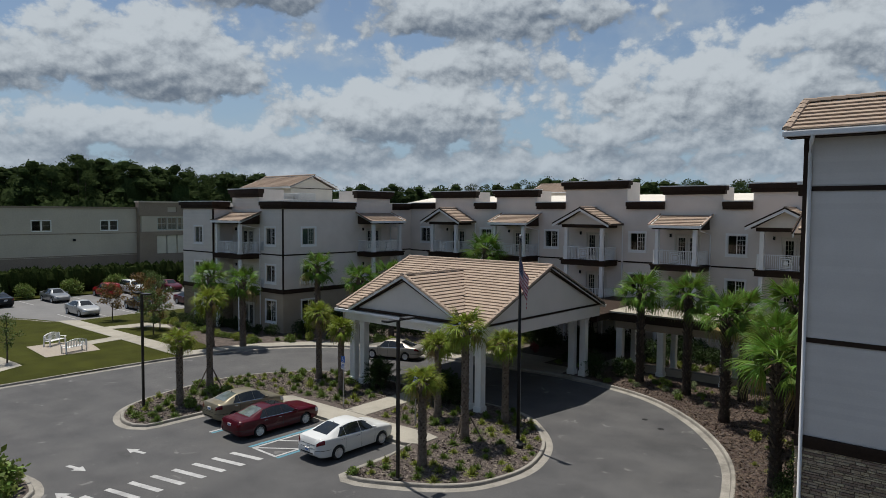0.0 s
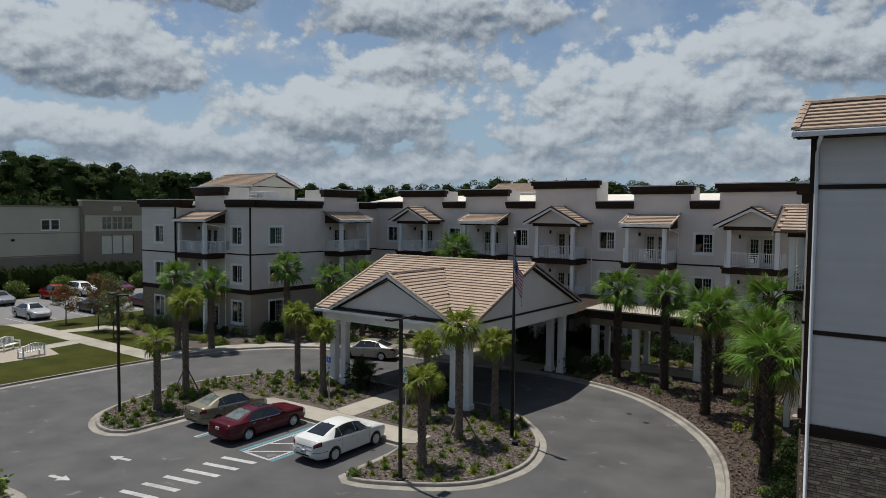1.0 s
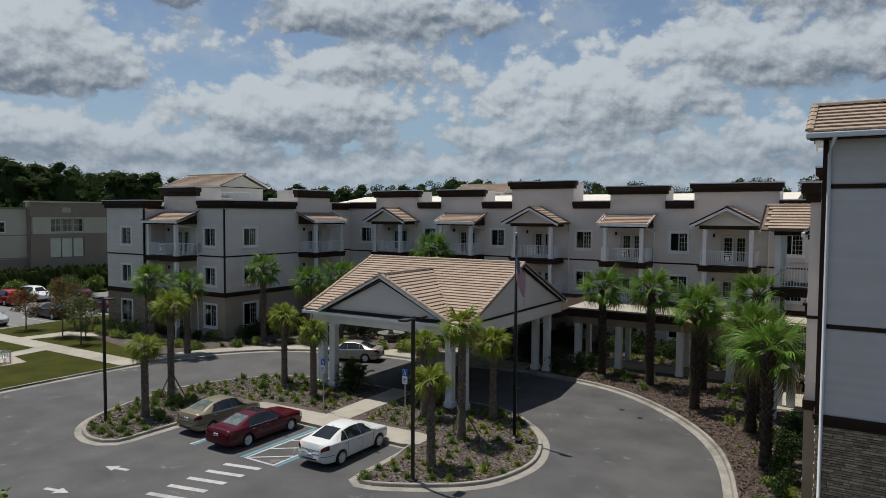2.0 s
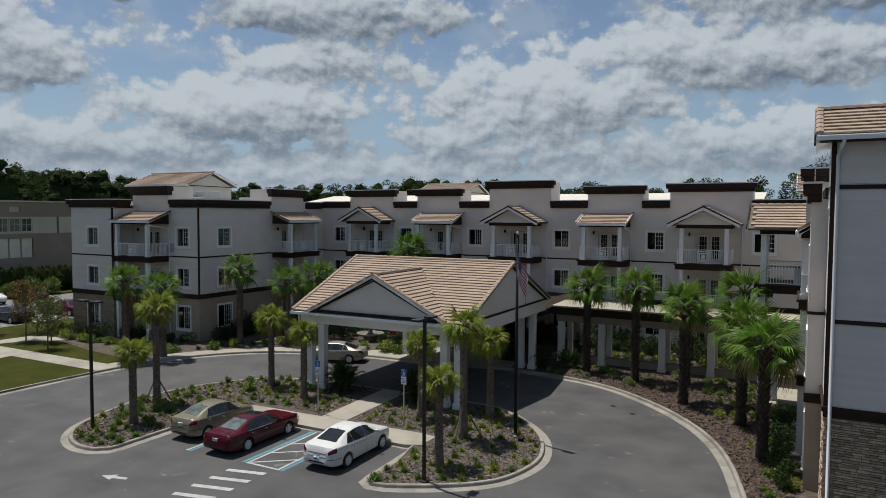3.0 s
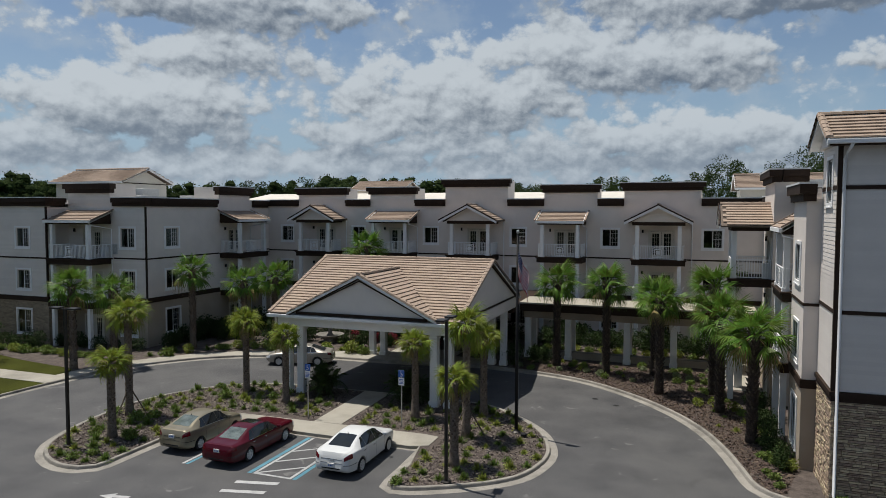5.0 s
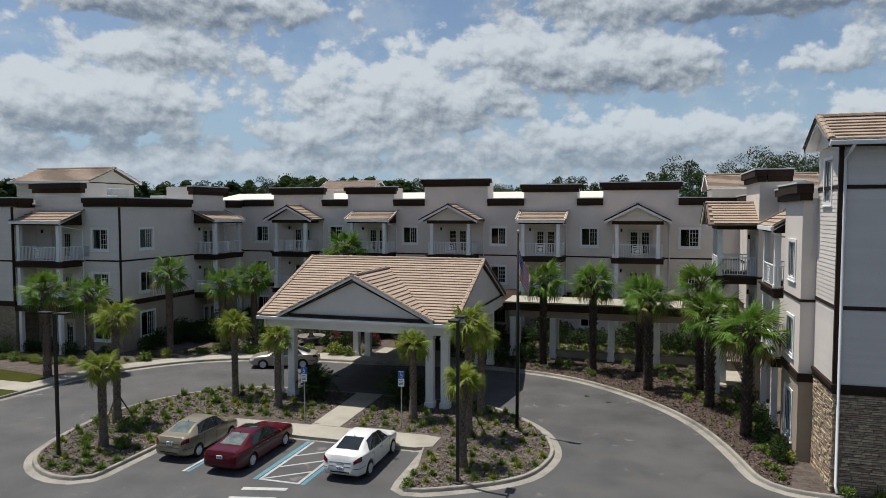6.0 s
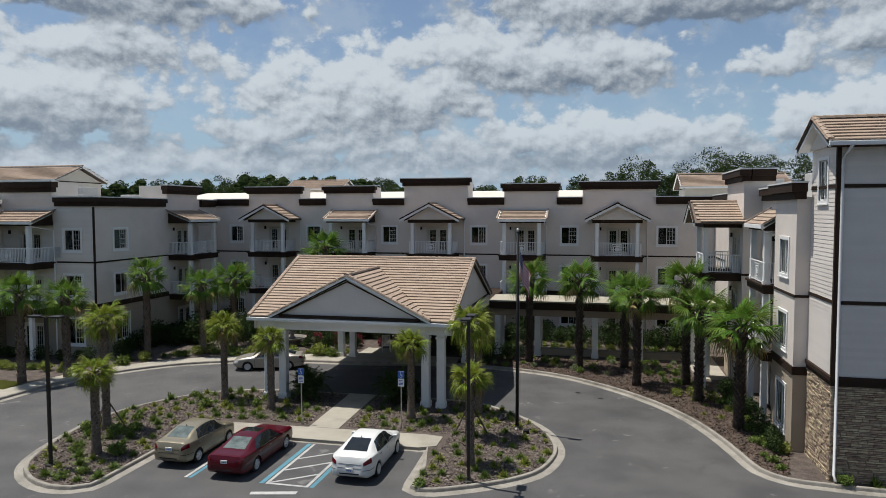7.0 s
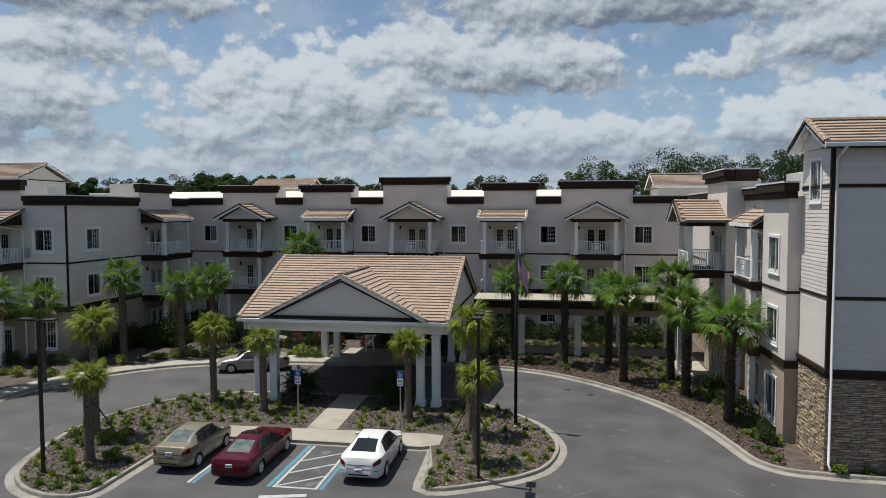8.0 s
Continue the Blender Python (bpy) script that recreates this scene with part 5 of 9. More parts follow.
# ---------------------------------------------------------------- right wing
rw = building("apartment_building", (-4, 21, 0), label="three-storey wing with a gabled siding end on a ledge-stone base", category="building")
XS, YS = -5.58, 20.8
o_s = [(21.85, 22.85, 10.42, 11.95)]
o_b = [(24.85, 26.15, f + 0.78, f + 2.25) for f in FLOORS[1:]] + [(24.8, 26.2, 0.7, 2.6)]
o_c = [(29.2, 30.9, f + 0.02, f + 2.07) for f in FLOORS]
o_d = [(34.3, 36.0, f + 0.02, f + 2.07) for f in FLOORS]
bm = bmesh.new()
wall_x(bm, YS, XS, 12, 3.95, 12.5)
wall_y(bm, XS, YS + 0.3, 23.8, 3.95, 12.5, o_s[:1])
wall_y(bm, 11.7, YS + 0.3, 60, 0, 10.6)
part("wall", bm, M["siding"], rw)
bm = bmesh.new()
wall_y(bm, -6.12, 23.8, 27.2, 3.5, 10.6, o_b)
wall_x(bm, 23.8, -5.82, XS + 0.3, 3.5, 10.6)
wall_y(bm, -5.35, 27.5, 33.3, 3.5, 10.6, o_c)
box(bm, -5.82, -5.05, 27.2, 27.5, 0, 10.6)
wall_y(bm, -6.3, 33.3, 38.2, 3.5, 11.7, o_d)
box(bm, -6.0, -4.75, 33.3, 33.6, 0, 11.7)
box(bm, -6.0, -4.75, 37.9, 38.2, 0, 11.7)
box(bm, -5.05, -4.75, 33.6, 37.9, 10.4, 11.7)
wall_y(bm, -5.35, 38.2, Y0, 3.5, 10.6)
part("wall", bm, M["stucco"], rw)
bm = bmesh.new()
wall_y(bm, -6.12, 23.8, 27.2, 0, 3.5, o_b)
wall_x(bm, 23.8, -5.82, XS + 0.3, 0, 3.5)
wall_y(bm, -5.35, 27.5, 33.3, 0, 3.5, o_c)
wall_y(bm, -6.3, 33.3, 38.2, 0, 3.5, o_d)
wall_y(bm, -5.35, 38.2, Y0, 0, 3.5)
part("wall", bm, M["stucco_low"], rw, "tan stucco ground floor")
bm = bmesh.new()
wall_x(bm, YS + 0.05, XS + 0.05, 12, 0, 3.7)
wall_y(bm, XS + 0.05, YS + 0.35, 23.8, 0, 3.7)
part("wall", bm, M["mortar"], rw, "dark mortar bed of the stone base")
siding(rw, "x", YS, XS - 0.01, 12, 4.02, 6.62, each=True)
siding(rw, "x", YS, XS - 0.01, 12, 6.78, 10.82, each=True)
siding(rw, "x", YS, XS - 0.01, 12, 11.02, 12.42, each=True)
siding(rw, "y", XS, YS, 23.8, 4.02, 6.62, each=True)
siding(rw, "y", XS, YS, 23.8, 6.78, 10.82, o_s, each=True)
siding(rw, "y", XS, YS, 23.8, 11.02, 12.42, o_s, each=True)
for z, h in ((6.71, 0.13), (10.92, 0.13)):
    band_x(rw, YS, XS - 0.04, 12, z, h, 0.04)
    band_y(rw, XS, YS, 23.8, z, h)
for z0, z1, d in ((3.66, 3.84, 0.05), (3.84, 4.0, 0.10)):
    bm = bmesh.new()
    box(bm, XS - d, 12, YS - d, YS + 0.1, z0, z1)
    box(bm, XS - d, XS + 0.1, YS + 0.1, 23.8, z0, z1)
    part("belt_course", bm, M["brown"], rw, "brown belt course")
bm = bmesh.new()
box(bm, XS - 0.05, XS + 0.09, YS - 0.05, YS + 0.09, 4.0, 12.42)
part("corner_board", bm, M["brown"], rw, "dark brown corner board")
window(rw, XS, 22.35, 10.42, 1.0, 1.53, -90, grid=False)
for f in FLOORS[1:]:
    window(rw, -6.12, 25.5, f + 0.78, 1.3, 1.47, -90, grid=False)
window(rw, -6.12, 25.5, 0.7, 1.4, 1.9, -90, grid=False)
for f in FLOORS:
    french_door(rw, -5.35, 30.05, f + 0.02, -90)
    french_door(rw, -6.3, 35.15, f + 0.02, -90)
balcony(rw, 27.7, 31.2, -5.35, 1.05, FLOORS[1:], rz=-90, pediment=False)
balcony(rw, 33.6, 36.9, -6.3, 1.95, FLOORS[1:], rz=-90, pediment=True)
for x, y0, y1 in ((-6.12, 23.8, 27.2), (-5.35, 31.4, 33.3), (-6.3, 37.1, 38.2), (-5.35, 38.2, Y0)):
    band_y(rw, x, y0, y1, 6.56)
    band_y(rw, x, y0, y1, 3.5, 0.34, -1, 0.06)
band_x(rw, 23.8, -6.15, XS, 6.56), band_x(rw, 23.8, -6.17, XS, 3.5, 0.34, 0.06)
band_x(rw, 33.3, -6.33, -5.35, 6.56), band_x(rw, 33.3, -6.35, -5.35, 3.5, 0.34, 0.06)
bm = bmesh.new()
box(bm, -6.12, -5.82, 23.8, 27.2, 10.6, 11.1)
box(bm, -5.35, -5.05, 27.5, 33.3, 10.6, 11.1)
box(bm, -5.35, -5.05, 38.2, Y0 - 0.3, 10.6, 11.1)
part("parapet", bm, M["stucco"], rw)
cornice_y(rw, -6.12, 23.8, 27.2, 11.15, 0.65, -1)
cornice_y(rw, -5.35, 27.6, 33.0, 11.15, 0.6, -1, (False, False))
cornice_y(rw, -6.3, 33.3, 38.2, 12.25, 0.62, -1)
cornice_x(rw, 33.3, -5.95, -4.75, 12.25, 0.62, (False, False))
cornice_y(rw, -5.35, 38.6, Y0 - 0.4, 11.15, 0.6, -1, (False, False))
bm = bmesh.new()
box(bm, -4.2, -1.2, 25.2, 27.2, 10.4, 12.35)
part("parapet", bm, M["stucco"], rw)
cornice_y(rw, -4.2, 25.2, 27.2, 12.6, 0.6, -1)
bm = bmesh.new()
box(bm, -5.0, 11.7, 24.1, 64, ROOFZ - 0.25, ROOFZ - 0.02)
part("roof", bm, M["membrane"], rw, "pale flat roof membrane")
# room dividers toned almost black in place of indoor shade
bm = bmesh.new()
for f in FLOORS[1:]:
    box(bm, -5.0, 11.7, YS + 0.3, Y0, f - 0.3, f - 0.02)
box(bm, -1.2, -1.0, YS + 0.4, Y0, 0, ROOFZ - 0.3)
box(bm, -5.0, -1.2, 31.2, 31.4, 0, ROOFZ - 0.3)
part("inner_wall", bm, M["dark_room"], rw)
for b6 in ((-3.8, -2.4, 29, 31.6, 11.9), (-4.6, -2.8, 39.5, 41.2, 12.0)):
    bm = bmesh.new()
    box(bm, *b6[:4], ROOFZ, b6[4])
    part("air_handler", bevelled(bm, 0.05, 2), M["membrane"], rw, "white rooftop air handler")
# gabled roof over the siding end: ridge along x
ys, yn, ze, zr, ov = 20.32, 24.35, 12.5, 13.52, 0.46
yc = (ys + yn) / 2
for s in (-1, 1):
    yy = ys if s < 0 else yn
    bm = bmesh.new()
    q = [(XS - ov, yy, ze), (12.3, yy, ze), (12.3, yc, zr), (XS - ov, yc, zr)]
    solid(bm, q if s < 0 else q[::-1], 0.12)
    part("roof_slope", bm, M["white"], rw, "white soffit boards")
    tile_field(rw, (XS - ov, yy, ze + 0.0), (1, 0, 0), (0, yc - yy, zr - ze), 8.5 if s < 0 else 3.0, Vector((0, yc - yy, zr - ze)).length, singles=110 if s < 0 else 0)
    bm = bmesh.new()
    v = [Vector((XS - ov, yy, ze - 0.22)), Vector((XS - ov, yc, zr - 0.22)), Vector((XS - ov, yc, zr + 0.05)), Vector((XS - ov, yy, ze + 0.05))]
    solid(bm, v if s > 0 else v[::-1], 0.06)
    part("verge_board", bm, M["white"], rw)
bm = bmesh.new()
box(bm, XS - ov - 0.02, 12.3, ys - 0.13, ys, ze - 0.17, ze - 0.02)
part("gutter", bevelled(bm, 0.02, 2), M["white"], rw, "white eaves gutter")
bm = bmesh.new()
box(bm, XS - 0.4, 12.0, ys, YS, ze - 0.2, ze - 0.14)
part("soffit", bm, M["brown"], rw)
ridge_caps(rw, (XS - ov, yc, zr + 0.05), (6, yc, zr + 0.05))
for s in (-1, 1):
    yy = ys if s < 0 else yn
    ridge_caps(rw, (XS - ov + 0.06, yy, ze + 0.06), (XS - ov + 0.06, yc, zr + 0.06))
bm = bmesh.new()
solid(bm, [(XS, ys + 0.6, ze - 0.1), (XS, yn - 0.55, ze - 0.1), (XS, yc, zr - 0.25)], 0.15)
part("gable", bm, M["siding"], rw)
bm = bmesh.new()
tube(bm, [(XS + 0.28, ys - 0.07, ze - 0.15), (XS + 0.2, ys + 0.1, ze - 0.34), (XS + 0.13, YS - 0.1, ze - 0.62), (XS + 0.13, YS - 0.1, 10.5), (XS + 0.13, YS - 0.1, 0.4), (XS + 0.13, YS - 0.3, 0.2)], 0.055, 8)
part("downpipe", bm, M["white"], rw, "white downpipe at the corner", smooth=True)

# ---------------------------------------------------------------- canopy over the drive
cp = building("entrance_canopy", (-26.4, 32.3, 0), label="gabled entrance canopy with tan flat tiles on white paired columns", category="canopy")
CX0, CX1, CY0, CY1, CE, CR = -31.85, -20.85, 26.1, 38.6, 4.56, 7.26
cyc = (CY0 + CY1) / 2
for x in (-31.05, -30.2, -22.4, -21.6):
    for y in (26.85, 37.35):
        bm = bmesh.new()
        box(bm, x - 0.2, x + 0.2, y - 0.2, y + 0.2, 0.1, 3.9)
        box(bm, x - 0.25, x + 0.25, y - 0.25, y + 0.25, 0.1, 0.42)
        box(bm, x - 0.24, x + 0.24, y - 0.24, y + 0.24, 3.62, 3.74)
        part("column", bevelled(bm, 0.015, 1), M["white"], cp, "white square column")
bm = bmesh.new()
for y in (CY0 + 0.45, CY1 - 0.85):
    box(bm, CX0 + 0.3, CX1 - 0.3, y, y + 0.45, 3.85, 4.5)
for x in (CX0 + 0.45, CX1 - 0.9):
    box(bm, x, x + 0.45, CY0 + 0.9, CY1 - 0.85, 3.85, 4.5)
part("beam", bm, M["white"], cp, "white box beam")
# tan instead of white, so less light bounces down under the canopy
bm = bmesh.new()
box(bm, CX0 + 0.4, CX1 - 0.4, CY0 + 0.5, CY1 - 0.5, 4.42, 4.5)
part("soffit", bm, M["tan_roof"], cp, "canopy soffit, coloured tan to dim the light beneath it")
GXL, GXR, GP, GZ = -30.65, -22.0, -26.32, 6.74
slope = (CR - CE) / (cyc - CY0)
for s in (-1, 1):
    yy = CY0 if s < 0 else CY1
    up = Vector((0, cyc - yy, CR - CE))
    bm = bmesh.new()
    if s < 0:
        yv = CY0 + (GZ - CE) / slope
        solid(bm, [(CX0, yy, CE), (GXL, yy, CE), (GP, yv, GZ), (GP, cyc, CR), (CX0, cyc, CR)], 0.1)
        solid(bm, [(GXR, yy, CE), (CX1, yy, CE), (CX1, cyc, CR), (GP, cyc, CR), (GP, yv, GZ)], 0.1)
    else:
        solid(bm, [(CX1, yy, CE), (CX0, yy, CE), (CX0, cyc, CR), (CX1, cyc, CR)], 0.1)
    part("roof_slope", bm, M["underlay"], cp)

    def outside(a, b, s=s, n=up.length):
        if s > 0:
            return True
        x, k = CX0 + a, b / n
        z = CE + (CR - CE) * k
        return z > GZ - 0.05 or x < GXL + (GP - GXL) * (z - CE) / (GZ - CE) + 0.12 or x > GXR - (GXR - GP) * (z - CE) / (GZ - CE) - 0.12

    tile_field(cp, (CX0, yy, CE), (1, 0, 0), up, CX1 - CX0, up.length, outside, singles=300 if s < 0 else 0)
ridge_caps(cp, (CX0, cyc, CR + 0.06), (CX1, cyc, CR + 0.06))
for x in (CX0 + 0.06, CX1 - 0.06):
    ridge_caps(cp, (x, CY0, CE + 0.06), (x, cyc, CR + 0.05))
    ridge_caps(cp, (x, CY1, CE + 0.06), (x, cyc, CR + 0.05))
# front cross gable
yv = CY0 + (GZ - CE) / slope
for s in (-1, 1):
    gx = GXL if s < 0 else GXR
    up = Vector((GP - gx, 0, GZ - CE))
    front = CY0 - 0.05
    bm = bmesh.new()
    q = [(gx, front, CE + 0.03), (GP, front, GZ + 0.03), (GP, yv, GZ + 0.03), (gx, CY0 + 0.02, CE + 0.03)]
    solid(bm, q if s < 0 else q[::-1], 0.1)
    part("roof_slope", bm, M["underlay"], cp)
    L = yv - front

    def inside(a, b, s=s, n=up.length, L=L):
        d = a if s > 0 else L - a
        return d < (CY0 - front) + (yv - CY0) * b / n + 0.12

    tile_field(cp, (gx, front if s > 0 else yv, CE + 0.04), (0, 1 if s > 0 else -1, 0), up, L, up.length, inside)
    ridge_caps(cp, (gx, front + 0.05, CE + 0.1), (GP, front + 0.05, GZ + 0.1))
    bm = bmesh.new()
    v = [Vector((gx, front - 0.02, CE - 0.08)), Vector((GP, front - 0.02, GZ - 0.1)), Vector((GP, front - 0.02, GZ + 0.04)), Vector((gx, front - 0.02, CE + 0.04))]
    solid(bm, v if s < 0 else v[::-1], -0.05)
    part("verge_board", bm, M["white"], cp, "pale verge board")
    bm = bmesh.new()
    k = 0.86
    x0 = GP + (gx - GP) * k
    v = [Vector((x0, CY0 + 0.08, CE + 0.12)), Vector((GP, CY0 + 0.08, GZ - 0.29)), Vector((GP, CY0 + 0.08, GZ - 0.22)), Vector((x0 + (gx - GP) * 0.035, CY0 + 0.08, CE + 0.12))]
    solid(bm, v if s < 0 else v[::-1], -0.05)
    part("pediment_trim", bm, M["brown"], cp, "dark brown pediment trim")
ridge_caps(cp, (GP, CY0 - 0.1, GZ + 0.1), (GP, yv, GZ + 0.1))
bm = bmesh.new()
solid(bm, [(GXL + 0.35, CY0 + 0.14, CE + 0.06), (GXR - 0.35, CY0 + 0.14, CE + 0.06), (GP, CY0 + 0.14, GZ - 0.16)], 0.12)
part("pediment", bm, M["siding"], cp, "pale grey siding pediment")
bm = bmesh.new()
box(bm, GXL + 0.55, GXR - 0.55, CY0 + 0.02, CY0 + 0.13, CE + 0.0, CE + 0.14)
part("pediment_trim", bm, M["brown"], cp, "dark brown pediment trim")
for y0, y1, z0, z1, nm in ((CY0 - 0.13, CY0, CE - 0.2, CE - 0.04, "gutter"), (CY1, CY1 + 0.13, CE - 0.2, CE - 0.04, "gutter"), (CY0, CY0 + 0.5, CE - 0.14, CE - 0.08, "eave_soffit")):
    bm = bmesh.new()
    box(bm, CX0 - 0.02, CX1 + 0.02, y0, y1, z0, z1)
    part(nm, bm, M["white"], cp, "white eaves gutter" if nm == "gutter" else "")
for x, s in ((CX0 + 0.2, -1), (CX1 - 0.2, 1)):
    bm = bmesh.new()
    solid(bm, [(x, CY0 + 0.3, CE - 0.1), (x, CY1 - 0.3, CE - 0.1), (x, cyc, CR - 0.2)], 0.12 * s)
    box(bm, x - 0.06, x + 0.06, CY0 + 0.4, CY1 - 0.4, 3.86, CE - 0.05)
    part("gable", bm, M["siding"], cp, "pale grey siding gable")
    band_y(cp, x + s * 0.02, CY0 + 0.45, CY1 - 0.45, CE + 0.02, 0.1, s)
    for t in (-1, 1):
        yy = CY0 if t < 0 else CY1
        bm = bmesh.new()
        xx = x + s * 0.15
        v = [Vector((xx, yy, CE - 0.17)), Vector((xx, cyc, CR - 0.15)), Vector((xx, cyc, CR + 0.02)), Vector((xx, yy, CE + 0.02))]
        solid(bm, v, 0.05 * s)
        part("verge_board", bm, M["white"], cp, "pale verge board")
        bm = bmesh.new()
        xx = x + s * 0.02
        v = [Vector((xx, yy + (cyc - yy) * 0.1, CE + 0.02)), Vector((xx, cyc, CR - 0.31)), Vector((xx, cyc, CR - 0.25)), Vector((xx, yy + (cyc - yy) * 0.08, CE + 0.02))]
        solid(bm, v, 0.05 * s)
        part("pediment_trim", bm, M["brown"], cp)

# ---------------------------------------------------------------- covered walkway
bw = building("covered_walkway", (-14, 41.5, 0), label="flat-roofed covered walkway with dark fascia on white posts", category="walkway")
for x in (-20.7, -17.95, -14.1, -11.2):
    for y, w in ((40.5, 0.2), (42.5, 0.16)):
        bm = bmesh.new()
        box(bm, x - w, x + w, y - w, y + w, 0.1, 2.86)
        box(bm, x - w - 0.04, x + w + 0.04, y - w - 0.04, y + w + 0.04, 0.1, 0.35)
        part("column", bm, M["white"], bw, "white square post")
for x, y in ((-7.6, 36.6), (-7.9, 40.5), (-7.9, 42.5)):
    bm = bmesh.new()
    box(bm, x - 0.2, x + 0.2, y - 0.2, y + 0.2, 0.1, 2.86)
    part("column", bm, M["white"], bw, "white square post")
# unseen roof, added to keep the ground between canopy and entrance dark
bm = bmesh.new()
box(bm, -30.3, -21.25, 38.3, 48.3, 3.4, 3.82)
part("link_roof", bm, M["brown"], bw, "flat dark roof added out of sight to shade the space behind the canopy")
bm = bmesh.new()
box(bm, -21.0, -6.35, 40.3, 40.7, 2.86, 3.36)
box(bm, -21.0, -6.35, 42.3, 42.7, 2.86, 3.36)
part("beam", bm, M["stucco_low"], bw, "tan beam")
bm = bmesh.new()
box(bm, -21.2, -6.35, 39.9, 40.2, 3.36, 3.92)
box(bm, -21.2, -6.35, 40.2, 42.8, 3.36, 3.5)
part("fascia", bm, M["brown"], bw, "dark brown fascia")
bm = bmesh.new()
solid(bm, [(-21.2, 39.85, 3.95), (-6.36, 39.85, 3.95), (-6.36, 42.9, 4.0), (-21.2, 42.9, 4.0)], 0.1)
part("roof", bm, M["tan_roof"], bw, "tan flat roof sheet")
bm = bmesh.new()
box(bm, -20.4, -8.1, 40.78, 40.96, 0.1, 0.56)
part("low_wall", bm, M["stucco_low"], bw, "low tan wall between the posts")
bm = bmesh.new()
box(bm, -20.4, -8.1, 40.74, 41.0, 0.56, 0.62)
part("wall_cap", bm, M["kerb"], bw, "pale wall cap")
bm = bmesh.new()
prism(bm, [(-22.5, 40.97), (-6.4, 40.97), (-6.4, 43.0), (-22.5, 43.0)], 0.0, 0.14)
prism(bm, [(-8.2, 35.8), (-6.4, 35.8), (-6.4, 40.97), (-8.2, 40.97)], 0.0, 0.138)
part("floor", bm, M["concrete"], bw, "concrete walkway floor")

# ---------------------------------------------------------------- far building beyond the parking lot
fb = building("commercial_building", (-125, 30, 0), label="long flat grey panel-clad building with paired dark windows", category="building")
FX = -125.0
fo = [(y - 1.5, y + 1.5, 6.7, 8.4) for y in (52.6, 41.6, 30.6, 19.6, 8.6)]
bm = bmesh.new()
wall_y(bm, FX, -60, 57.5, 0, 10.6, fo, -0.4)
part("wall", bm, M["far_wall"], fb)
bm = bmesh.new()
for z, h, d in ((6.15, 0.14, 0.05), (2.35, 0.16, 0.05), (10.66, 0.3, 0.15)):
    box(bm, FX - 0.1, FX + d, -60, 57.5, z - h / 2, z + h / 2)
part("trim_band", bm, M["far_brown"], fb, "taupe joint band")
bm = bmesh.new()
box(bm, FX - 0.05, FX + 0.04, -60, 57.5, 0, 2.2)
part("plinth", bm, M["far_brown"], fb, "taupe lower wall")
for y0, y1, z0, z1 in fo:
    for a, b in ((y0, (y0 + y1) / 2 - 0.06), ((y0 + y1) / 2 + 0.06, y1)):
        bm = bmesh.new()
        for c, d, e, f in ((a - 0.06, b + 0.06, z0 - 0.14, z0 + 0.06), (a - 0.06, b + 0.06, z1 - 0.06, z1 + 0.14), (a - 0.06, a + 0.08, z0, z1), (b - 0.08, b + 0.06, z0, z1), (a, b, (z0 + z1) / 2 - 0.02, (z0 + z1) / 2 + 0.02)):
            box(bm, FX - 0.2, FX + 0.05, c, d, e, f)
        w = part("window", bm, M["white"], fb)
        bm = bmesh.new()
        box(bm, FX - 0.16, FX - 0.14, a, b, z0, z1)
        part("pane", bm, M["glass"], w)
bm = bmesh.new()
box(bm, FX - 0.15, FX + 0.25, 46.5, 46.9, 4.9, 5.25)
part("wall_lamp", bm, M["black"], fb)
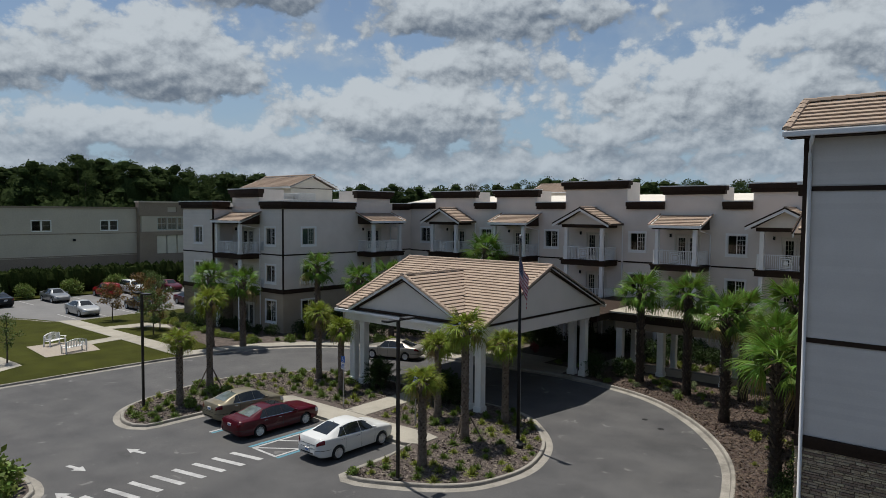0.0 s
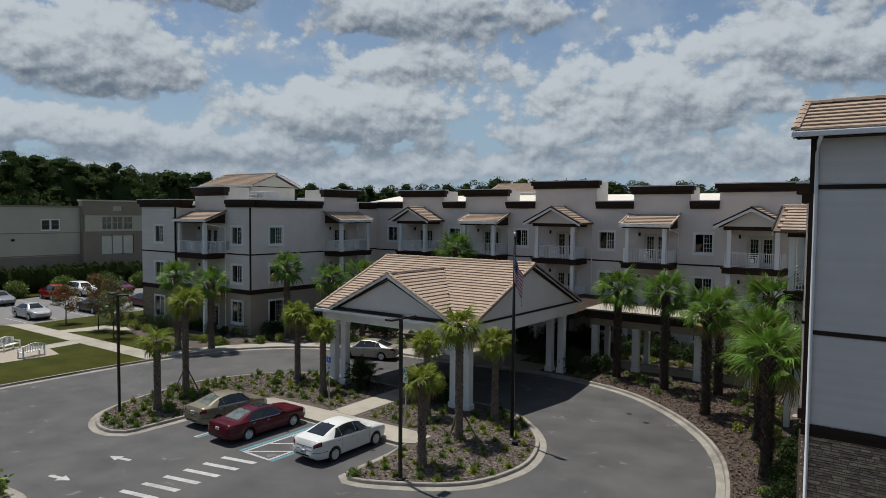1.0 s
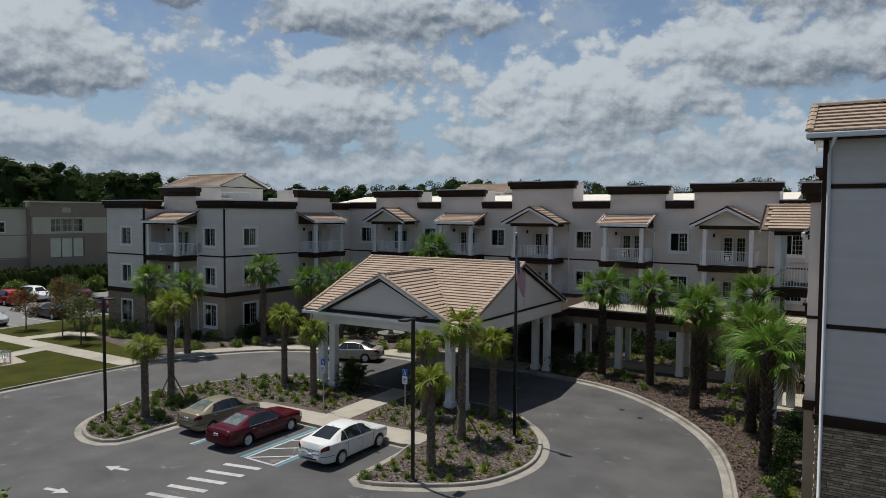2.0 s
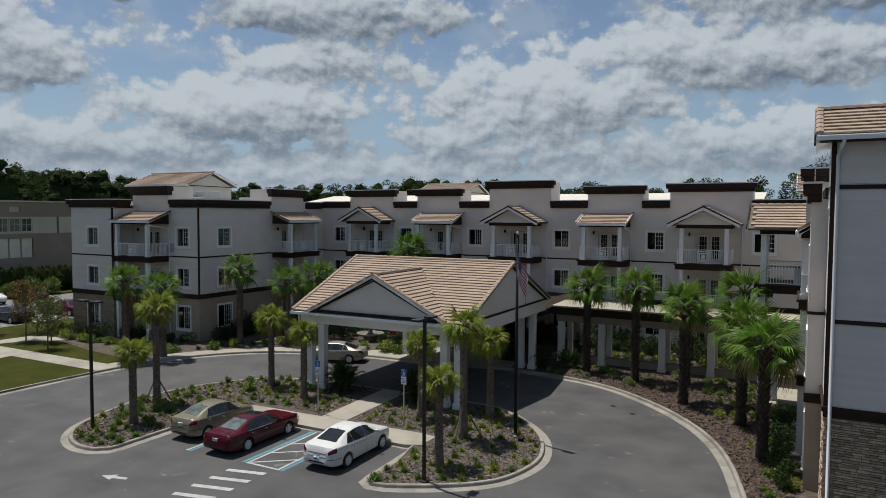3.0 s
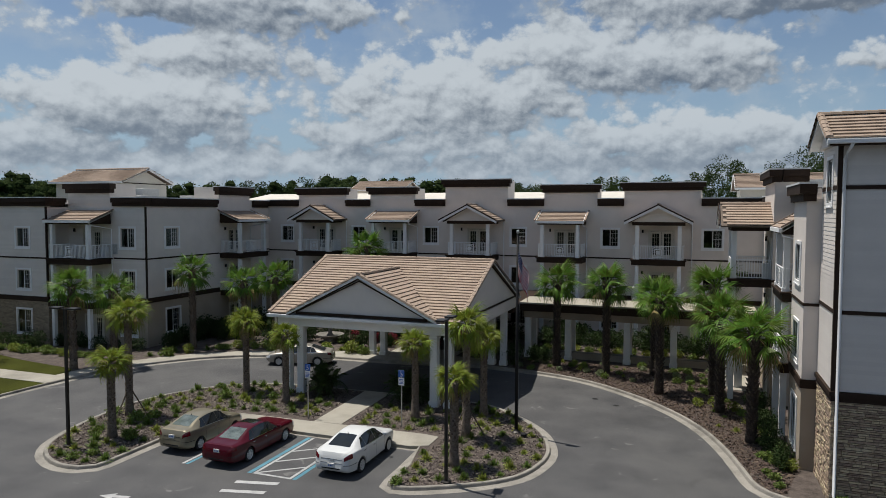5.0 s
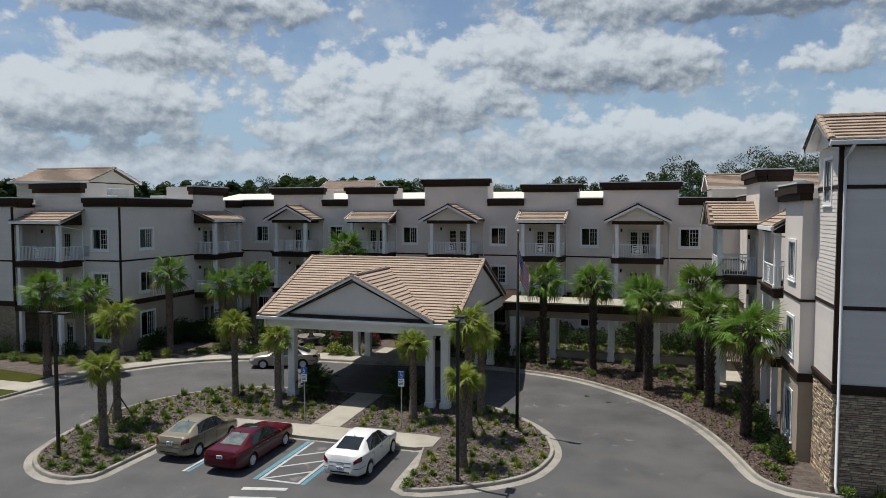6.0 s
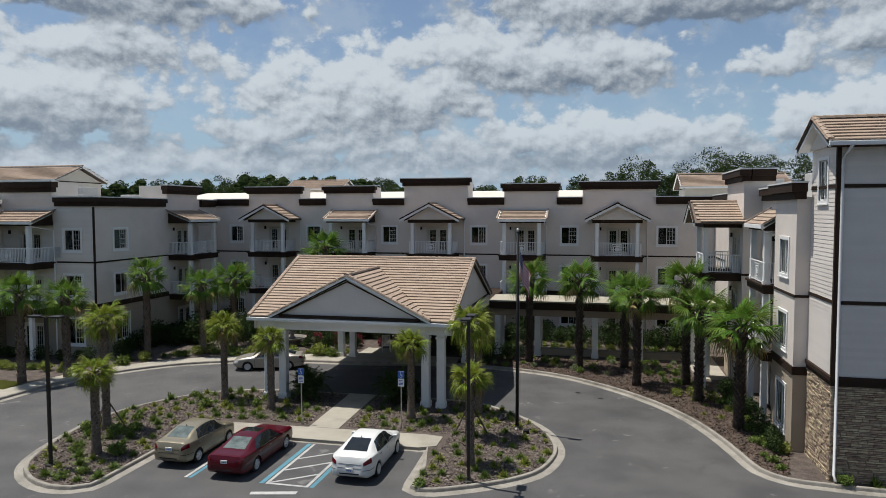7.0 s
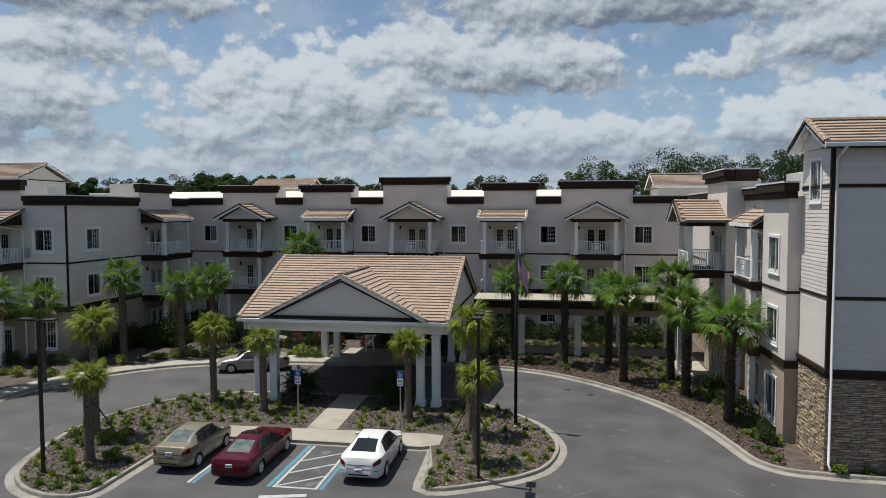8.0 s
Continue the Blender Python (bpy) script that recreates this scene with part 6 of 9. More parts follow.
# pilaster bays
for k, (y0, y1) in enumerate(((57.5, 71.0), (71.0, 84.5))):
    c = (y0 + y1) / 2 - 0.5
    o = [(c - 2.9, c + 2.9, 6.6, 9.0), (c - 0.9, c + 0.9, 10.0, 10.9)]
    bm = bmesh.new()
    wall_y(bm, FX + 1.2, y0, y1, 9.2, 11.7, o[1:], -0.5)
    part("wall", bm, M["far_brown"], fb, "taupe panel bay")
    bm = bmesh.new()
    box(bm, FX - 0.3, FX + 0.69, y0 + 0.004, y0 + 0.4, 0, 11.69)
    part("pilaster", bm, M["far_brown"], fb, "taupe pilaster")
    bm = bmesh.new()
    wall_y(bm, FX + 1.2, y0, y1, 0, 6.35, [(c - 3.0, c + 3.0, 2.2, 5.6)], -0.5)
    part("wall", bm, M["far_brown"], fb, "taupe panel bay")
    bm = bmesh.new()
    wall_y(bm, FX + 1.15, y0 + 0.4, y1, 6.35, 9.2, o[:1], -0.5)
    part("panel", bm, M["far_wall"], fb, "pale grey panel")
    bm = bmesh.new()
    box(bm, FX + 0.6, FX + 0.95, c - 0.9, c + 0.9, 10.0, 10.9)
    part("panel", bm, M["far_wall"], fb, "pale grey panel")
    for i in range(3):
        bm = bmesh.new()
        box(bm, FX + 0.6, FX + 1.0, c - 2.9 + 2 * i, c - 1.12 + 2 * i, 2.25, 5.55)
        part("panel", bm, M["cream"], fb, "pale grey panel")
    bm = bmesh.new()
    for i in range(3):
        for a, b, e, f in ((0, 1.8, 0, 0.12), (0, 1.8, 2.28, 2.4), (0, 0.1, 0, 2.4), (1.7, 1.8, 0, 2.4), (0.86, 0.94, 0, 2.4), (0, 1.8, 1.2, 1.28)):
            box(bm, FX + 0.95, FX + 1.08, c - 2.9 + 1.98 * i + a, c - 2.9 + 1.98 * i + b, 6.6 + e, 6.6 + f)
    w = part("window", bm, M["teal_metal"], fb, "pale-framed window strip")
    for i in range(3):
        bm = bmesh.new()
        box(bm, FX + 1.0, FX + 1.02, c - 2.8 + 1.98 * i, c - 1.2 + 1.98 * i, 6.72, 8.88)
        part("pane", bm, M["glass"], w)
        bm = bmesh.new()
        box(bm, FX + 0.9, FX + 0.94, c - 2.8 + 1.98 * i, c - 1.2 + 1.98 * i, 6.72, 7.4 + 0.5 * (i % 2))
        part("blind", bm, M["curtain"], w, "pale green roller blind")
    bm = bmesh.new()
    box(bm, FX - 0.45, FX + 1.45, y0 - 0.2, y1, 11.7, 11.95)
    part("parapet_cap", bm, M["far_wall"], fb, "pale parapet cap")
bm = bmesh.new()
box(bm, FX - 60, FX - 0.4, -60, 90, 9.8, 10.0)
box(bm, FX - 9, FX - 8.8, -60, 90, 0, 9.8)
part("roof", bm, M["far_wall"], fb)

# ---------------------------------------------------------------- plants
def leaf_cloud(rng, n, centre, radius, size, flat=0.8, droop=0.0, shell=0.5):
    """n small pointed leaves (two triangles each) in a ragged ball; returns vertices and faces."""
    c = np.asarray(centre)
    d = rng.normal(size=(n, 3))
    d /= np.linalg.norm(d, axis=1)[:, None]
    r = (shell + (1 - shell) * rng.random(n)) ** 0.7
    p = c + d * r[:, None] * np.asarray(radius)
    a = rng.normal(size=(n, 3)) * np.array((1, 1, flat)) + d * 0.6
    a[:, 2] -= droop
    a /= np.linalg.norm(a, axis=1)[:, None]
    b = np.cross(a, rng.normal(size=(n, 3)))
    b /= np.linalg.norm(b, axis=1)[:, None] + 1e-9
    s = size * (0.6 + 0.8 * rng.random(n))[:, None]
    V = np.stack((p, p + a * s * 0.5 + b * s * 0.28, p + a * s, p + a * s * 0.5 - b * s * 0.28), 1).reshape(-1, 3)
    F = np.arange(4 * n).reshape(-1, 4)
    return V, F


def core(centre, radius, rng, rings=5, sides=8):
    """The closed, lumpy inside of a dense crown, under its leaves."""
    V, F = [], []
    for i in range(rings + 1):
        th = math.pi * i / rings
        for k in range(sides):
            ph = math.tau * k / sides
            w = 0.8 + 0.35 * rng.random()
            V.append((centre[0] + radius[0] * w * math.sin(th) * math.cos(ph), centre[1] + radius[1] * w * math.sin(th) * math.sin(ph), centre[2] + radius[2] * w * math.cos(th)))
    for i in range(rings):
        for k in range(sides):
            a, b = i * sides + k, i * sides + (k + 1) % sides
            F.append((a, a + sides, b + sides, b))
    return np.array(V), np.array(F)


def gather(name, pieces, mat, smooth=False):
    V = np.concatenate([p[0] for p in pieces])
    off, F = 0, []
    for v, f in pieces:
        F += (np.asarray(f) + off).tolist()
        off += len(v)
    return from_arrays(name, V.tolist(), F, mat, smooth)


rng = np.random.default_rng(5)


def frond_mesh(seed, length, span, segments, mat, sag, stalk_share=0.5, arch=0.0):
    """One fan leaf: a stalk along +x, then a folded fan whose fingers part half way out and droop at their tips."""
    r = random.Random(seed)
    bm = bmesh.new()
    stalk = length * stalk_share
    pts = [Vector((stalk * t, 0, -sag * 0.3 * stalk * t * t)) for t in (0, 0.35, 0.7, 1)]
    for a, b in zip(pts, pts[1:]):
        w = 0.02
        v = [bm.verts.new(a + Vector((0, -w, 0))), bm.verts.new(b + Vector((0, -w * 0.8, 0))), bm.verts.new(b + Vector((0, w * 0.8, 0))), bm.verts.new(a + Vector((0, w, 0)))]
        bm.faces.new(v)
        v2 = [bm.verts.new(a + Vector((0, 0, -0.03))), bm.verts.new(b + Vector((0, 0, -0.025)))]
        bm.faces.new((v[0], v2[0], v2[1], v[1])), bm.faces.new((v[3], v[2], v2[1], v2[0]))
    R = length * (1.06 - stalk_share)
    for i in range(segments):
        u = (i + 0.5) / segments * 2 - 1
        ang = radians(span / 2) * u + r.uniform(-0.025, 0.025)
        # the leaf's rib runs on into the blade, so the middle fingers start further out
        hub = pts[-1] + Vector((R * 0.16 * (1 - abs(u)), 0, -sag * 0.05))
        L = R * (1 - 0.34 * abs(u) ** 1.6) * r.uniform(0.86, 1.08)
        d = Vector((math.cos(ang), math.sin(ang), 0))
        n = Vector((-d.y, d.x, 0))
        w = R * radians(span) / segments * 0.60
        drop = (sag * (0.5 + 0.6 * abs(u)) + arch) * r.uniform(0.7, 1.3)
        fold_down = 0.42 * abs(math.sin(ang))
        rows = []
        for t, ww in ((0.0, 0.12), (0.5, 1.0), (0.66, 0.62), (0.84, 0.34), (1.0, 0.04)):
            z = -drop * L * t ** 2.6 - fold_down * t * L
            c = hub + d * L * (t - 0.16 * drop * t ** 3) + Vector((0, 0, z))
            rows.append((bm.verts.new(c - n * w * ww * 0.5), bm.verts.new(c + Vector((0, 0, 0.3 * w * ww))), bm.verts.new(c + n * w * ww * 0.5)))
        for p, q in zip(rows, rows[1:]):
            bm.faces.new((p[0], p[1], q[1], q[0])), bm.faces.new((p[1], p[2], q[2], q[1]))
    me = bpy.data.meshes.new("frond")
    bm.to_mesh(me)
    bm.free()
    me.materials.append(mat)
    return me


FRONDS = {}
for k, (kind, mat, span, share, arch) in enumerate((("fan", "palm_leaf", 165, 0.46, 0.0), ("sabal", "sabal_leaf", 150, 0.42, 0.25), ("dry", "dry_leaf", 120, 0.46, 0.3), ("dry_sabal", "dry_leaf", 110, 0.42, 0.4))):
    FRONDS[kind] = [frond_mesh(i + 10 * k, 1.0, span + 14 * i, 21, M[mat], sag, share, arch) for i, sag in enumerate((0.25, 0.5, 0.85))]


def palm(x, y, crown, radius, kind="fan", trunk_r=0.15, lean=(0, 0), n=38, seed=0, boots=True, skirt=0.3, braced=False, label=""):
    """A fan palm: trunk with old leaf bases, and a round head of fan leaves."""
    r = random.Random(seed * 7 + 3)
    dark = boots and x > -30
    t = root("palm_tree", (x, y, 0.08), label=label or "fan palm with a shaggy trunk in a mulch bed", category="palm tree", group="palm trees")
    top = Vector((lean[0], lean[1], crown - 0.08))
    bm = bmesh.new()
    pts, rad = [], []
    for k in range(15):
        u = k / 14
        pts.append(Vector((top.x * u * u, top.y * u * u, top.z * u)))
        rad.append(trunk_r * (1.5 - 1.5 * u if u < 0.25 else 1.14 - 0.06 * u) * (1 + 0.05 * math.sin(k * 2.4)))
    tube(bm, pts, rad, 10)
    part("trunk", bm, M["dark_trunk" if dark else "trunk"], t, smooth=True)
    bm = bmesh.new()
    rows = int(crown / 0.13)
    for j in range(rows):
        u = (j + 1) / rows
        c = Vector((top.x * u * u, top.y * u * u, top.z * u))
        for k in range(6):
            a = k * math.tau / 6 + j * 0.52 + r.uniform(-0.15, 0.15)
            out = Vector((math.cos(a), math.sin(a), 0))
            side = Vector((-out.y, out.x, 0))
            rr = trunk_r * 1.02
            h = r.uniform(0.10, 0.2) * (1.3 if boots else 0.7)
            stick = (0.06 if boots else 0.02) + r.uniform(0, 0.09) * (1 if boots else 0.4) + (0.05 if u > 0.8 else 0)
            q = [c + out * rr - side * 0.05, c + out * rr + side * 0.05, c + out * (rr + stick) + side * 0.028 + Vector((0, 0, h)), c + out * (rr + stick) - side * 0.028 + Vector((0, 0, h))]
            v = [bm.verts.new(p) for p in q]
            w = [bm.verts.new(c + out * rr * 0.9 + Vector((0, 0, h * 0.7)))]
            bm.faces.new(v), bm.faces.new((v[2], v[1], w[0])), bm.faces.new((v[0], v[3], w[0])), bm.faces.new((v[3], v[2], w[0]))
    tagged(part("leaf_base", bm, M["dark_boot" if dark else "boot"], t), kind="stuff")
    low = -30 if kind == "fan" else -26
    for i in range(n):
        u = (i + 0.5) / n
        el = 84 + (low - 84) * u ** 0.85 + r.uniform(-8, 8)
        a = i * 137.5 + r.uniform(-16, 16)
        s = radius * 0.95 * r.uniform(0.84, 1.1) * (0.8 if u < 0.12 else 1.0)
        pick = 0 if el > 40 else (1 if el > 0 else 2)
        m = Matrix.Translation(top + Vector((0, 0, 0.05))) @ Euler((0, 0, radians(a))).to_matrix().to_4x4() @ Euler((radians(r.uniform(-28, 28)), radians(-el), 0)).to_matrix().to_4x4() @ Matrix.Scale(s, 4)
        dry = u > 1 - skirt * 0.35 and r.random() < 0.6
        leaf = ("dry_sabal" if kind == "sabal" else "dry") if dry else kind
        place("frond", FRONDS[leaf][pick], t, m)
    if braced:
        for k in range(3):
            a = k * math.tau / 3 + 0.5
            bm = bmesh.new()
            tube(bm, [(0.85 * math.cos(a), 0.85 * math.sin(a), 0.03), (0.16 * math.cos(a), 0.16 * math.sin(a), 1.25)], 0.035, 5)
            part("brace", bm, M["bark"], t, "timber tree brace")
    return t


SABAL = "cabbage palm with a bushy round head in the island bed"
for i, (x, y, cz, rr, ex) in enumerate([
        (-33.95, 17.35, 3.45, 1.28, {}), (-35.65, 20.05, 5.1, 1.55, dict(braced=True)), (-33.1, 25.8, 4.0, 1.5, {}), (-29.95, 24.85, 3.65, 1.3, {}),
        (-22.6, 24.75, 3.7, 1.35, {}), (-19.4, 22.93, 5.05, 1.62, dict(braced=True)), (-19.6, 26.25, 3.9, 1.4, {}), (-18.75, 19.45, 3.45, 1.3, {})]):
    palm(x, y, cz, rr * 0.71, "sabal", 0.15, n=26, seed=i, boots=False, skirt=0.6, label=SABAL, **ex)
WASH = "tall fan palm with a shaggy dark trunk by the covered walkway"
for i, (x, y, cz, rr) in enumerate([(-18.3, 38.25, 5.5, 1.95), (-15.05, 37.2, 5.65, 2.0), (-12.25, 37.9, 5.0, 1.8), (-11.75, 33.5, 5.2, 1.9), (-9.0, 34.4, 6.0, 2.2), (-8.75, 31.0, 4.85, 2.1), (-7.6, 26.6, 4.75, 2.15)]):
    palm(x, y, cz, rr * 0.83, "fan", 0.18, n=22, seed=20 + i, boots=True, skirt=0.25, label=WASH)
BACK = "fan palm against the stucco wall of the siding-clad wing"
for i, (x, y, cz, rr) in enumerate([(-44.1, 34.5, 5.75, 1.9), (-40.9, 36.2, 4.9, 1.9), (-40.0, 38.8, 5.1, 1.9), (-45.0, 28.2, 4.95, 1.75), (-46.7, 26.6, 5.3, 1.9), (-35.6, 45.6, 7.1, 2.25), (-34.2, 43.2, 5.2, 1.7)]):
    palm(x, y, cz, rr * 0.86, "fan", 0.17, n=22, seed=40 + i, boots=True, skirt=0.2, label=BACK)


def tuft_mesh(seed, blades, length, mat):
    r = random.Random(seed)
    bm = bmesh.new()
    for i in range(blades):
        a = r.uniform(0, math.tau)
        el = radians(r.uniform(14, 82))
        L = length * r.uniform(0.7, 1.15)
        o = Vector((r.gauss(0, 0.05), r.gauss(0, 0.05), 0))
        d = Vector((math.cos(a), math.sin(a), 0))
        n = Vector((-d.y, d.x, 0)) * length * 0.042
        rows = []
        for t, w in ((0, 0.7), (0.4, 1.0), (0.75, 0.7), (1, 0.06)):
            h = L * (math.sin(el) * t - 0.42 * t * t * math.cos(el) * 1.5)
            c = o + d * (L * math.cos(el) * t * 1.1) + Vector((0, 0, max(0.01, h)))
            rows.append((bm.verts.new(c - n * w), bm.verts.new(c + n * w)))
        for p, q in zip(rows, rows[1:]):
            bm.faces.new((p[0], p[1], q[1], q[0]))
    me = bpy.data.meshes.new("tuft")
    bm.to_mesh(me)
    bm.free()
    me.materials.append(mat)
    return me


def bush_mesh(seed, radius, height, leaves, size, mat):
    g = np.random.default_rng(seed)
    pieces = []
    for k in range(7):
        a, d = g.random() * math.tau, g.random() * radius * 0.55
        c = (d * math.cos(a), d * math.sin(a), height * (0.35 + 0.3 * g.random()))
        pieces.append(leaf_cloud(g, leaves // 7, c, (radius * 0.55, radius * 0.55, height * 0.42), size))
    me = gather("leaves", pieces, mat)
    return me


TUFTS = [tuft_mesh(i, 130, 0.38 + 0.035 * i, M["lily_dark" if i % 2 else "lily"]) for i in range(4)]
BUSHES = [bush_mesh(30 + i, 0.38 + 0.04 * i, 0.46, 480, 0.12, M["shrub"]) for i in range(4)]
DARKS = [bush_mesh(50 + i, 0.62 + 0.1 * i, 1.2 + 0.2 * i, 800, 0.13, M["dark_leaf"]) for i in range(4)]
VARIEGATED = [bush_mesh(65 + i, 0.42, 0.5, 420, 0.11, M["variegated"]) for i in range(2)]
PALES = [bush_mesh(70 + i, 0.5, 0.55, 420, 0.11, M["lily"]) for i in range(2)]
REDS = [bush_mesh(80 + i, 0.5, 0.9, 420, 0.14, M["red_leaf"]) for i in range(2)]


def plant(kind, x, y, s=1.0, r=None, z=0.1):
    name, me, label, group = kind
    r = r or random.Random(int(x * 91 + y * 57))
    ob = place(name, r.choice(me), None, pose(x, y, z, 0, 0, r.uniform(0, 360)) @ Matrix.Diagonal((s, s, s * r.uniform(0.85, 1.15), 1)))
    return tagged(ob, label, name.replace("_", " "), group)


def feather_mesh(seed, length, bend):
    """One arching feather leaf along +x with thin leaflets on both sides."""
    r = random.Random(seed + 300)
    bm = bmesh.new()
    prev = None
    for k in range(19):
        t = k / 18
        c = Vector((length * (t - 0.18 * bend * t ** 3), 0, length * (0.12 * t - 0.5 * bend * t ** 2.2)))
        w = 0.012 * (1.2 - t)
        row = [bm.verts.new(c + Vector((0, -w, 0))), bm.verts.new(c + Vector((0, w, 0)))]
        if prev:
            bm.faces.new((prev[0], prev[1], row[1], row[0]))
        prev = row
        if k < 2:
            continue
        L = length * 0.34 * math.sin(math.pi * min(1, 0.2 + 0.72 * t)) * r.uniform(0.85, 1.1)
        for side in (-1, 1):
            d = Vector((0.55, side * 0.8, r.uniform(-0.25, 0.15)))
            e = Vector((0.012, 0, 0))
            mid = c + d * L * 0.5
            tip = c + d * L + Vector((0, 0, -0.25 * L))
            bm.faces.new([bm.verts.new(p) for p in (c - e, mid - e * 1.2, tip, mid + e * 1.2, c + e)])
    me = bpy.data.meshes.new("frond")
    bm.to_mesh(me)
    bm.free()
    me.materials.append(M["feather"])
    return me


def date_palm(x, y, size, seed):
    r = random.Random(seed + 70)
    t = root("date_palm", (x, y, 0.1), label="dark clumping date palm with arching feather leaves beside the canopy columns", category="palm tree", group="clumping date palms")
    for j, (dx, dy, h) in enumerate(((0, 0, 1.0), (0.45, 0.15, 0.75), (-0.4, 0.2, 0.8), (0.05, -0.4, 0.6))):
        bm = bmesh.new()
        tube(bm, [(dx * 0.4, dy * 0.4, 0), (dx * 0.8, dy * 0.8, h * 0.5 * size), (dx, dy, h * size)], [0.09, 0.075, 0.08], 8)
        part("trunk", bm, M["dark_trunk"], t, smooth=True)
        for i in range(24):
            u = (i + 0.5) / 24
            el = 82 - 105 * u + r.uniform(-8, 8)
            m = Matrix.Translation((dx, dy, h * size)) @ Euler((0, 0, radians(i * 137.5 + r.uniform(-15, 15)))).to_matrix().to_4x4() @ Euler((radians(r.uniform(-20, 20)), radians(-el), 0)).to_matrix().to_4x4() @ Matrix.Scale(size * r.uniform(0.85, 1.15), 4)
            place("frond", FEATHERS[0 if el > 45 else (1 if el > 5 else 2)], t, m)


LILY = ("lily_clump", TUFTS, "strappy green lily clump in bark mulch", "lily clumps in the beds")
SHRUB = ("shrub", BUSHES, "low rounded green shrub in bark mulch", "low shrubs in the beds")
DARK = ("large_shrub", DARKS, "dense dark green shrub against the building", "large shrubs")
PALE = ("shrub", PALES, "yellow-green low shrub in bark mulch", "low shrubs in the beds")
PATCHY = ("shrub", VARIEGATED, "low shrub with pale variegated leaves in bark mulch", "low shrubs in the beds")
RED = ("flowering_shrub", REDS, "shrub with deep red foliage behind the canopy", "flowering shrubs")


def inside_poly(x, y, poly):
    c = False
    n = len(poly)
    for i in range(n):
        (x0, y0), (x1, y1) = poly[i], poly[(i + 1) % n]
        if (y0 > y) != (y1 > y) and x < (x1 - x0) * (y - y0) / (y1 - y0) + x0:
            c = not c
    return c


BED = inset(ISLAND, 0.55)
NOTCH = [(-31.9, 13), (-20.6, 13), (-20.2, 22.9), (-31.4, 22.9)]
TRUNKS = [(-33.95, 17.35), (-35.65, 20.05), (-33.1, 25.8), (-29.95, 24.85), (-22.6, 24.75), (-19.4, 22.93), (-19.6, 26.25), (-18.75, 19.45), (-34.73, 15.8), (-18.48, 17.8), (-17.46, 24.25)]
r = random.Random(11)
taken = []
tries = 0
while len(taken) < 200 and tries < 9000:
    tries += 1
    x, y = r.uniform(-37.6, -15.2), r.uniform(13.8, 28.4)
    if not inside_poly(x, y, BED) or (inside_poly(x, y, NOTCH) and x < -20.8) or (-27.5 < x < -25.0 and y > 22) or (-31.5 < x < -20 and 20.5 < y < 22.75):
        continue
    if -31.8 < x < -20.8 and y > 26.2:
        continue
    if any((x - a) ** 2 + (y - b) ** 2 < 0.66 ** 2 for a, b in taken) or any((x - a) ** 2 + (y - b) ** 2 < 0.3 ** 2 for a, b in TRUNKS):
        continue
    taken.append((x, y))
    west = x < -28
    plant(SHRUB if (r.random() < (0.12 if west else 0.05)) else LILY, x, y, r.uniform(0.6, 0.95) if not west else r.uniform(0.68, 1.05), r)
# large shrubs at the canopy's columns and inside the bed
FEATHERS = [feather_mesh(i, 0.95, bend) for i, bend in enumerate((0.5, 0.8, 1.1))]
for i, (x, y, s) in enumerate(((-28.75, 26.7, 1.0), (-24.0, 26.9, 1.0))):
    date_palm(x, y, s, i)
for x, y, s in ((-29.4, 27.3, 0.7), (-23.2, 27.2, 0.75), (-20.9, 37.6, 1.0), (-19.9, 38.6, 0.9), (-19.2, 38.9, 0.9)):
    plant(DARK, x, y, s, r)
# bed along the right-hand kerb
RIGHT_KERB = [(-21, 36.4), (-19.45, 36.05), (-16.2, 34.95), (-13.3, 32.7), (-11.1, 30.1), (-9.7, 27.6), (-8.85, 25.1), (-8.4, 23.2), (-7.95, 21.4)]
RBED = RIGHT_KERB + [(-6.9, 20.9), (-6.2, 23.5), (-6.7, 27.0), (-8.3, 33.5), (-8.6, 39.7), (-21, 39.7)]
taken = []
tries = 0
while len(taken) < 185 and tries < 9000:
    tries += 1
    x, y = r.uniform(-21, -6), r.uniform(20.6, 39.6)
    if not inside_poly(x, y, RBED) or min(math.hypot(x - a, y - b) for a, b in RIGHT_KERB) < 0.5:
        continue
    if min(abs((x - a) * (d - b) - (y - b) * (c - a)) / math.hypot(c - a, d - b) for (a, b), (c, d) in zip(RIGHT_KERB, RIGHT_KERB[1:])) < 0.55:
        continue
    if any((x - a) ** 2 + (y - b) ** 2 < 0.66 ** 2 for a, b in taken):
        continue
    taken.append((x, y))
    plant(r.choice((SHRUB, SHRUB, PATCHY, LILY) if y > 33 else (SHRUB, SHRUB, PALE, LILY)), x, y, r.uniform(0.5, 0.88), r)
for k in range(16):
    plant(r.choice((SHRUB, PALE, LILY)), r.uniform(-5.6, 4), 20.45 + r.uniform(0, 0.2), r.uniform(0.6, 0.9), r)
for x, y, s in ((-6.9, 28.8, 0.8), (-7.0, 30.6, 0.8), (-6.9, 26.3, 0.7), (-7.2, 32.6, 0.7)):
    plant(DARK, x, y, s, r)
for k in range(22):
    plant(r.choice((SHRUB, DARK, PALE)), r.uniform(-7.4, -6.6), 22.4 + k * 0.5, r.uniform(0.45, 0.75), r)
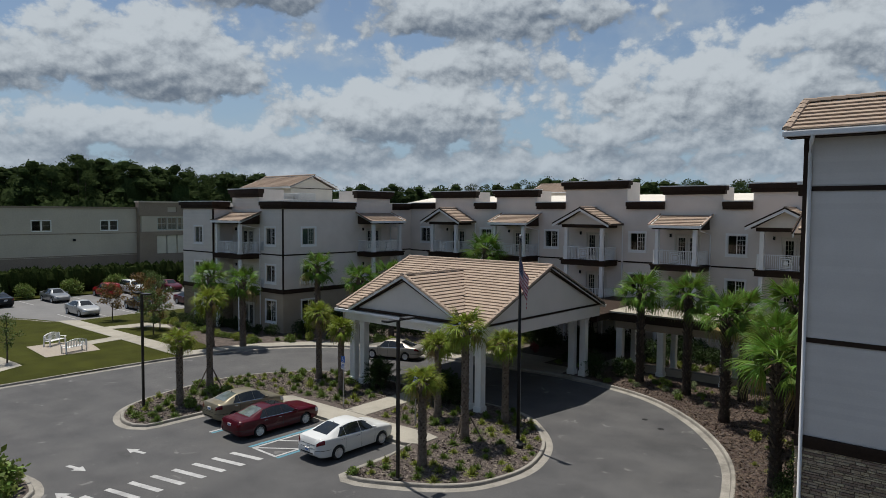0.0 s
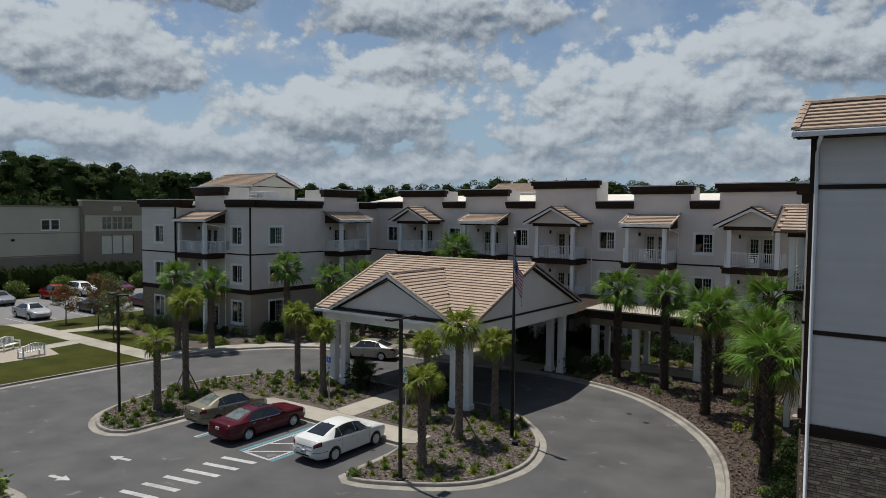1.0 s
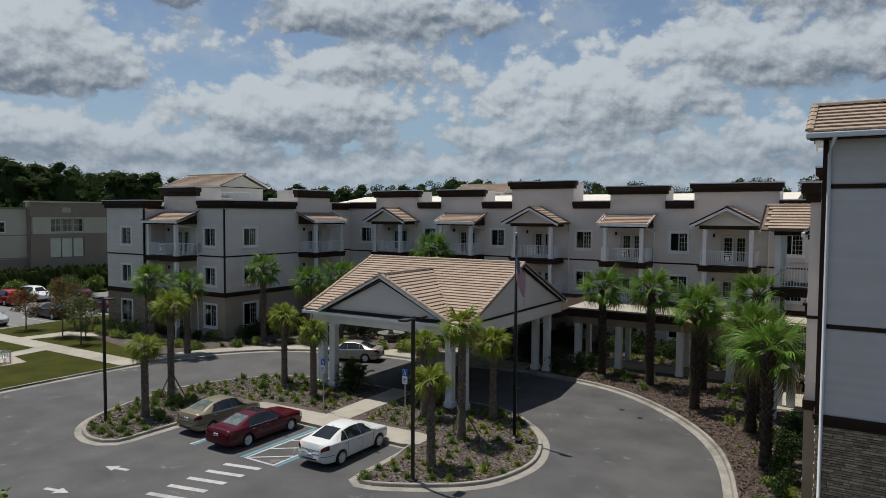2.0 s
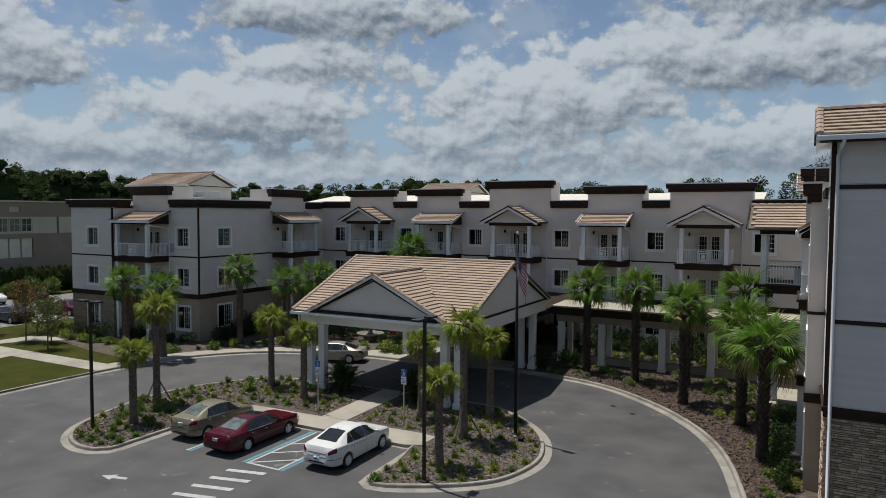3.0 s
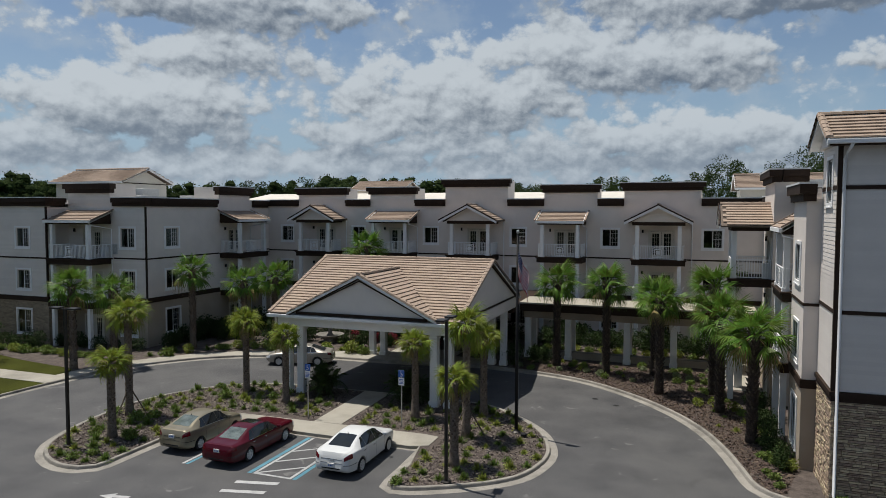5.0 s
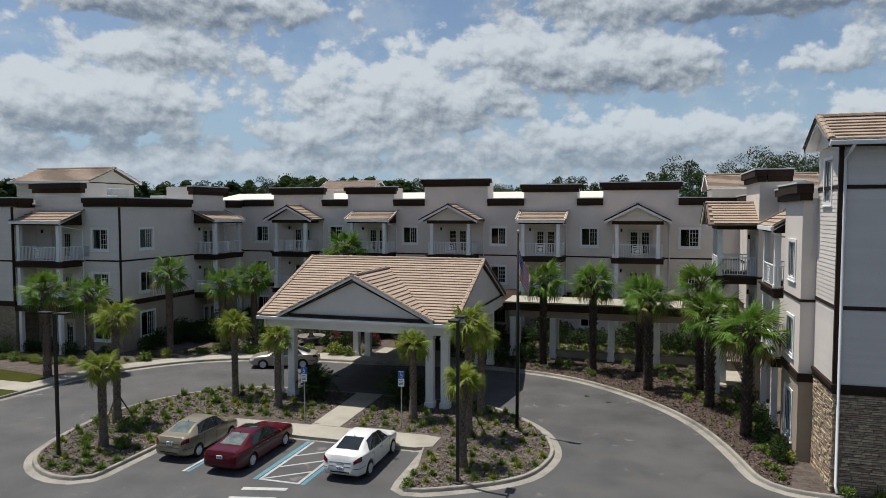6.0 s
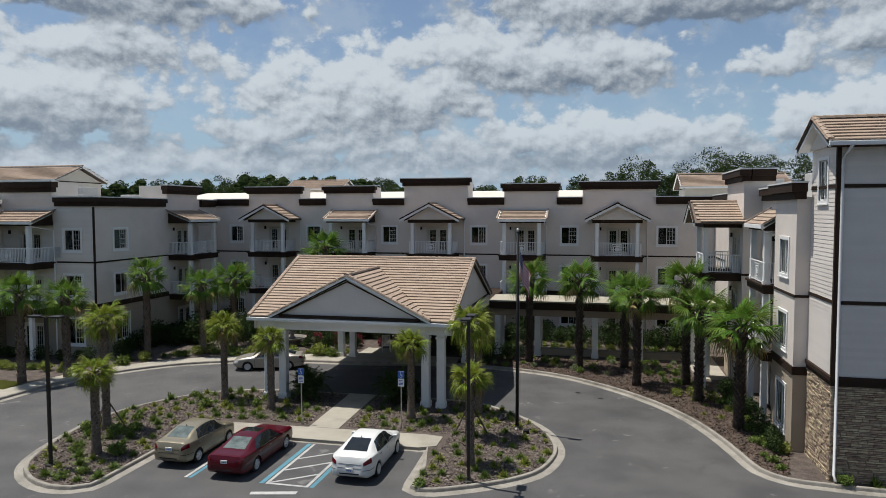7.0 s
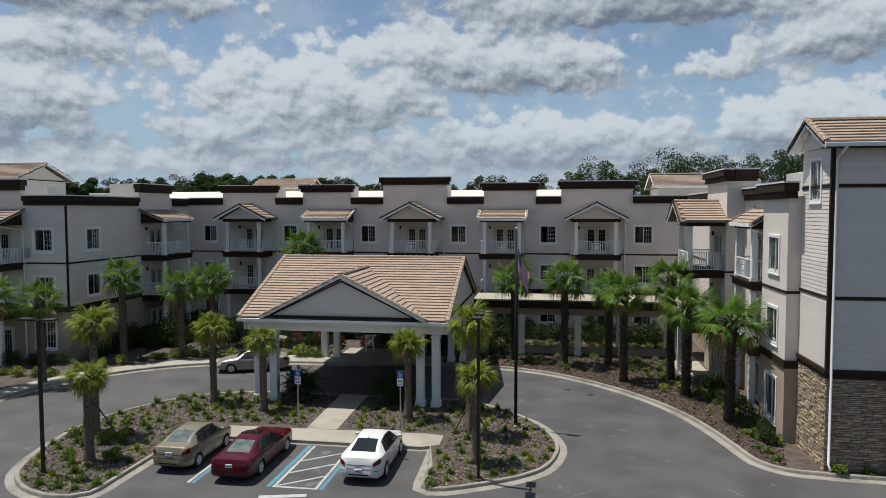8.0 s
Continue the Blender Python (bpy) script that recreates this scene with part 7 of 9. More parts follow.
# behind the walkway and along the buildings
for k in range(15):
    plant(DARK, -20.5 + k * 0.95 + r.uniform(-0.2, 0.2), 45.6 + r.uniform(-0.4, 0.8), r.uniform(0.9, 1.35), r)
for k in range(12):
    plant(DARK, -20.3 + k * 1.2 + r.uniform(-0.3, 0.3), 44.0 + r.uniform(-0.3, 0.4), r.uniform(0.8, 1.1), r)
for k in range(13):
    plant(r.choice((PALE, SHRUB)), -20.0 + k * 1.0, 43.5 + r.uniform(-0.1, 0.2), r.uniform(0.8, 1.1), r)
for k in range(46):
    plant(DARK, r.uniform(-46.3, -38.5), r.uniform(37.2, 47.5), r.uniform(0.75, 1.2), r)
for k in range(26):
    plant(DARK, r.uniform(-38.5, -21.5), r.uniform(43.5, 47.6), r.uniform(0.9, 1.4), r)
for k in range(34):
    x = -46.4 + k * 0.72
    plant(DARK, x, 38.6 + max(0, (x + 44) * 0.35) + r.uniform(-0.8, 1.2), r.uniform(0.75, 1.15), r)
for k in range(40):
    u = k / 39
    x = -45.6 + 22 * u
    if x > -30.6:
        continue
    y = 31.5 + 6.4 * u ** 0.45 + r.uniform(0.3, 1.5)
    plant(r.choice((SHRUB, SHRUB, PALE, LILY)), x, y if x > -43 else y - 3 + 2 * r.random(), r.uniform(0.9, 1.4), r)
for k in range(5):
    plant(RED, -34.6 + k * 1.7, 41.2 + r.uniform(-0.5, 0.8), r.uniform(0.8, 1.2), r)
# mostly the dark kind: its leaf colour stands for the shade on this strip
for k in range(26):
    if 9 <= k <= 20:
        continue
    plant(DARK if k % 3 else SHRUB, -35 + k * 0.5, 39.6 + r.uniform(-0.4, 1.0), r.uniform(0.55, 0.8), r)
for k in range(18):
    plant(DARK, -59.6 + k * 0.74, 30.7 + r.uniform(-0.5, 0.2) + (1.5 if k > 7 else 0), r.uniform(0.55, 0.85), r)
for k in range(24):
    plant(r.choice((SHRUB, PALE)), -59.5 + k * 0.6, 29.6 + r.uniform(-0.6, 0.5), r.uniform(0.8, 1.2), r)
for k in range(20):
    plant(DARK, -46.2 + r.uniform(-0.3, 0.5), 33.8 + k * 0.72, r.uniform(0.7, 1.1), r)
for x, y, s in ((-28.3, 7.6, 1.0), (-29.4, 7.4, 1.2), (-30.3, 7.0, 0.9), (-27.0, 7.0, 0.9)):
    plant(SHRUB, x, y, s * 2.1, r)


def chips(name, count, where, label, box_, mat="chip"):
    """Loose bark chips over a bed: stuff that nobody could count."""
    g = np.random.default_rng(len(name) + count)
    pts = []
    while len(pts) < count:
        x, y = g.uniform(box_[0], box_[1]), g.uniform(box_[2], box_[3])
        if where(x, y):
            pts.append((x, y))
    p = np.column_stack((pts, np.full(count, 0.118) + g.random(count) * 0.035))
    a = g.normal(size=(count, 3)) * (1, 1, 0.35)
    a /= np.linalg.norm(a, axis=1)[:, None]
    b = np.cross(a, np.array((0, 0, 1.0)) + g.normal(size=(count, 3)) * 0.4)
    b /= np.linalg.norm(b, axis=1)[:, None]
    la, lb = (0.03 + 0.05 * g.random(count))[:, None], (0.012 + 0.018 * g.random(count))[:, None]
    V = np.stack((p - a * la - b * lb, p + a * la - b * lb, p + a * la + b * lb, p - a * la + b * lb), 1).reshape(-1, 3)
    ob = place(name, from_arrays(name, V.tolist(), np.arange(4 * count).reshape(-1, 4).tolist(), M[mat]))
    tagged(ob, label, "mulch", kind="stuff")


chips("bark_mulch", 36000, lambda x, y: inside_poly(x, y, BED) and not inside_poly(x, y, NOTCH) and not (-27.1 < x < -25.3 and y > 22.3) and not (-31.4 < x < -20.4 and 20.7 < y < 22.6),
      "loose brown bark chips of the island bed", (-37.6, -15.2, 13.8, 28.4))
KEEP = inset(LEFT_KERB, 0.5, closed=False)[start:] + [(24, 60), (-70, 60), (-70, 25)]
chips("bark_mulch", 24000, lambda x, y: inside_poly(x, y, RBED) and inside_poly(x, y, KEEP), "loose brown bark chips along the drive", (-21, -6, 20.6, 39.7), "dark_chip")


# ---------------------------------------------------------------- trees
def small_tree(x, y, h, w, mat, leaves, size, label, seed, openness=0.75):
    g = np.random.default_rng(seed)
    rr = random.Random(seed)
    t = root("tree", (x, y, 0.1), label=label, category="tree", group="young trees on the lawn")
    bm = bmesh.new()
    tube(bm, [(0, 0, 0), (0.02, 0.01, h * 0.3), (0.05, -0.02, h * 0.6), (0.03, 0.02, h * 0.95)], [0.055, 0.045, 0.03, 0.01], 7)
    ends = []
    for k in range(11):
        z = h * (0.28 + 0.06 * k)
        a = k * 2.4 + rr.uniform(-0.3, 0.3)
        L = w * (0.5 + 0.5 * math.sin(min(1, (k + 2) / 8) * math.pi * 0.8)) * rr.uniform(0.7, 1.1)
        e = (L * math.cos(a), L * math.sin(a), z + L * 0.55)
        tube(bm, [(0.03, 0, z), (e[0] * 0.5, e[1] * 0.5, z + L * 0.2), e], [0.02, 0.013, 0.005], 5)
        ends.append(e)
    part("trunk", bm, M["bark"], t)
    pieces = []
    for e in ends:
        for f in (0.55, 1.0):
            c = (e[0] * f, e[1] * f, e[2] * (0.85 + 0.15 * f))
            pieces.append(leaf_cloud(g, leaves // 24, c, (w * 0.34, w * 0.34, h * 0.075), size, shell=0.1))
    pieces.append(leaf_cloud(g, leaves // 10, (0, 0, h * 0.92), (w * 0.3, w * 0.3, h * 0.12), size, shell=0.1))
    place("crown", gather("crown", pieces, mat), t)
    return t


small_tree(-51.3, 14.6, 3.3, 0.85, M["oak"], 900, 0.12, "thin young oak sapling standing on the lawn", 1)
small_tree(-64.2, 26.9, 3.4, 1.1, M["autumn"], 2200, 0.14, "young tree with russet leaves beside the path", 2)
small_tree(-58.8, 27.0, 4.6, 1.3, M["autumn"], 3000, 0.14, "young tree with yellowing russet leaves", 3)
small_tree(-54.3, 25.9, 3.6, 1.1, M["oak"], 1800, 0.13, "young green tree near the siding-clad wing", 4)
small_tree(-76.0, 20.4, 3.6, 1.2, M["oak"], 2000, 0.14, "young green tree at the lot corner", 5)
small_tree(-62.0, 29.8, 4.4, 1.4, M["oak"], 2600, 0.14, "young green tree near the siding-clad wing", 6)
small_tree(-56.6, 27.6, 3.4, 1.0, M["autumn"], 1800, 0.13, "young tree with russet leaves near the wing", 7)

# tall clipped hedge, and round shrubs in front of it
g = np.random.default_rng(77)
pieces = []
for k in range(190):
    y = -30 + k * 0.5
    for _ in range(3):
        c = (-90.5 + g.normal() * 0.5, y + g.normal() * 0.3, 1.5 + g.normal() * 0.15)
        tall = 1.5 + 0.45 * g.random()
        pieces.append(leaf_cloud(g, 230, c, (0.9, 0.75, tall), 0.13, shell=0.7))
        pieces.append(core(c, (0.74, 0.66, tall * 0.9), g))
tagged(place("hedge", gather("hedge", pieces, M["hedge_leaf"])), "tall dense clipped green hedge", "hedge", kind="stuff")
ROUND = bush_mesh(90, 1.15, 1.5, 1500, 0.2, M["shrub"])
for k in range(9):
    ob = place("round_shrub", ROUND, None, pose(-87.6, 12.5 + 4.9 * k, 0.1, 0, 0, 40 * k) @ Matrix.Scale(1.1 + 0.14 * (k % 3), 4))
    tagged(ob, "clipped round green shrub in front of the hedge", "shrub", "round shrubs")


# far woods: heights by bearing (degrees to the west of +y, degrees above the eye)
SKYLINE = [(95, 3.6), (80, 3.3), (73.6, 3.0), (71.8, 2.8), (70.3, 3.8), (68.5, 3.6), (67.4, 4.2), (64.3, 3.9), (61.5, 3.3), (57, 3.3), (52, 2.5), (48.6, 1.9), (42, 2.3), (35.5, 2.2), (31, 2.7),
           (24, 2.7), (17, 2.5), (9, 2.0), (7.3, 3.1), (5.6, 3.0), (4, 2.2), (2, 3.3), (0, 4.1), (-2, 4.0), (-4.7, 3.5), (-7.6, 4.8), (-10, 4.3), (-12.7, 3.9), (-16.2, 5.0), (-25, 5.2), (-40, 5.0)]


def skyline(az):
    return float(np.interp(-az, [-a for a, _ in SKYLINE], [e for _, e in SKYLINE]))


def far_tree(g, x, y, h, broad, quads, size=0, dense=False):
    """Leaf sprays on a set of limbs; returns pieces."""
    out = []
    w = h * (0.24 if broad else 0.15)
    lo = 0.32 if broad else 0.55
    for k in range(16 if broad else 12):
        u = lo + (1 - lo) * (k + 0.5) / (16 if broad else 12)
        a = g.random() * math.tau
        spread = w * math.sin(min(1.0, (1.08 - u) / (1 - lo) * 1.5) * math.pi / 2) * (0.3 + 0.75 * g.random())
        c = (x + spread * math.cos(a), y + spread * math.sin(a), h * u)
        s = w * (0.36 + 0.22 * g.random())
        out.append(leaf_cloud(g, quads, c, (s, s, s * 0.62), size or (0.62 if broad else 0.5), shell=0.45))
        if dense:
            out.append(core(c, (s * 0.72, s * 0.72, s * 0.48), g, 4, 7))
    return out


g = np.random.default_rng(8)
pieces, trunks = [], bmesh.new()
for k in range(380):
    az = 92 - 135 * (k + g.random()) / 380
    if az < 9 and g.random() < 0.35:
        continue
    D = 235 + 55 * g.random()
    el = skyline(az)
    h = (10 + D * math.tan(radians(el))) * (0.80 + 0.24 * g.random())
    x, y = -8 - D * math.sin(radians(az)), -4 + D * math.cos(radians(az))
    broad = g.random() < (0.7 if az > 9 else 0.2)
    dense = broad and az > 20
    pieces += far_tree(g, x, y, h, broad, 80 if dense or az < -20 else 150, 0, dense)
    if dense:
        pieces.append(core((x, y, h * 0.6), (h * 0.13, h * 0.13, h * 0.25), g))
    tube(trunks, [(x, y, 0), (x + g.normal() * 0.3, y, h * 0.85)], [0.28, 0.08], 5, False)
for k in range(260):
    az = 94 - 138 * (k + g.random()) / 260
    D = 215 + 25 * g.random()
    h = 9 + 4 * g.random() + max(0, skyline(az) - 3) * 2
    x, y = -8 - D * math.sin(radians(az)), -4 + D * math.cos(radians(az))
    pieces.append(leaf_cloud(g, 330, (x, y, h * 0.5), (5.0, 5.0, h * 0.58), 0.8, shell=0.7))
    pieces.append(core((x, y, h * 0.48), (3.9, 3.9, h * 0.48), g))
# a second, closed rank where the woods rise behind the long building
for k in range(110):
    az = 96 - 50 * (k + g.random()) / 110
    D = 255 + 45 * g.random()
    h = (10 + D * math.tan(radians(skyline(az)))) * (0.62 + 0.3 * g.random())
    x, y = -8 - D * math.sin(radians(az)), -4 + D * math.cos(radians(az))
    pieces.append(leaf_cloud(g, 400, (x, y, h * 0.6), (6.0, 6.0, h * 0.4), 0.8, shell=0.7))
    pieces.append(core((x, y, h * 0.58), (4.6, 4.6, h * 0.34), g))
# unseen trees added behind the camera, so the window panes mirror something dark
for k in range(90):
    az = 98 + 214 * (k + g.random()) / 90
    D = 75 + 30 * g.random()
    h = 15 + 5 * g.random()
    x, y = -8 - D * math.sin(radians(az)), -4 + D * math.cos(radians(az))
    pieces += far_tree(g, x, y, h, True, 34, 1.3)
    pieces.append(leaf_cloud(g, 160, (x, y, 4), (5.0, 5.0, 4.5), 1.3, shell=0.45))
tagged(place("woods", gather("woods", pieces, M["woods"])), "dark green mixed pine and oak woods on the horizon, with an added unseen belt behind the camera", "woods", kind="stuff")
tagged(part("woods_trunks", trunks, M["bark"]), "slender grey-brown trunks of the far woods", "woods", kind="stuff")


# ---------------------------------------------------------------- street furniture
fn = root("garden_fountain", (-36.1, 40.3, 0.11), label="two-tiered cast-stone garden fountain in the bed behind the drive", category="fountain")
for nm, prof in (("basin", [(0.55, 0.0), (0.62, 0.06), (0.5, 0.16), (0.62, 0.36), (1.02, 0.52), (1.08, 0.62), (1.0, 0.62), (0.86, 0.5), (0.0, 0.45)]),
                 ("pedestal", [(0.24, 0.44), (0.27, 0.55), (0.16, 0.66), (0.13, 0.95), (0.2, 1.12), (0.12, 1.2), (0.0, 1.21)]),
                 ("bowl", [(0.12, 1.18), (0.3, 1.24), (0.56, 1.36), (0.6, 1.43), (0.54, 1.43), (0.4, 1.33), (0.0, 1.28)]),
                 ("finial", [(0.09, 1.27), (0.11, 1.4), (0.05, 1.52), (0.1, 1.62), (0.06, 1.72), (0.0, 1.76)])):
    bm = bmesh.new()
    lathe(bm, prof, 28)
    part(nm, bm, M["fountain"], fn, smooth=True)


def porch_chair(x, y, rz):
    t = root("porch_chair", (x, y, 0.152), rz, label="white slatted porch chair on the paving by the entrance", category="chair", group="porch chairs")
    for sx in (-0.27, 0.27):
        for sy, h in ((-0.26, 0.6), (0.24, 1.05)):
            bm = bmesh.new()
            box(bm, sx - 0.03, sx + 0.03, sy - 0.03, sy + 0.03, 0, h)
            part("leg", bevelled(bm, 0.008, 1), M["white"], t)
        bm = bmesh.new()
        box(bm, sx - 0.045, sx + 0.045, -0.32, 0.2, 0.6, 0.635)
        part("armrest", bevelled(bm, 0.01, 1), M["white"], t)
    for k in range(5):
        bm = bmesh.new()
        box(bm, -0.26, 0.26, -0.28 + k * 0.1, -0.2 + k * 0.1, 0.41, 0.435)
        part("seat_slat", bm, M["white"], t)
    for k in range(6):
        bm = bmesh.new()
        box(bm, -0.225 + k * 0.08, -0.175 + k * 0.08, 0.225, 0.25, 0.44, 1.02)
        part("back_slat", bm, M["white"], t)
    bm = bmesh.new()
    box(bm, -0.3, 0.3, 0.215, 0.265, 1.02, 1.1)
    part("top_rail", bevelled(bm, 0.012, 1), M["white"], t)


porch_chair(-28.5, 39.4, 20)

def lamp_post(x, y, h, rz):
    t = root("street_lamp", (x, y, 0.1), rz, label="tall dark bronze parking lamp with twin flat heads", category="street lamp", group="parking lamps")
    bm = bmesh.new()
    box(bm, -0.055, 0.055, -0.055, 0.055, 0, h - 0.12)
    part("pole", bevelled(bm, 0.012, 2), M["bronze"], t)
    bm = bmesh.new()
    box(bm, -0.16, 0.16, -0.16, 0.16, 0, 0.1)
    part("base_plate", bevelled(bm, 0.02, 1), M["bronze"], t)
    for s in (-1, 1):
        bm = bmesh.new()
        box(bm, s * 0.05 if s > 0 else -0.3, 0.3 if s > 0 else -0.05, -0.03, 0.03, h - 0.16, h - 0.1)
        part("arm", bm, M["bronze"], t)
        bm = bmesh.new()
        a, b = (0.22, 0.72) if s > 0 else (-0.72, -0.22)
        box(bm, a, b, -0.17, 0.17, h - 0.14, h - 0.06)
        hd = part("lamp_head", bevelled(bm, 0.02, 2), M["bronze"], t)
        bm = bmesh.new()
        box(bm, a + 0.05, b - 0.05, -0.13, 0.13, h - 0.147, h - 0.139)
        part("lens", bm, M["plate"], hd)
    return t


lamp_post(-34.73, 15.8, 6.0, 0)
lamp_post(-18.48, 17.8, 6.2, 90)


def accessible_sign(x, y):
    t = root("parking_sign", (x, y, 0.1), 0, label="blue accessible-parking sign over a white plate on a steel post", category="sign", group="parking signs")
    bm = bmesh.new()
    tube(bm, [(0, 0.02, 0), (0, 0.02, 2.64)], 0.03, 8)
    part("post", bm, M["steel"], t)
    bm = bmesh.new()
    box(bm, -0.15, 0.15, -0.02, -0.005, 2.36, 2.68)
    s = part("sign_plate", bevelled(bm, 0.006, 1), M["sign_blue"], t, "blue enamel plate")
    bm = bmesh.new()
    box(bm, -0.145, 0.145, -0.02, -0.006, 1.98, 2.34)
    p = part("sign_plate", bevelled(bm, 0.006, 1), M["sign_white"], t, "white lower plate")
    bm = bmesh.new()
    for k in range(10):
        a, b = radians(-150 + k * 26), radians(-150 + (k + 1) * 26)
        q = [(rr * math.cos(c) - 0.01, -0.024, 2.47 + rr * math.sin(c)) for rr, c in ((0.075, a), (0.075, b), (0.055, b), (0.055, a))]
        bm.faces.new([bm.verts.new(v) for v in q])
    for x0, x1, z0, z1 in ((-0.03, -0.008, 2.49, 2.58), (-0.03, 0.055, 2.49, 2.512), (0.036, 0.055, 2.41, 2.49), (-0.038, -0.002, 2.595, 2.63)):
        box(bm, x0, x1, -0.025, -0.021, z0, z1)
    part("symbol", bm, M["sign_white"], s, "white wheelchair symbol")
    bm = bmesh.new()
    for k in range(4):
        box(bm, -0.11, 0.11 - 0.02 * (k % 2), -0.023, -0.0205, 2.05 + 0.062 * k, 2.08 + 0.062 * k)
    part("lettering", bm, M["sign_blue"], p)


accessible_sign(-27.34, 22.75)
accessible_sign(-22.62, 23.15)

fp = root("flagpole", (-17.46, 24.25, 0.1), label="tall dark flagpole with a ball finial in the island bed", category="flagpole")
bm = bmesh.new()
tube(bm, [(0, 0, 0), (0, 0, 4), (0, 0, 9.0)], [0.078, 0.07, 0.048], 12)
part("pole", bm, M["black"], fp, smooth=True)
bm = bmesh.new()
lathe(bm, [(0.0, 8.99), (0.06, 9.03), (0.075, 9.09), (0.06, 9.15), (0.0, 9.17)], 14)
part("finial", bm, M["steel"], fp, "silver ball finial", smooth=True)
bm = bmesh.new()
lathe(bm, [(0.2, 0.0), (0.2, 0.06), (0.12, 0.12), (0.08, 0.2)], 16)
part("base_collar", bm, M["bronze"], fp)
bm = bmesh.new()
tube(bm, [(0.10, 0, 1.2), (0.085, 0, 8.9)], 0.006, 5)
part("halyard", bm, M["steel"], fp)
bm = bmesh.new()
box(bm, 0.35, 0.6, -0.65, -0.45, 0.0, 0.2)
ob = tagged(part("spotlight", bevelled(bm, 0.03, 1), M["black"], None, m=pose(-17.46, 24.25, 0.12)), "small black ground spotlight near the flagpole", "spotlight")
flag = root("flag", (-17.33, 24.25, 0.1), label="limp red and white striped flag with a dark blue canton", category="flag")
FL, FH = 1.8, 1.15


def flag_point(u, v):
    """u along the fly, v down the hoist: the cloth hangs from its upper corner in folds."""
    drop = 0.92 * u ** 0.9
    x = -0.05 + 0.5 * u ** 1.1 + 0.06 * math.sin(9 * u + 2 * v) * u
    y = 0.14 + 0.07 * math.sin(7.5 * u + 1.3 * v) * (0.3 + u) + 0.04 * math.sin(15 * u)
    return Vector((x, -y, 8.3 - v * FH * 0.98 - drop * FL * 0.72))


def cloth(name, u0, u1, v0, v1, mat, off=0.0):
    bm = bmesh.new()
    n, m = max(2, int(26 * (u1 - u0))), max(1, int(14 * (v1 - v0)))
    grid = [[bm.verts.new(flag_point(u0 + (u1 - u0) * i / n, v0 + (v1 - v0) * j / m)) for j in range(m + 1)] for i in range(n + 1)]
    for i in range(n):
        for j in range(m):
            bm.faces.new((grid[i][j], grid[i + 1][j], grid[i + 1][j + 1], grid[i][j + 1]))
    return part(name, bm, M[mat], flag, smooth=True)


for k in range(13):
    v0, v1 = k / 13, (k + 1) / 13
    cloth("stripe", 0.4 if k < 7 else 0.0, 1.0, v0, v1, "flag_red" if k % 2 == 0 else "flag_white")
canton = cloth("canton", 0.0, 0.4, 0.0, 7 / 13, "flag_blue")
bm = bmesh.new()
for i in range(6):
    for j in range(5):
        p = flag_point(0.035 + 0.066 * i, 0.05 + 0.108 * j)
        for dy in (-0.006, 0.006):
            bm.faces.new([bm.verts.new(p + Vector((0.018 * math.cos(a), dy, 0.018 * math.sin(a)))) for a in (0.3, 1.6, 2.8, 4.1, 5.3)])
part("stars", bm, M["flag_white"], canton)


def bench(x, y, rz):
    t = root("garden_bench", (x, y, 0.148), rz, label="white slatted garden bench with an arched back on pavers", category="bench", group="garden benches")
    t.scale = (1.15, 1.0, 0.85)
    for sx in (-0.68, 0.68):
        for sy, h in ((-0.25, 0.62), (0.25, 0.9)):
            bm = bmesh.new()
            box(bm, sx - 0.035, sx + 0.035, sy - 0.035, sy + 0.035, 0, h)
            part("leg", bm, M["white"], t)
        bm = bmesh.new()
        box(bm, sx - 0.045, sx + 0.045, -0.32, 0.26, 0.62, 0.66)
        part("armrest", bm, M["white"], t)
    for k in range(5):
        bm = bmesh.new()
        box(bm, -0.7, 0.7, -0.27 + k * 0.1, -0.19 + k * 0.1, 0.42, 0.45)
        part("seat_slat", bm, M["white"], t)
    for k in range(13):
        xx = -0.62 + k * 1.24 / 12
        bm = bmesh.new()
        box(bm, xx - 0.02, xx + 0.02, 0.235, 0.255, 0.47, 0.86 + 0.16 * math.cos(xx / 0.68 * math.pi / 2))
        part("back_slat", bm, M["white"], t)
    bm = bmesh.new()
    prev = None
    for k in range(13):
        xx = -0.7 + k * 1.4 / 12
        z = 0.86 + 0.18 * math.cos(xx / 0.7 * math.pi / 2)
        ring = [bm.verts.new((xx, yy, zz)) for yy, zz in ((0.21, z), (0.28, z), (0.28, z + 0.07), (0.21, z + 0.07))]
        if prev:
            for i in range(4):
                bm.faces.new((prev[i], ring[i], ring[(i + 1) % 4], prev[(i + 1) % 4]))
        prev = ring
    part("top_rail", bm, M["white"], t)


bench(-55.6, 19.0, 121)
bench(-52.0, 19.0, 105 + 180)
bm = bmesh.new()
box(bm, -54.85, -54.55, 13.75, 13.85, 0.12, 0.75)
box(bm, -54.95, -54.45, 13.72, 13.75, 0.45, 0.8)
tagged(part("garden_sign", bevelled(bm, 0.01, 1), M["white"]), "small pale sign on the lawn", "sign")

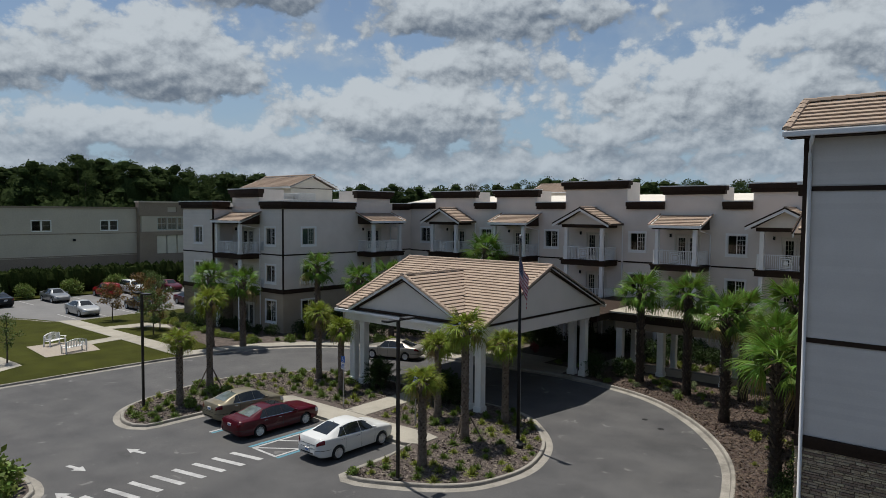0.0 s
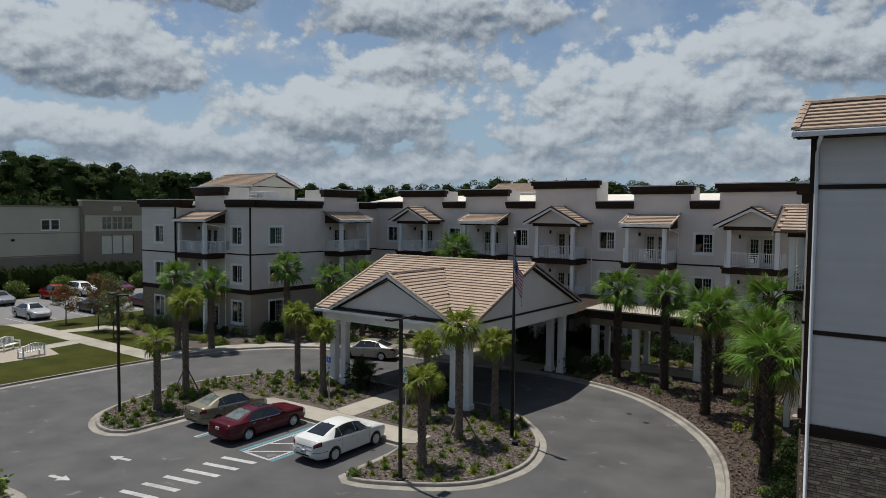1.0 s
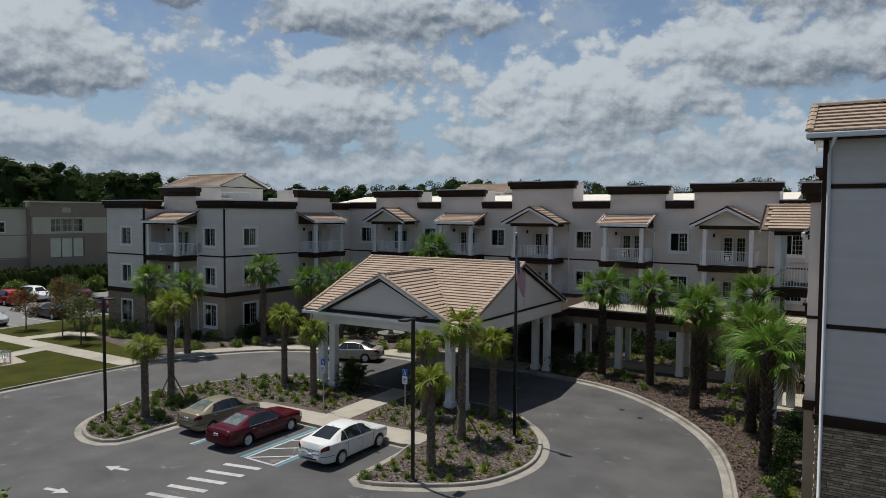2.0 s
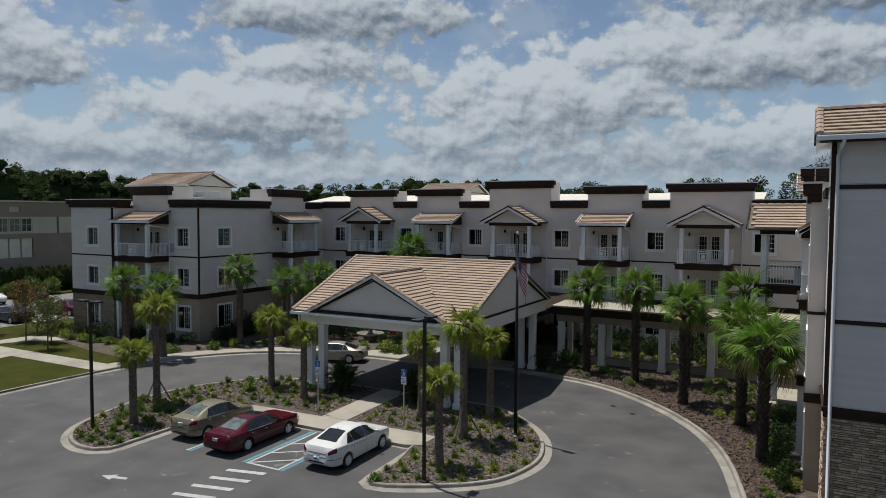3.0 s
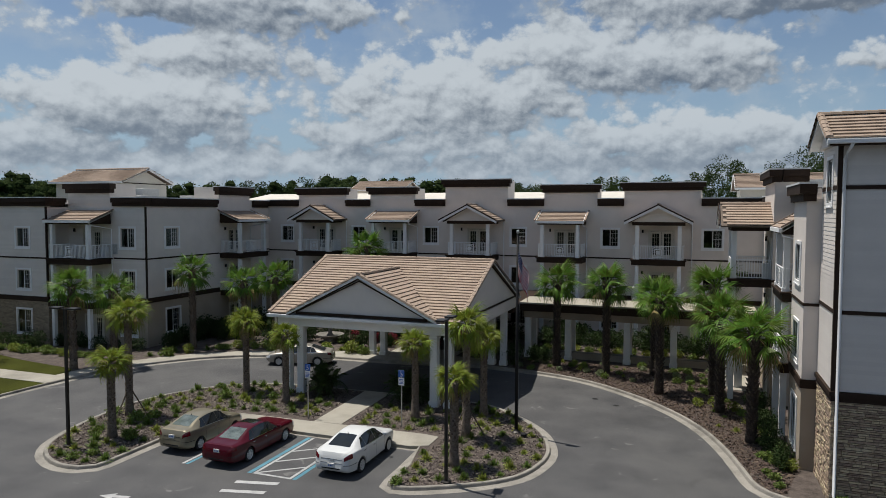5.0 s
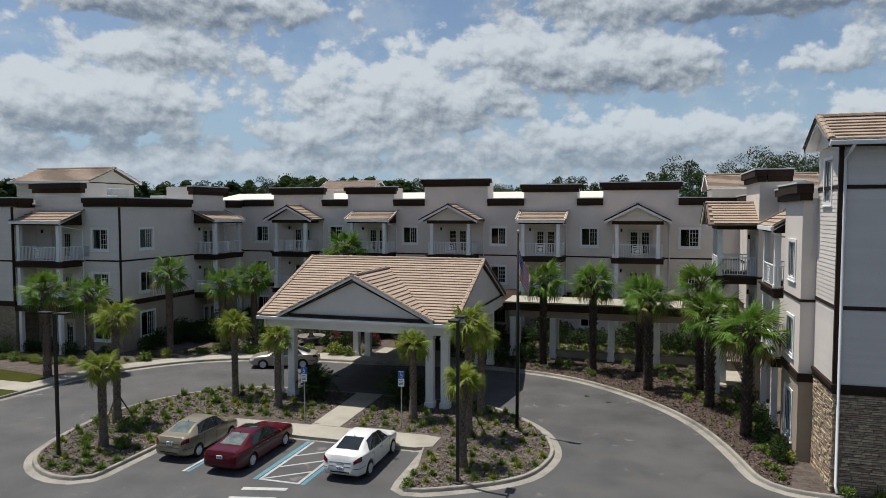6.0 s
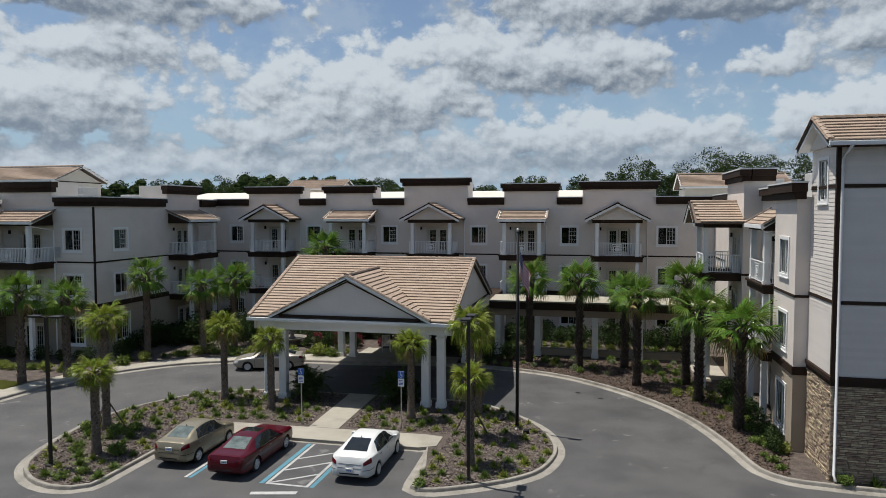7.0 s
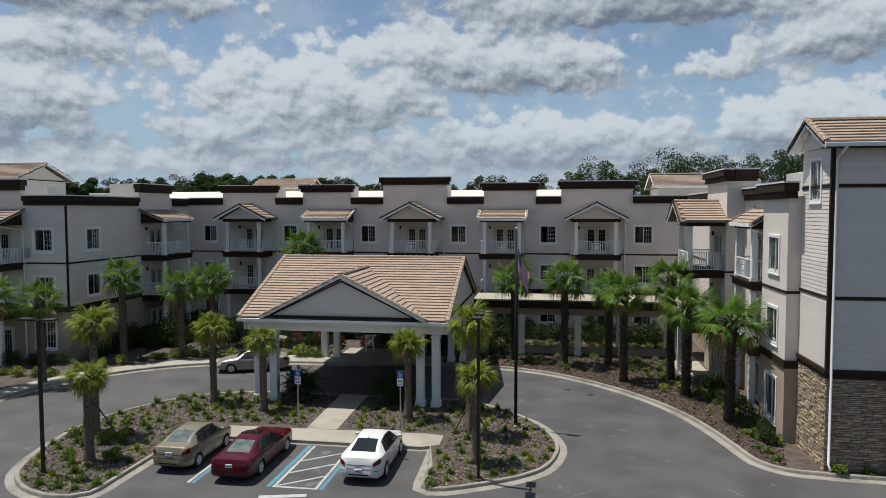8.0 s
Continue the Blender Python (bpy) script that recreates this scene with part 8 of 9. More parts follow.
# ---------------------------------------------------------------- cars
def spline(xs, ys, x):
    """Smooth interpolation through stations."""
    i = max(0, min(len(xs) - 2, int(np.searchsorted(xs, x)) - 1))
    x0, x1 = xs[i], xs[i + 1]
    t = min(1.0, max(0.0, (x - x0) / (x1 - x0)))

    def slope(k):
        if k == 0:
            return (ys[1] - ys[0]) / (xs[1] - xs[0])
        if k == len(xs) - 1:
            return (ys[-1] - ys[-2]) / (xs[-1] - xs[-2])
        a, b = (ys[k] - ys[k - 1]) / (xs[k] - xs[k - 1]), (ys[k + 1] - ys[k]) / (xs[k + 1] - xs[k])
        return 0 if a * b <= 0 else 2 * a * b / (a + b)
    h = x1 - x0
    m0, m1 = slope(i) * h, slope(i + 1) * h
    return ys[i] * (2 * t ** 3 - 3 * t ** 2 + 1) + m0 * (t ** 3 - 2 * t ** 2 + t) + ys[i + 1] * (-2 * t ** 3 + 3 * t ** 2) + m1 * (t ** 3 - t ** 2)


SEDAN = dict(
    x=[-2.42, -2.385, -2.27, -1.8, -1.35, -0.75, -0.2, 0.3, 0.72, 1.12, 1.6, 2.05, 2.3, 2.42],
    bottom=[0.40, 0.33, 0.26, 0.21, 0.2, 0.19, 0.19, 0.19, 0.19, 0.2, 0.21, 0.24, 0.3, 0.4],
    belt=[0.78, 0.90, 0.97, 1.0, 0.99, 0.97, 0.95, 0.93, 0.92, 0.91, 0.86, 0.78, 0.70, 0.6],
    top=[0.80, 0.95, 1.02, 1.065, 1.20, 1.40, 1.455, 1.43, 1.25, 1.01, 0.94, 0.85, 0.76, 0.64],
    w=[0.56, 0.72, 0.83, 0.90, 0.915, 0.92, 0.92, 0.92, 0.92, 0.915, 0.90, 0.84, 0.72, 0.52],
    roof=[0.46, 0.60, 0.69, 0.71, 0.60, 0.54, 0.53, 0.54, 0.60, 0.74, 0.76, 0.72, 0.62, 0.48],
    wheels=(1.42, -1.38), radius=0.325)
BACK_GLASS, FRONT_GLASS = (-1.84, -0.88), (1.08, 0.44)
SEDAN.update(back=BACK_GLASS, front=FRONT_GLASS, side=(0.98, -1.5), pillars=(0.06, -0.86), plate=0.70)
COMPACT = dict(
    SEDAN, x=[-2.335, -2.30, -2.2, -1.75, -1.3, -0.8, -0.25, 0.25, 0.7, 1.15, 1.6, 2.0, 2.22, 2.335],
    belt=[0.84, 0.97, 1.03, 1.05, 1.03, 1.0, 0.98, 0.96, 0.945, 0.93, 0.89, 0.82, 0.74, 0.62],
    top=[0.88, 1.04, 1.10, 1.135, 1.28, 1.42, 1.475, 1.45, 1.29, 1.06, 0.98, 0.88, 0.79, 0.66],
    w=[0.52, 0.69, 0.80, 0.885, 0.905, 0.907, 0.907, 0.907, 0.905, 0.90, 0.885, 0.83, 0.72, 0.52],
    roof=[0.42, 0.55, 0.64, 0.66, 0.60, 0.555, 0.54, 0.55, 0.60, 0.70, 0.74, 0.70, 0.60, 0.46],
    wheels=(1.405, -1.28), back=(-1.66, -0.82), front=(1.10, 0.42), side=(1.0, -1.42), pillars=(0.1, -0.80), plate=0.50)
LIMOUSINE = dict(
    SEDAN, x=[-2.635, -2.60, -2.5, -1.95, -1.4, -0.9, -0.3, 0.25, 0.7, 1.2, 1.8, 2.3, 2.52, 2.635],
    belt=[0.82, 0.95, 1.0, 1.01, 1.0, 0.985, 0.97, 0.96, 0.95, 0.94, 0.92, 0.86, 0.80, 0.66],
    top=[0.86, 1.02, 1.065, 1.09, 1.24, 1.40, 1.46, 1.44, 1.29, 1.06, 1.0, 0.93, 0.86, 0.70],
    w=[0.60, 0.78, 0.86, 0.93, 0.945, 0.95, 0.95, 0.95, 0.945, 0.94, 0.92, 0.88, 0.80, 0.60],
    roof=[0.50, 0.64, 0.70, 0.70, 0.63, 0.58, 0.57, 0.58, 0.63, 0.74, 0.78, 0.76, 0.68, 0.54],
    wheels=(1.60, -1.36), back=(-1.78, -0.94), front=(1.14, 0.42), side=(1.04, -1.5), pillars=(0.08, -0.86), plate=0.72, radius=0.335)
SMALL = dict(
    SEDAN, x=[-2.12, -2.09, -2.0, -1.62, -1.2, -0.72, -0.2, 0.28, 0.7, 1.12, 1.5, 1.85, 2.04, 2.12],
    belt=[0.84, 0.98, 1.03, 1.04, 1.02, 1.0, 0.98, 0.96, 0.945, 0.93, 0.88, 0.80, 0.72, 0.62],
    top=[0.88, 1.05, 1.10, 1.135, 1.28, 1.42, 1.47, 1.45, 1.30, 1.06, 0.97, 0.87, 0.78, 0.66],
    w=[0.52, 0.67, 0.76, 0.83, 0.845, 0.85, 0.85, 0.85, 0.848, 0.84, 0.825, 0.78, 0.68, 0.5],
    roof=[0.42, 0.55, 0.62, 0.62, 0.56, 0.52, 0.51, 0.52, 0.56, 0.66, 0.70, 0.66, 0.56, 0.44],
    wheels=(1.33, -1.17), back=(-1.53, -0.76), front=(1.08, 0.42), side=(0.98, -1.3), pillars=(0.1, -0.74), plate=0.74, radius=0.30, track=0.735)
SUV = dict(SEDAN, x=[v * 0.95 for v in SEDAN["x"]],
           belt=[0.85, 1.0, 1.06, 1.08, 1.07, 1.05, 1.04, 1.03, 1.02, 1.01, 0.97, 0.9, 0.82, 0.7],
           top=[0.95, 1.25, 1.5, 1.62, 1.66, 1.68, 1.68, 1.64, 1.42, 1.12, 1.05, 0.97, 0.88, 0.74],
           bottom=[0.5, 0.4, 0.33, 0.3, 0.28, 0.27, 0.27, 0.27, 0.27, 0.28, 0.3, 0.33, 0.38, 0.48], wheels=(1.33, -1.3), radius=0.35,
           back=(-2.06, -1.9), front=(1.02, 0.50), side=(0.95, -2.02), pillars=(0.05, -0.92), plate=0.70)


def end_lean(S, x, z):
    """How far the skin near the two ends leans inwards above and below the bumper."""
    back, out = -S["x"][0], S["x"][-1]
    t = min(1.0, max(0.0, (-x - back + 0.7) / 0.7)) ** 2
    u = min(1.0, max(0.0, (x - out + 0.7) / 0.7)) ** 2
    bumper = math.exp(-((z - 0.5) / 0.13) ** 4)
    lean = 0.30 * max(0.0, z - 0.64) ** 1.5 + 0.3 * max(0.0, 0.42 - z) ** 1.3 - 0.045 * bumper
    return lean * (t - u * 0.9)


def car_surface(S, x, s):
    """The skin at station x; s runs 0 (sill) .. 1 (roof's middle)."""
    f = {k: spline(S["x"], S[k], x) for k in ("bottom", "belt", "top", "w", "roof")}
    w, zb, zl, zt, wr = f["w"], f["bottom"], f["belt"], max(f["top"], f["belt"] + 0.015), f["roof"]
    K = [(0.0, w * 0.86, zb), (0.07, w * 0.955, zb + 0.05), (0.2, w * 0.985, zb + (zl - zb) * 0.35), (0.36, w, zb + (zl - zb) * 0.66), (0.47, w * 0.985, zl - 0.05), (0.52, w * 0.955, zl),
         (0.60, w * 0.955 + (wr - w * 0.955) * 0.42, zl + (zt - zl) * 0.42), (0.70, wr + (w * 0.955 - wr) * 0.12, zl + (zt - zl) * 0.82), (0.78, wr * 0.93, zl + (zt - zl) * 0.945), (0.88, wr * 0.55, zt - 0.008), (1.0, 0.0, zt)]
    ks = [k[0] for k in K]
    z = spline(ks, [k[2] for k in K], s)
    return Vector((x + end_lean(S, x, z), spline(ks, [k[1] for k in K], s), z))


def skin_grid(bm, S, xs, ss, side, off=0.0, xfun=None):
    rows = []
    for x in xs:
        row = []
        for s in ss:
            xx = xfun(x, s) if xfun else x
            p = car_surface(S, xx, s)
            if off:
                e = 0.02
                n = (car_surface(S, xx + e, s) - car_surface(S, xx - e, s)).cross(car_surface(S, xx, min(1, s + e)) - car_surface(S, xx, s - e))
                n.normalize()
                if n.y < -0.02 or (abs(n.y) <= 0.02 and n.z < 0):
                    n = -n
                p = p + n * off
            row.append(bm.verts.new((p.x, p.y * side, p.z)))
        rows.append(row)
    for a, b in zip(rows, rows[1:]):
        for k in range(len(ss) - 1):
            q = (a[k], b[k], b[k + 1], a[k + 1])
            bm.faces.new(q if side > 0 else q[::-1])
    return rows


def lin(a, b, n):
    return [a + (b - a) * i / (n - 1) for i in range(n)]


WHEEL = {}


def wheel_meshes(r, spokes):
    if (r, spokes) not in WHEEL:
        t = bmesh.new()
        lathe(t, [(r * 0.66, -0.1), (r * 0.9, -0.11), (r * 0.98, -0.085), (r, -0.04), (r, 0.04), (r * 0.98, 0.085), (r * 0.9, 0.11), (r * 0.66, 0.1)], 28, "y", False)
        m = bmesh.new()
        lathe(m, [(r * 0.67, -0.1), (r * 0.69, -0.108), (r * 0.66, -0.112), (r * 0.6, -0.085), (r * 0.58, -0.04), (r * 0.2, -0.03), (0.0, -0.03)], 28, "y", False)
        for k in range(spokes):
            a = k * math.tau / spokes
            c, s = math.cos(a), math.sin(a)
            q = []
            for rr, ww, yy in ((0.04, 0.035, -0.085), (r * 0.63, 0.03, -0.1)):
                for sg in (-1, 1):
                    q.append(m.verts.new((rr * c - sg * ww * s, yy, rr * s + sg * ww * c)))
            q2 = [m.verts.new((v.co.x, v.co.y + 0.05, v.co.z)) for v in q]
            m.faces.new((q[0], q[1], q[3], q[2]))
            m.faces.new((q[0], q[2], q2[2], q2[0])), m.faces.new((q[1], q2[1], q2[3], q[3]))
        lathe(m, [(0.06, -0.07), (0.055, -0.1), (0.0, -0.104)], 14, "y")
        WHEEL[(r, spokes)] = (mesh("tyre", t, M["rubber"], True), mesh("rim", m, M["rim"]))
    return WHEEL[(r, spokes)]


CAR_CACHE = {}


def car(x, y, rz, S, paint, label, kind="sedan", spokes=10, detail=True, group="parked cars", z=0.0, size=1.0, rear=None, sunroof=False):
    """A car facing its own +x: lofted skin with cut wheel arches, glass, lamps, trim and wheels."""
    t = root("car", (x, y, z), rz, label=label, category="car", group=group)
    t.scale = (size, size, size)
    x0, x1 = S["x"][0], S["x"][-1]
    r, wheels = S["radius"], S["wheels"]
    key = (id(S), kind, detail)
    if key not in CAR_CACHE:
        bm = bmesh.new()
        xs = sorted(set([round(v, 3) for v in lin(x0, x1, 72)]))
        ss = [0, 0.035, 0.07, 0.13, 0.2, 0.28, 0.36, 0.42, 0.47, 0.5, 0.52, 0.56, 0.60, 0.65, 0.70, 0.74, 0.78, 0.83, 0.88, 0.94, 1.0]
        rings = []
        for xx in xs:
            half = [car_surface(S, xx, v) for v in ss]
            ring = [bm.verts.new((p.x, p.y, p.z)) for p in half] + [bm.verts.new((p.x, -p.y, p.z)) for p in half[-2::-1]]
            rings.append(ring)
        k = len(rings[0])
        for p, q in zip(rings, rings[1:]):
            for i in range(k):
                bm.faces.new((p[i], q[i], q[(i + 1) % k], p[(i + 1) % k]))
        bm.faces.new(rings[0]), bm.faces.new(rings[-1][::-1])
        bmesh.ops.recalc_face_normals(bm, faces=bm.faces)
        me = bpy.data.meshes.new("body")
        bm.to_mesh(me)
        bm.free()
        tmp = bpy.data.objects.new("shape", me)
        scene.collection.objects.link(tmp)
        cut = bmesh.new()
        for wx in wheels:
            for side in (1, -1):
                c = bmesh.new()
                lathe(c, [(r * 1.16, 0.52), (r * 1.16, 1.2)], 32, "y")
                for v in c.verts:
                    v.co = Vector((v.co.x + wx, v.co.y * side, v.co.z + r))
                cm = bpy.data.meshes.new("cut")
                bmesh.ops.recalc_face_normals(c, faces=c.faces)
                c.to_mesh(cm)
                c.free()
                cut.from_mesh(cm)
        cm = bpy.data.meshes.new("cut")
        cut.to_mesh(cm)
        cut.free()
        cob = bpy.data.objects.new("cut", cm)
        scene.collection.objects.link(cob)
        mod = tmp.modifiers.new("arches", "BOOLEAN")
        mod.operation, mod.object, mod.solver = "DIFFERENCE", cob, "EXACT"
        dg = bpy.context.evaluated_depsgraph_get()
        dg.update()
        body = bpy.data.meshes.new_from_object(tmp.evaluated_get(dg))
        bpy.data.objects.remove(tmp), bpy.data.objects.remove(cob)
        body.materials.clear()
        for p in body.polygons:
            p.use_smooth = True
        body.set_sharp_from_angle(angle=radians(34))
        parts = []
        # glass
        for nm, (a, b) in (("windscreen", S["front"]), ("rear_window", S["back"])):
            bm = bmesh.new()
            for side in (1, -1):
                skin_grid(bm, S, lin(a, b, 9), [0.825, 0.84, 0.86, 0.89, 0.94, 1.0], side, 0.007)
            bmesh.ops.remove_doubles(bm, verts=bm.verts, dist=0.002)
            parts.append((nm, mesh(nm, bm, M["auto_glass"], True)))
        fr, rb = S["side"]
        pillars = S["pillars"]

        def slant(x, s):
            u = (s - 0.53) / 0.19
            if x > pillars[0] + 0.5:
                return x - 0.58 * u * (x - pillars[0] - 0.5) / (fr - pillars[0] - 0.5)
            if x < pillars[1] - 0.2:
                k = (pillars[1] - 0.2 - x) / (pillars[1] - 0.2 - rb)
                return x + (0.52 if kind == "sedan" else 0.16) * u * k
            return x
        for side in (1, -1):
            for nm, a, b in (("front_side_window", pillars[0] + 0.008, fr - 0.02), ("rear_side_window", pillars[1] - 0.012, pillars[0] - 0.008), ("quarter_window", rb + 0.1, pillars[1] - 0.028)):
                bm = bmesh.new()
                skin_grid(bm, S, lin(a, b, 10), [0.532, 0.57, 0.61, 0.65, 0.69, 0.725], side, 0.007, slant)
                parts.append((nm, mesh(nm, bm, M["auto_glass"], True)))
        # lamps
        for side in (1, -1):
            bm = bmesh.new()
            skin_grid(bm, S, lin(x1 - 0.34, x1 - 0.1, 6), [0.34, 0.40, 0.46, 0.5], side, 0.008)
            parts.append(("headlight", mesh("headlight", bm, M["clear_lamp"], True)))
            bm = bmesh.new()
            skin_grid(bm, S, lin(x0 + 0.012, x0 + 0.3, 9), [0.40, 0.44, 0.48, 0.515], side, 0.008)
            parts.append(("tail_light", mesh("tail_light", bm, M["red_lamp"], True)))
            bm = bmesh.new()
            p = car_surface(S, fr - 0.16, 0.53)
            box(bm, p.x - 0.07, p.x + 0.07, p.y + 0.01, p.y + 0.2, p.z + 0.02, p.z + 0.14)
            for v in bm.verts:
                v.co.y *= side
            bevelled(bm, 0.03, 2)
            parts.append(("wing_mirror", mesh("wing_mirror", bm, M["under"], True)))
            for a in (-0.02, -0.93):
                bm = bmesh.new()
                p = car_surface(S, a - 0.12, 0.43)
                box(bm, a - 0.2, a - 0.02, p.y - 0.005, p.y + 0.028, p.z - 0.012, p.z + 0.014)
                for v in bm.verts:
                    v.co.y *= side
                bevelled(bm, 0.008, 1)
                parts.append(("door_handle", mesh("door_handle", bm, M["chrome"], True)))
            # shut lines
            for a in (fr - 0.06, pillars[0], pillars[1] - 0.06):
                bm = bmesh.new()
                skin_grid(bm, S, [a - 0.007, a + 0.007], [0.1, 0.2, 0.3, 0.4, 0.47, 0.5], side, 0.003)
                parts.append(("shut_line", mesh("shut_line", bm, M["under"])))
            bm = bmesh.new()
            skin_grid(bm, S, lin(rb + 0.2, fr - 0.04, 14), [0.518, 0.529], side, 0.006)
            parts.append(("belt_trim", mesh("belt_trim", bm, M["chrome"], True)))
        bm = bmesh.new()
        tube(bm, [(S["back"][1] + 0.02, 0, spline(S["x"], S["top"], S["back"][1]) - 0.02), (S["back"][1] - 0.05, 0, spline(S["x"], S["top"], S["back"][1]) + 0.09)], [0.022, 0.008], 6)
        parts.append(("aerial", mesh("aerial", bm, M["under"])))
        bm = bmesh.new()
        zz = S["plate"]
        at = x0 + end_lean(S, x0, zz + 0.08)
        box(bm, at - 0.016, at + 0.03, -0.155, 0.155, zz, zz + 0.155)
        parts.append(("number_plate", mesh("number_plate", bm, M["plate"])))
        bm = bmesh.new()
        for k in range(3):
            box(bm, at - 0.02, at - 0.015, -0.1 + 0.075 * k, -0.05 + 0.075 * k, zz + 0.05, zz + 0.105)
        parts.append(("plate_marks", mesh("plate_marks", bm, M["sign_blue"])))
        deck = S["top"][0]
        for z0, z1, w2, nm, mt in ((deck - 0.07, deck - 0.058, 0.48, "trunk_seam", "under"), (0.655, 0.667, 0.5, "bumper_seam", "under"), (deck - 0.13, deck - 0.11, 0.16, "trunk_trim", "chrome"), (0.42, 0.47, 0.42, "bumper_insert", "under")):
            bm = bmesh.new()
            xx = x0 + end_lean(S, x0, (z0 + z1) / 2)
            box(bm, xx - 0.004, xx + 0.02, -w2, w2, z0, z1)
            parts.append((nm, mesh(nm, bm, M[mt])))
        for side in (1, -1):
            bm = bmesh.new()
            skin_grid(bm, S, lin(x0 + 0.01, x0 + 0.62, 12), [0.235, 0.25], side, 0.003)
            parts.append(("bumper_seam", mesh("bumper_seam", bm, M["under"])))
        bm = bmesh.new()
        box(bm, x1 - 0.06, x1 + 0.012, -0.42, 0.42, 0.48, 0.6)
        parts.append(("grille", mesh("grille", bevelled(bm, 0.02, 1), M["under"])))
        bm = bmesh.new()
        box(bm, x0 + 0.5, x1 - 0.5, -0.7, 0.7, 0.17, 0.34)
        for wx in wheels:
            box(bm, wx - r * 1.12, wx + r * 1.12, -0.56, 0.56, 0.2, r * 2.1)
        parts.append(("underbody", mesh("underbody", bm, M["under"])))
        CAR_CACHE[key] = (body, parts)
    body, parts = CAR_CACHE[key]
    bodym = body.copy()
    bodym.materials.append(paint)
    b = place("body", bodym, t)
    for nm, me in parts:
        if nm == "wing_mirror":
            me = me.copy()
            me.materials.clear()
            me.materials.append(paint)
        if nm == "rear_window" and rear:
            me = me.copy()
            me.materials.clear()
            me.materials.append(rear)
        place(nm, me, t)
    if sunroof:
        bm = bmesh.new()
        for side in (1, -1):
            skin_grid(bm, S, lin(-0.35, 0.3, 7), [0.84, 0.88, 0.94, 1.0], side, 0.006)
        bmesh.ops.remove_doubles(bm, verts=bm.verts, dist=0.002)
        part("sunroof", bm, M["auto_glass"], t, "dark glass sunroof", True)
    tyre, rim = wheel_meshes(r, spokes)
    for wx in wheels:
        for side in (1, -1):
            w = place("tyre", tyre, t, pose(wx, side * S.get("track", 0.80), r, 0, 0, 0 if side < 0 else 180))
            place("rim", rim, w)
    return t


P_WHITE = car_paint("pearl_white_paint", (0.62, 0.63, 0.62), 0.0)
P_RED = car_paint("deep_red_paint", (0.062, 0.0015, 0.007), 0.0)
P_GOLD = car_paint("champagne_paint", (0.25, 0.222, 0.158), 0.4)
P_SILVER = car_paint("silver_paint", (0.42, 0.43, 0.43), 0.5)
P_BEIGE = car_paint("light_beige_paint", (0.35, 0.325, 0.285), 0.4)
P_GREY = car_paint("grey_paint", (0.22, 0.23, 0.24), 0.45)
P_BLACK = car_paint("black_paint", (0.012, 0.013, 0.015), 0.1)
P_BRIGHT = car_paint("bright_red_paint", (0.35, 0.012, 0.016), 0.1)
car(-22.78, 19.05, 90, COMPACT, P_WHITE, "pearl white sedan parked in the accessible bay", spokes=10, size=0.915, group="cars in the parking bay")
car(-27.5, 18.5, 90, LIMOUSINE, P_RED, "dark red sedan parked beside the hatched aisle", rear=M["sun_glass"], spokes=7, size=0.86, sunroof=True, group="cars in the parking bay")
car(-30.25, 18.8, 90, SMALL, P_GOLD, "champagne gold sedan parked by the island kerb", rear=M["sun_glass"], spokes=8, size=0.92, group="cars in the parking bay")
car(-34.45, 33.5, 200, SEDAN, P_BEIGE, "beige sedan waiting in front of the canopy", spokes=9, size=0.9)
car(-70.7, 26.85, 0, SEDAN, P_SILVER, "silver sedan parked in the far lot", spokes=9)
car(-83.2, 28.8, 0, SEDAN, P_GREY, "grey sedan parked in the far lot", spokes=6)
car(-83.6, 34.6, 180, SUV, P_BRIGHT, "bright red car parked in the far lot", "suv", 6)
car(-84.4, 38.1, 0, SUV, P_WHITE, "white car parked in the far lot", "suv", 6)
car(-70.2, 32.4, 180, SEDAN, P_BLACK, "black sedan parked in the far lot", spokes=6)
car(-70.0, 37.8, 0, SEDAN, P_RED, "dark red sedan parked in the far lot", spokes=6)
car(-83.4, 23.3, 180, SEDAN, P_BLACK, "black sedan parked in the far lot", spokes=6)
car(-84.2, 42.5, 0, SEDAN, P_RED, "dark red sedan parked in the far lot", spokes=6)
for x in (-27.5, -30.3, -22.8):
    bm = bmesh.new()
    box(bm, x - 0.85, x + 0.85, 20.35, 20.5, 0.0, 0.11)
    tagged(part("wheel_stop", bevelled(bm, 0.03, 2), M["kerb"]), "low concrete wheel stop at the head of a bay", "wheel stop", group="wheel stops")

# ---------------------------------------------------------------- stones of the right-hand base
STONE = {}


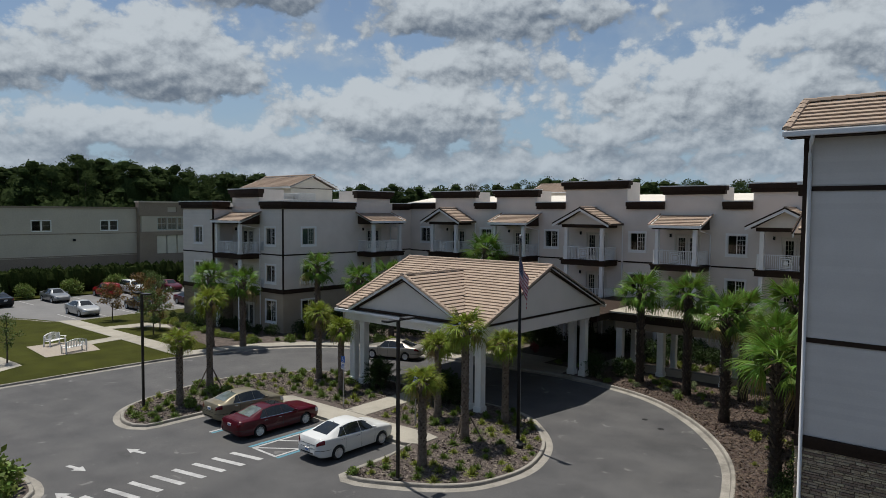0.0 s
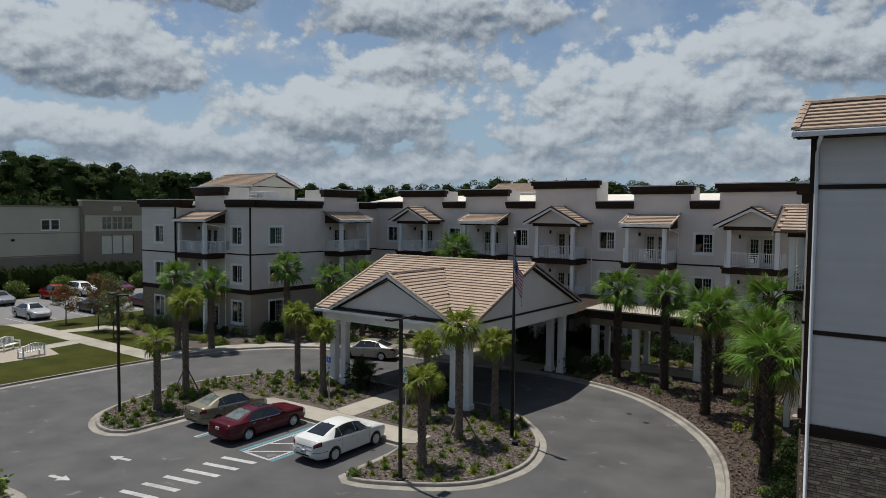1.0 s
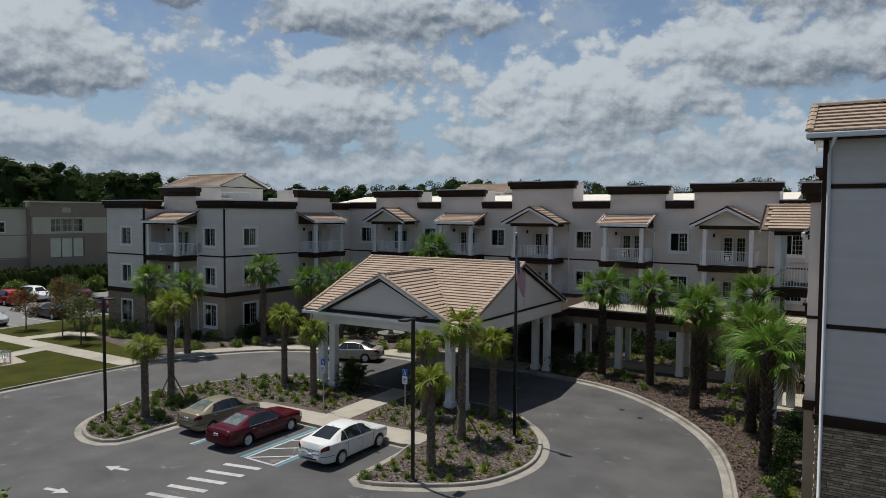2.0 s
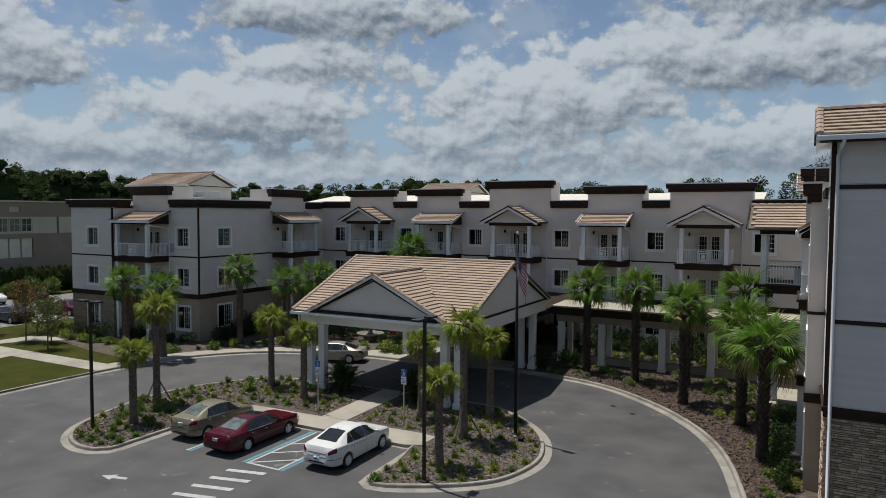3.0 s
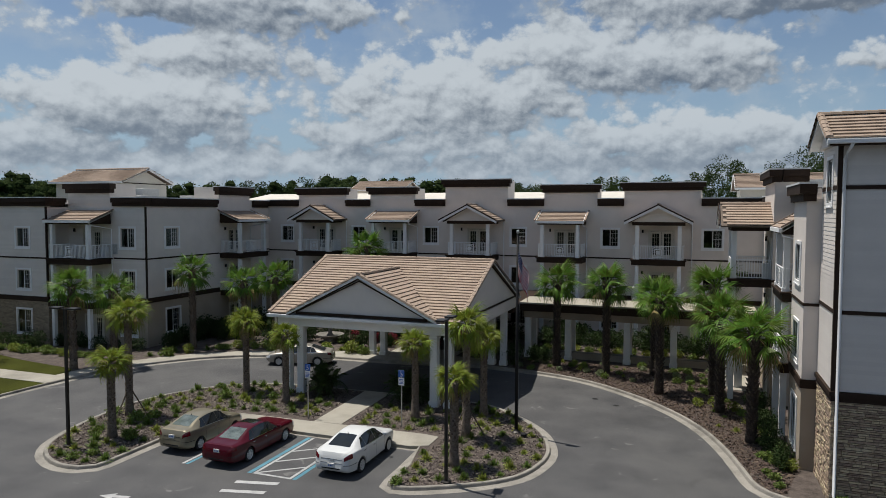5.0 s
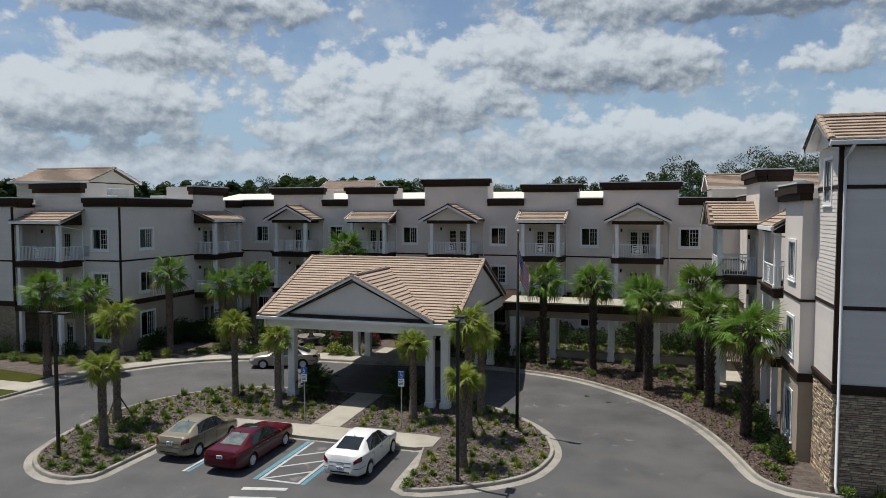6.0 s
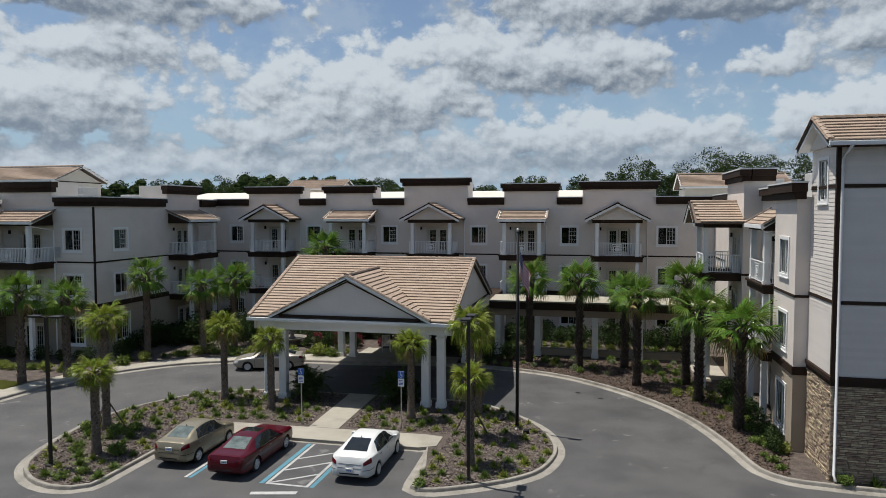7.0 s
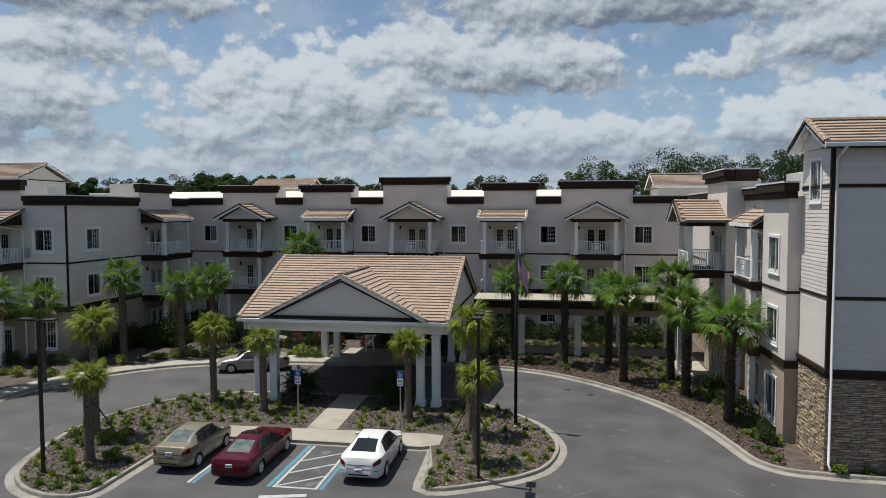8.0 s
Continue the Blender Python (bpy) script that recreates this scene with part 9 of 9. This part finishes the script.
def ledge_stones(parent, axis, plane, u0, u1, z0, z1, seed, limit):
    """Thin ledge stones laid dry; the first `limit` are pieces of their own."""
    rr = random.Random(seed)
    made, V, F = 0, [], []
    z = z0
    while z < z1:
        h = rr.choice((0.05, 0.065, 0.08, 0.1))
        h = min(h, z1 - z)
        u = u0 - rr.uniform(0, 0.3)
        while u < u1:
            w = rr.choice((0.2, 0.26, 0.34, 0.44)) * rr.uniform(0.85, 1.15)
            a, b = max(u, u0), min(u + w, u1)
            d = rr.uniform(0.02, 0.06)
            if b - a > 0.05:
                if made < limit:
                    key = (round((b - a) / 0.06), round(h, 2), axis)
                    if key not in STONE:
                        bm = bmesh.new()
                        W = key[0] * 0.06
                        if axis == "x":
                            v = box(bm, 0.006, W - 0.006, -1, 0.06, 0.005, h - 0.005)
                            for q in v:
                                if q.co.y < -0.5:
                                    q.co.y = -0.03
                                    q.co.x += 0.008 if q.co.x < W / 2 else -0.008
                                    q.co.z += 0.006 if q.co.z < h / 2 else -0.006
                        else:
                            v = box(bm, -1, 0.06, 0.006, W - 0.006, 0.005, h - 0.005)
                            for q in v:
                                if q.co.x < -0.5:
                                    q.co.x = -0.03
                                    q.co.y += 0.008 if q.co.y < W / 2 else -0.008
                                    q.co.z += 0.006 if q.co.z < h / 2 else -0.006
                        STONE[key] = mesh("stone", bm, M["stone"])
                    at = (a, plane - d + 0.03, z) if axis == "x" else (plane - d + 0.03, a, z)
                    place("stone", STONE[key], parent, pose(*at))
                    made += 1
                else:
                    k = len(V)
                    c, e = a + 0.003, b - 0.003
                    for uu, dd, zz in ((c, -0.05, z + 0.005), (e, -0.05, z + 0.005), (e, -0.05, z + h - 0.005), (c, -0.05, z + h - 0.005), (c + 0.008, d, z + 0.011), (e - 0.008, d, z + 0.011), (e - 0.008, d, z + h - 0.011), (c + 0.008, d, z + h - 0.011)):
                        V.append((uu, plane - dd, zz) if axis == "x" else (plane - dd, uu, zz))
                    F += [(k + 4, k + 5, k + 6, k + 7), (k, k + 1, k + 5, k + 4), (k + 1, k + 2, k + 6, k + 5), (k + 2, k + 3, k + 7, k + 6), (k + 3, k, k + 4, k + 7)]
            u += w
        z += h
    if F:
        tagged(place("ledge_stone", from_arrays("ledge_stone", V, F, M["stone"]), parent), kind="stuff")


stone_w = part("stone_facing", prism(bmesh.new(), [(XS + 0.01, YS + 0.1), (XS + 0.04, YS + 0.1), (XS + 0.04, 23.8), (XS + 0.01, 23.8)], 0.0, 3.66), M["mortar"], rw, "tan ledge-stone facing")
stone_s = part("stone_facing", prism(bmesh.new(), [(XS + 0.06, YS + 0.01), (11.9, YS + 0.01), (11.9, YS + 0.04), (XS + 0.06, YS + 0.04)], 0.0, 3.66), M["mortar"], rw, "tan ledge-stone facing")
ledge_stones(stone_w, "y", XS + 0.01, YS - 0.02, 23.8, 0.1, 3.66, 3, 280)
ledge_stones(stone_s, "x", YS + 0.01, XS - 0.03, 2.0, 0.1, 3.66, 4, 300)
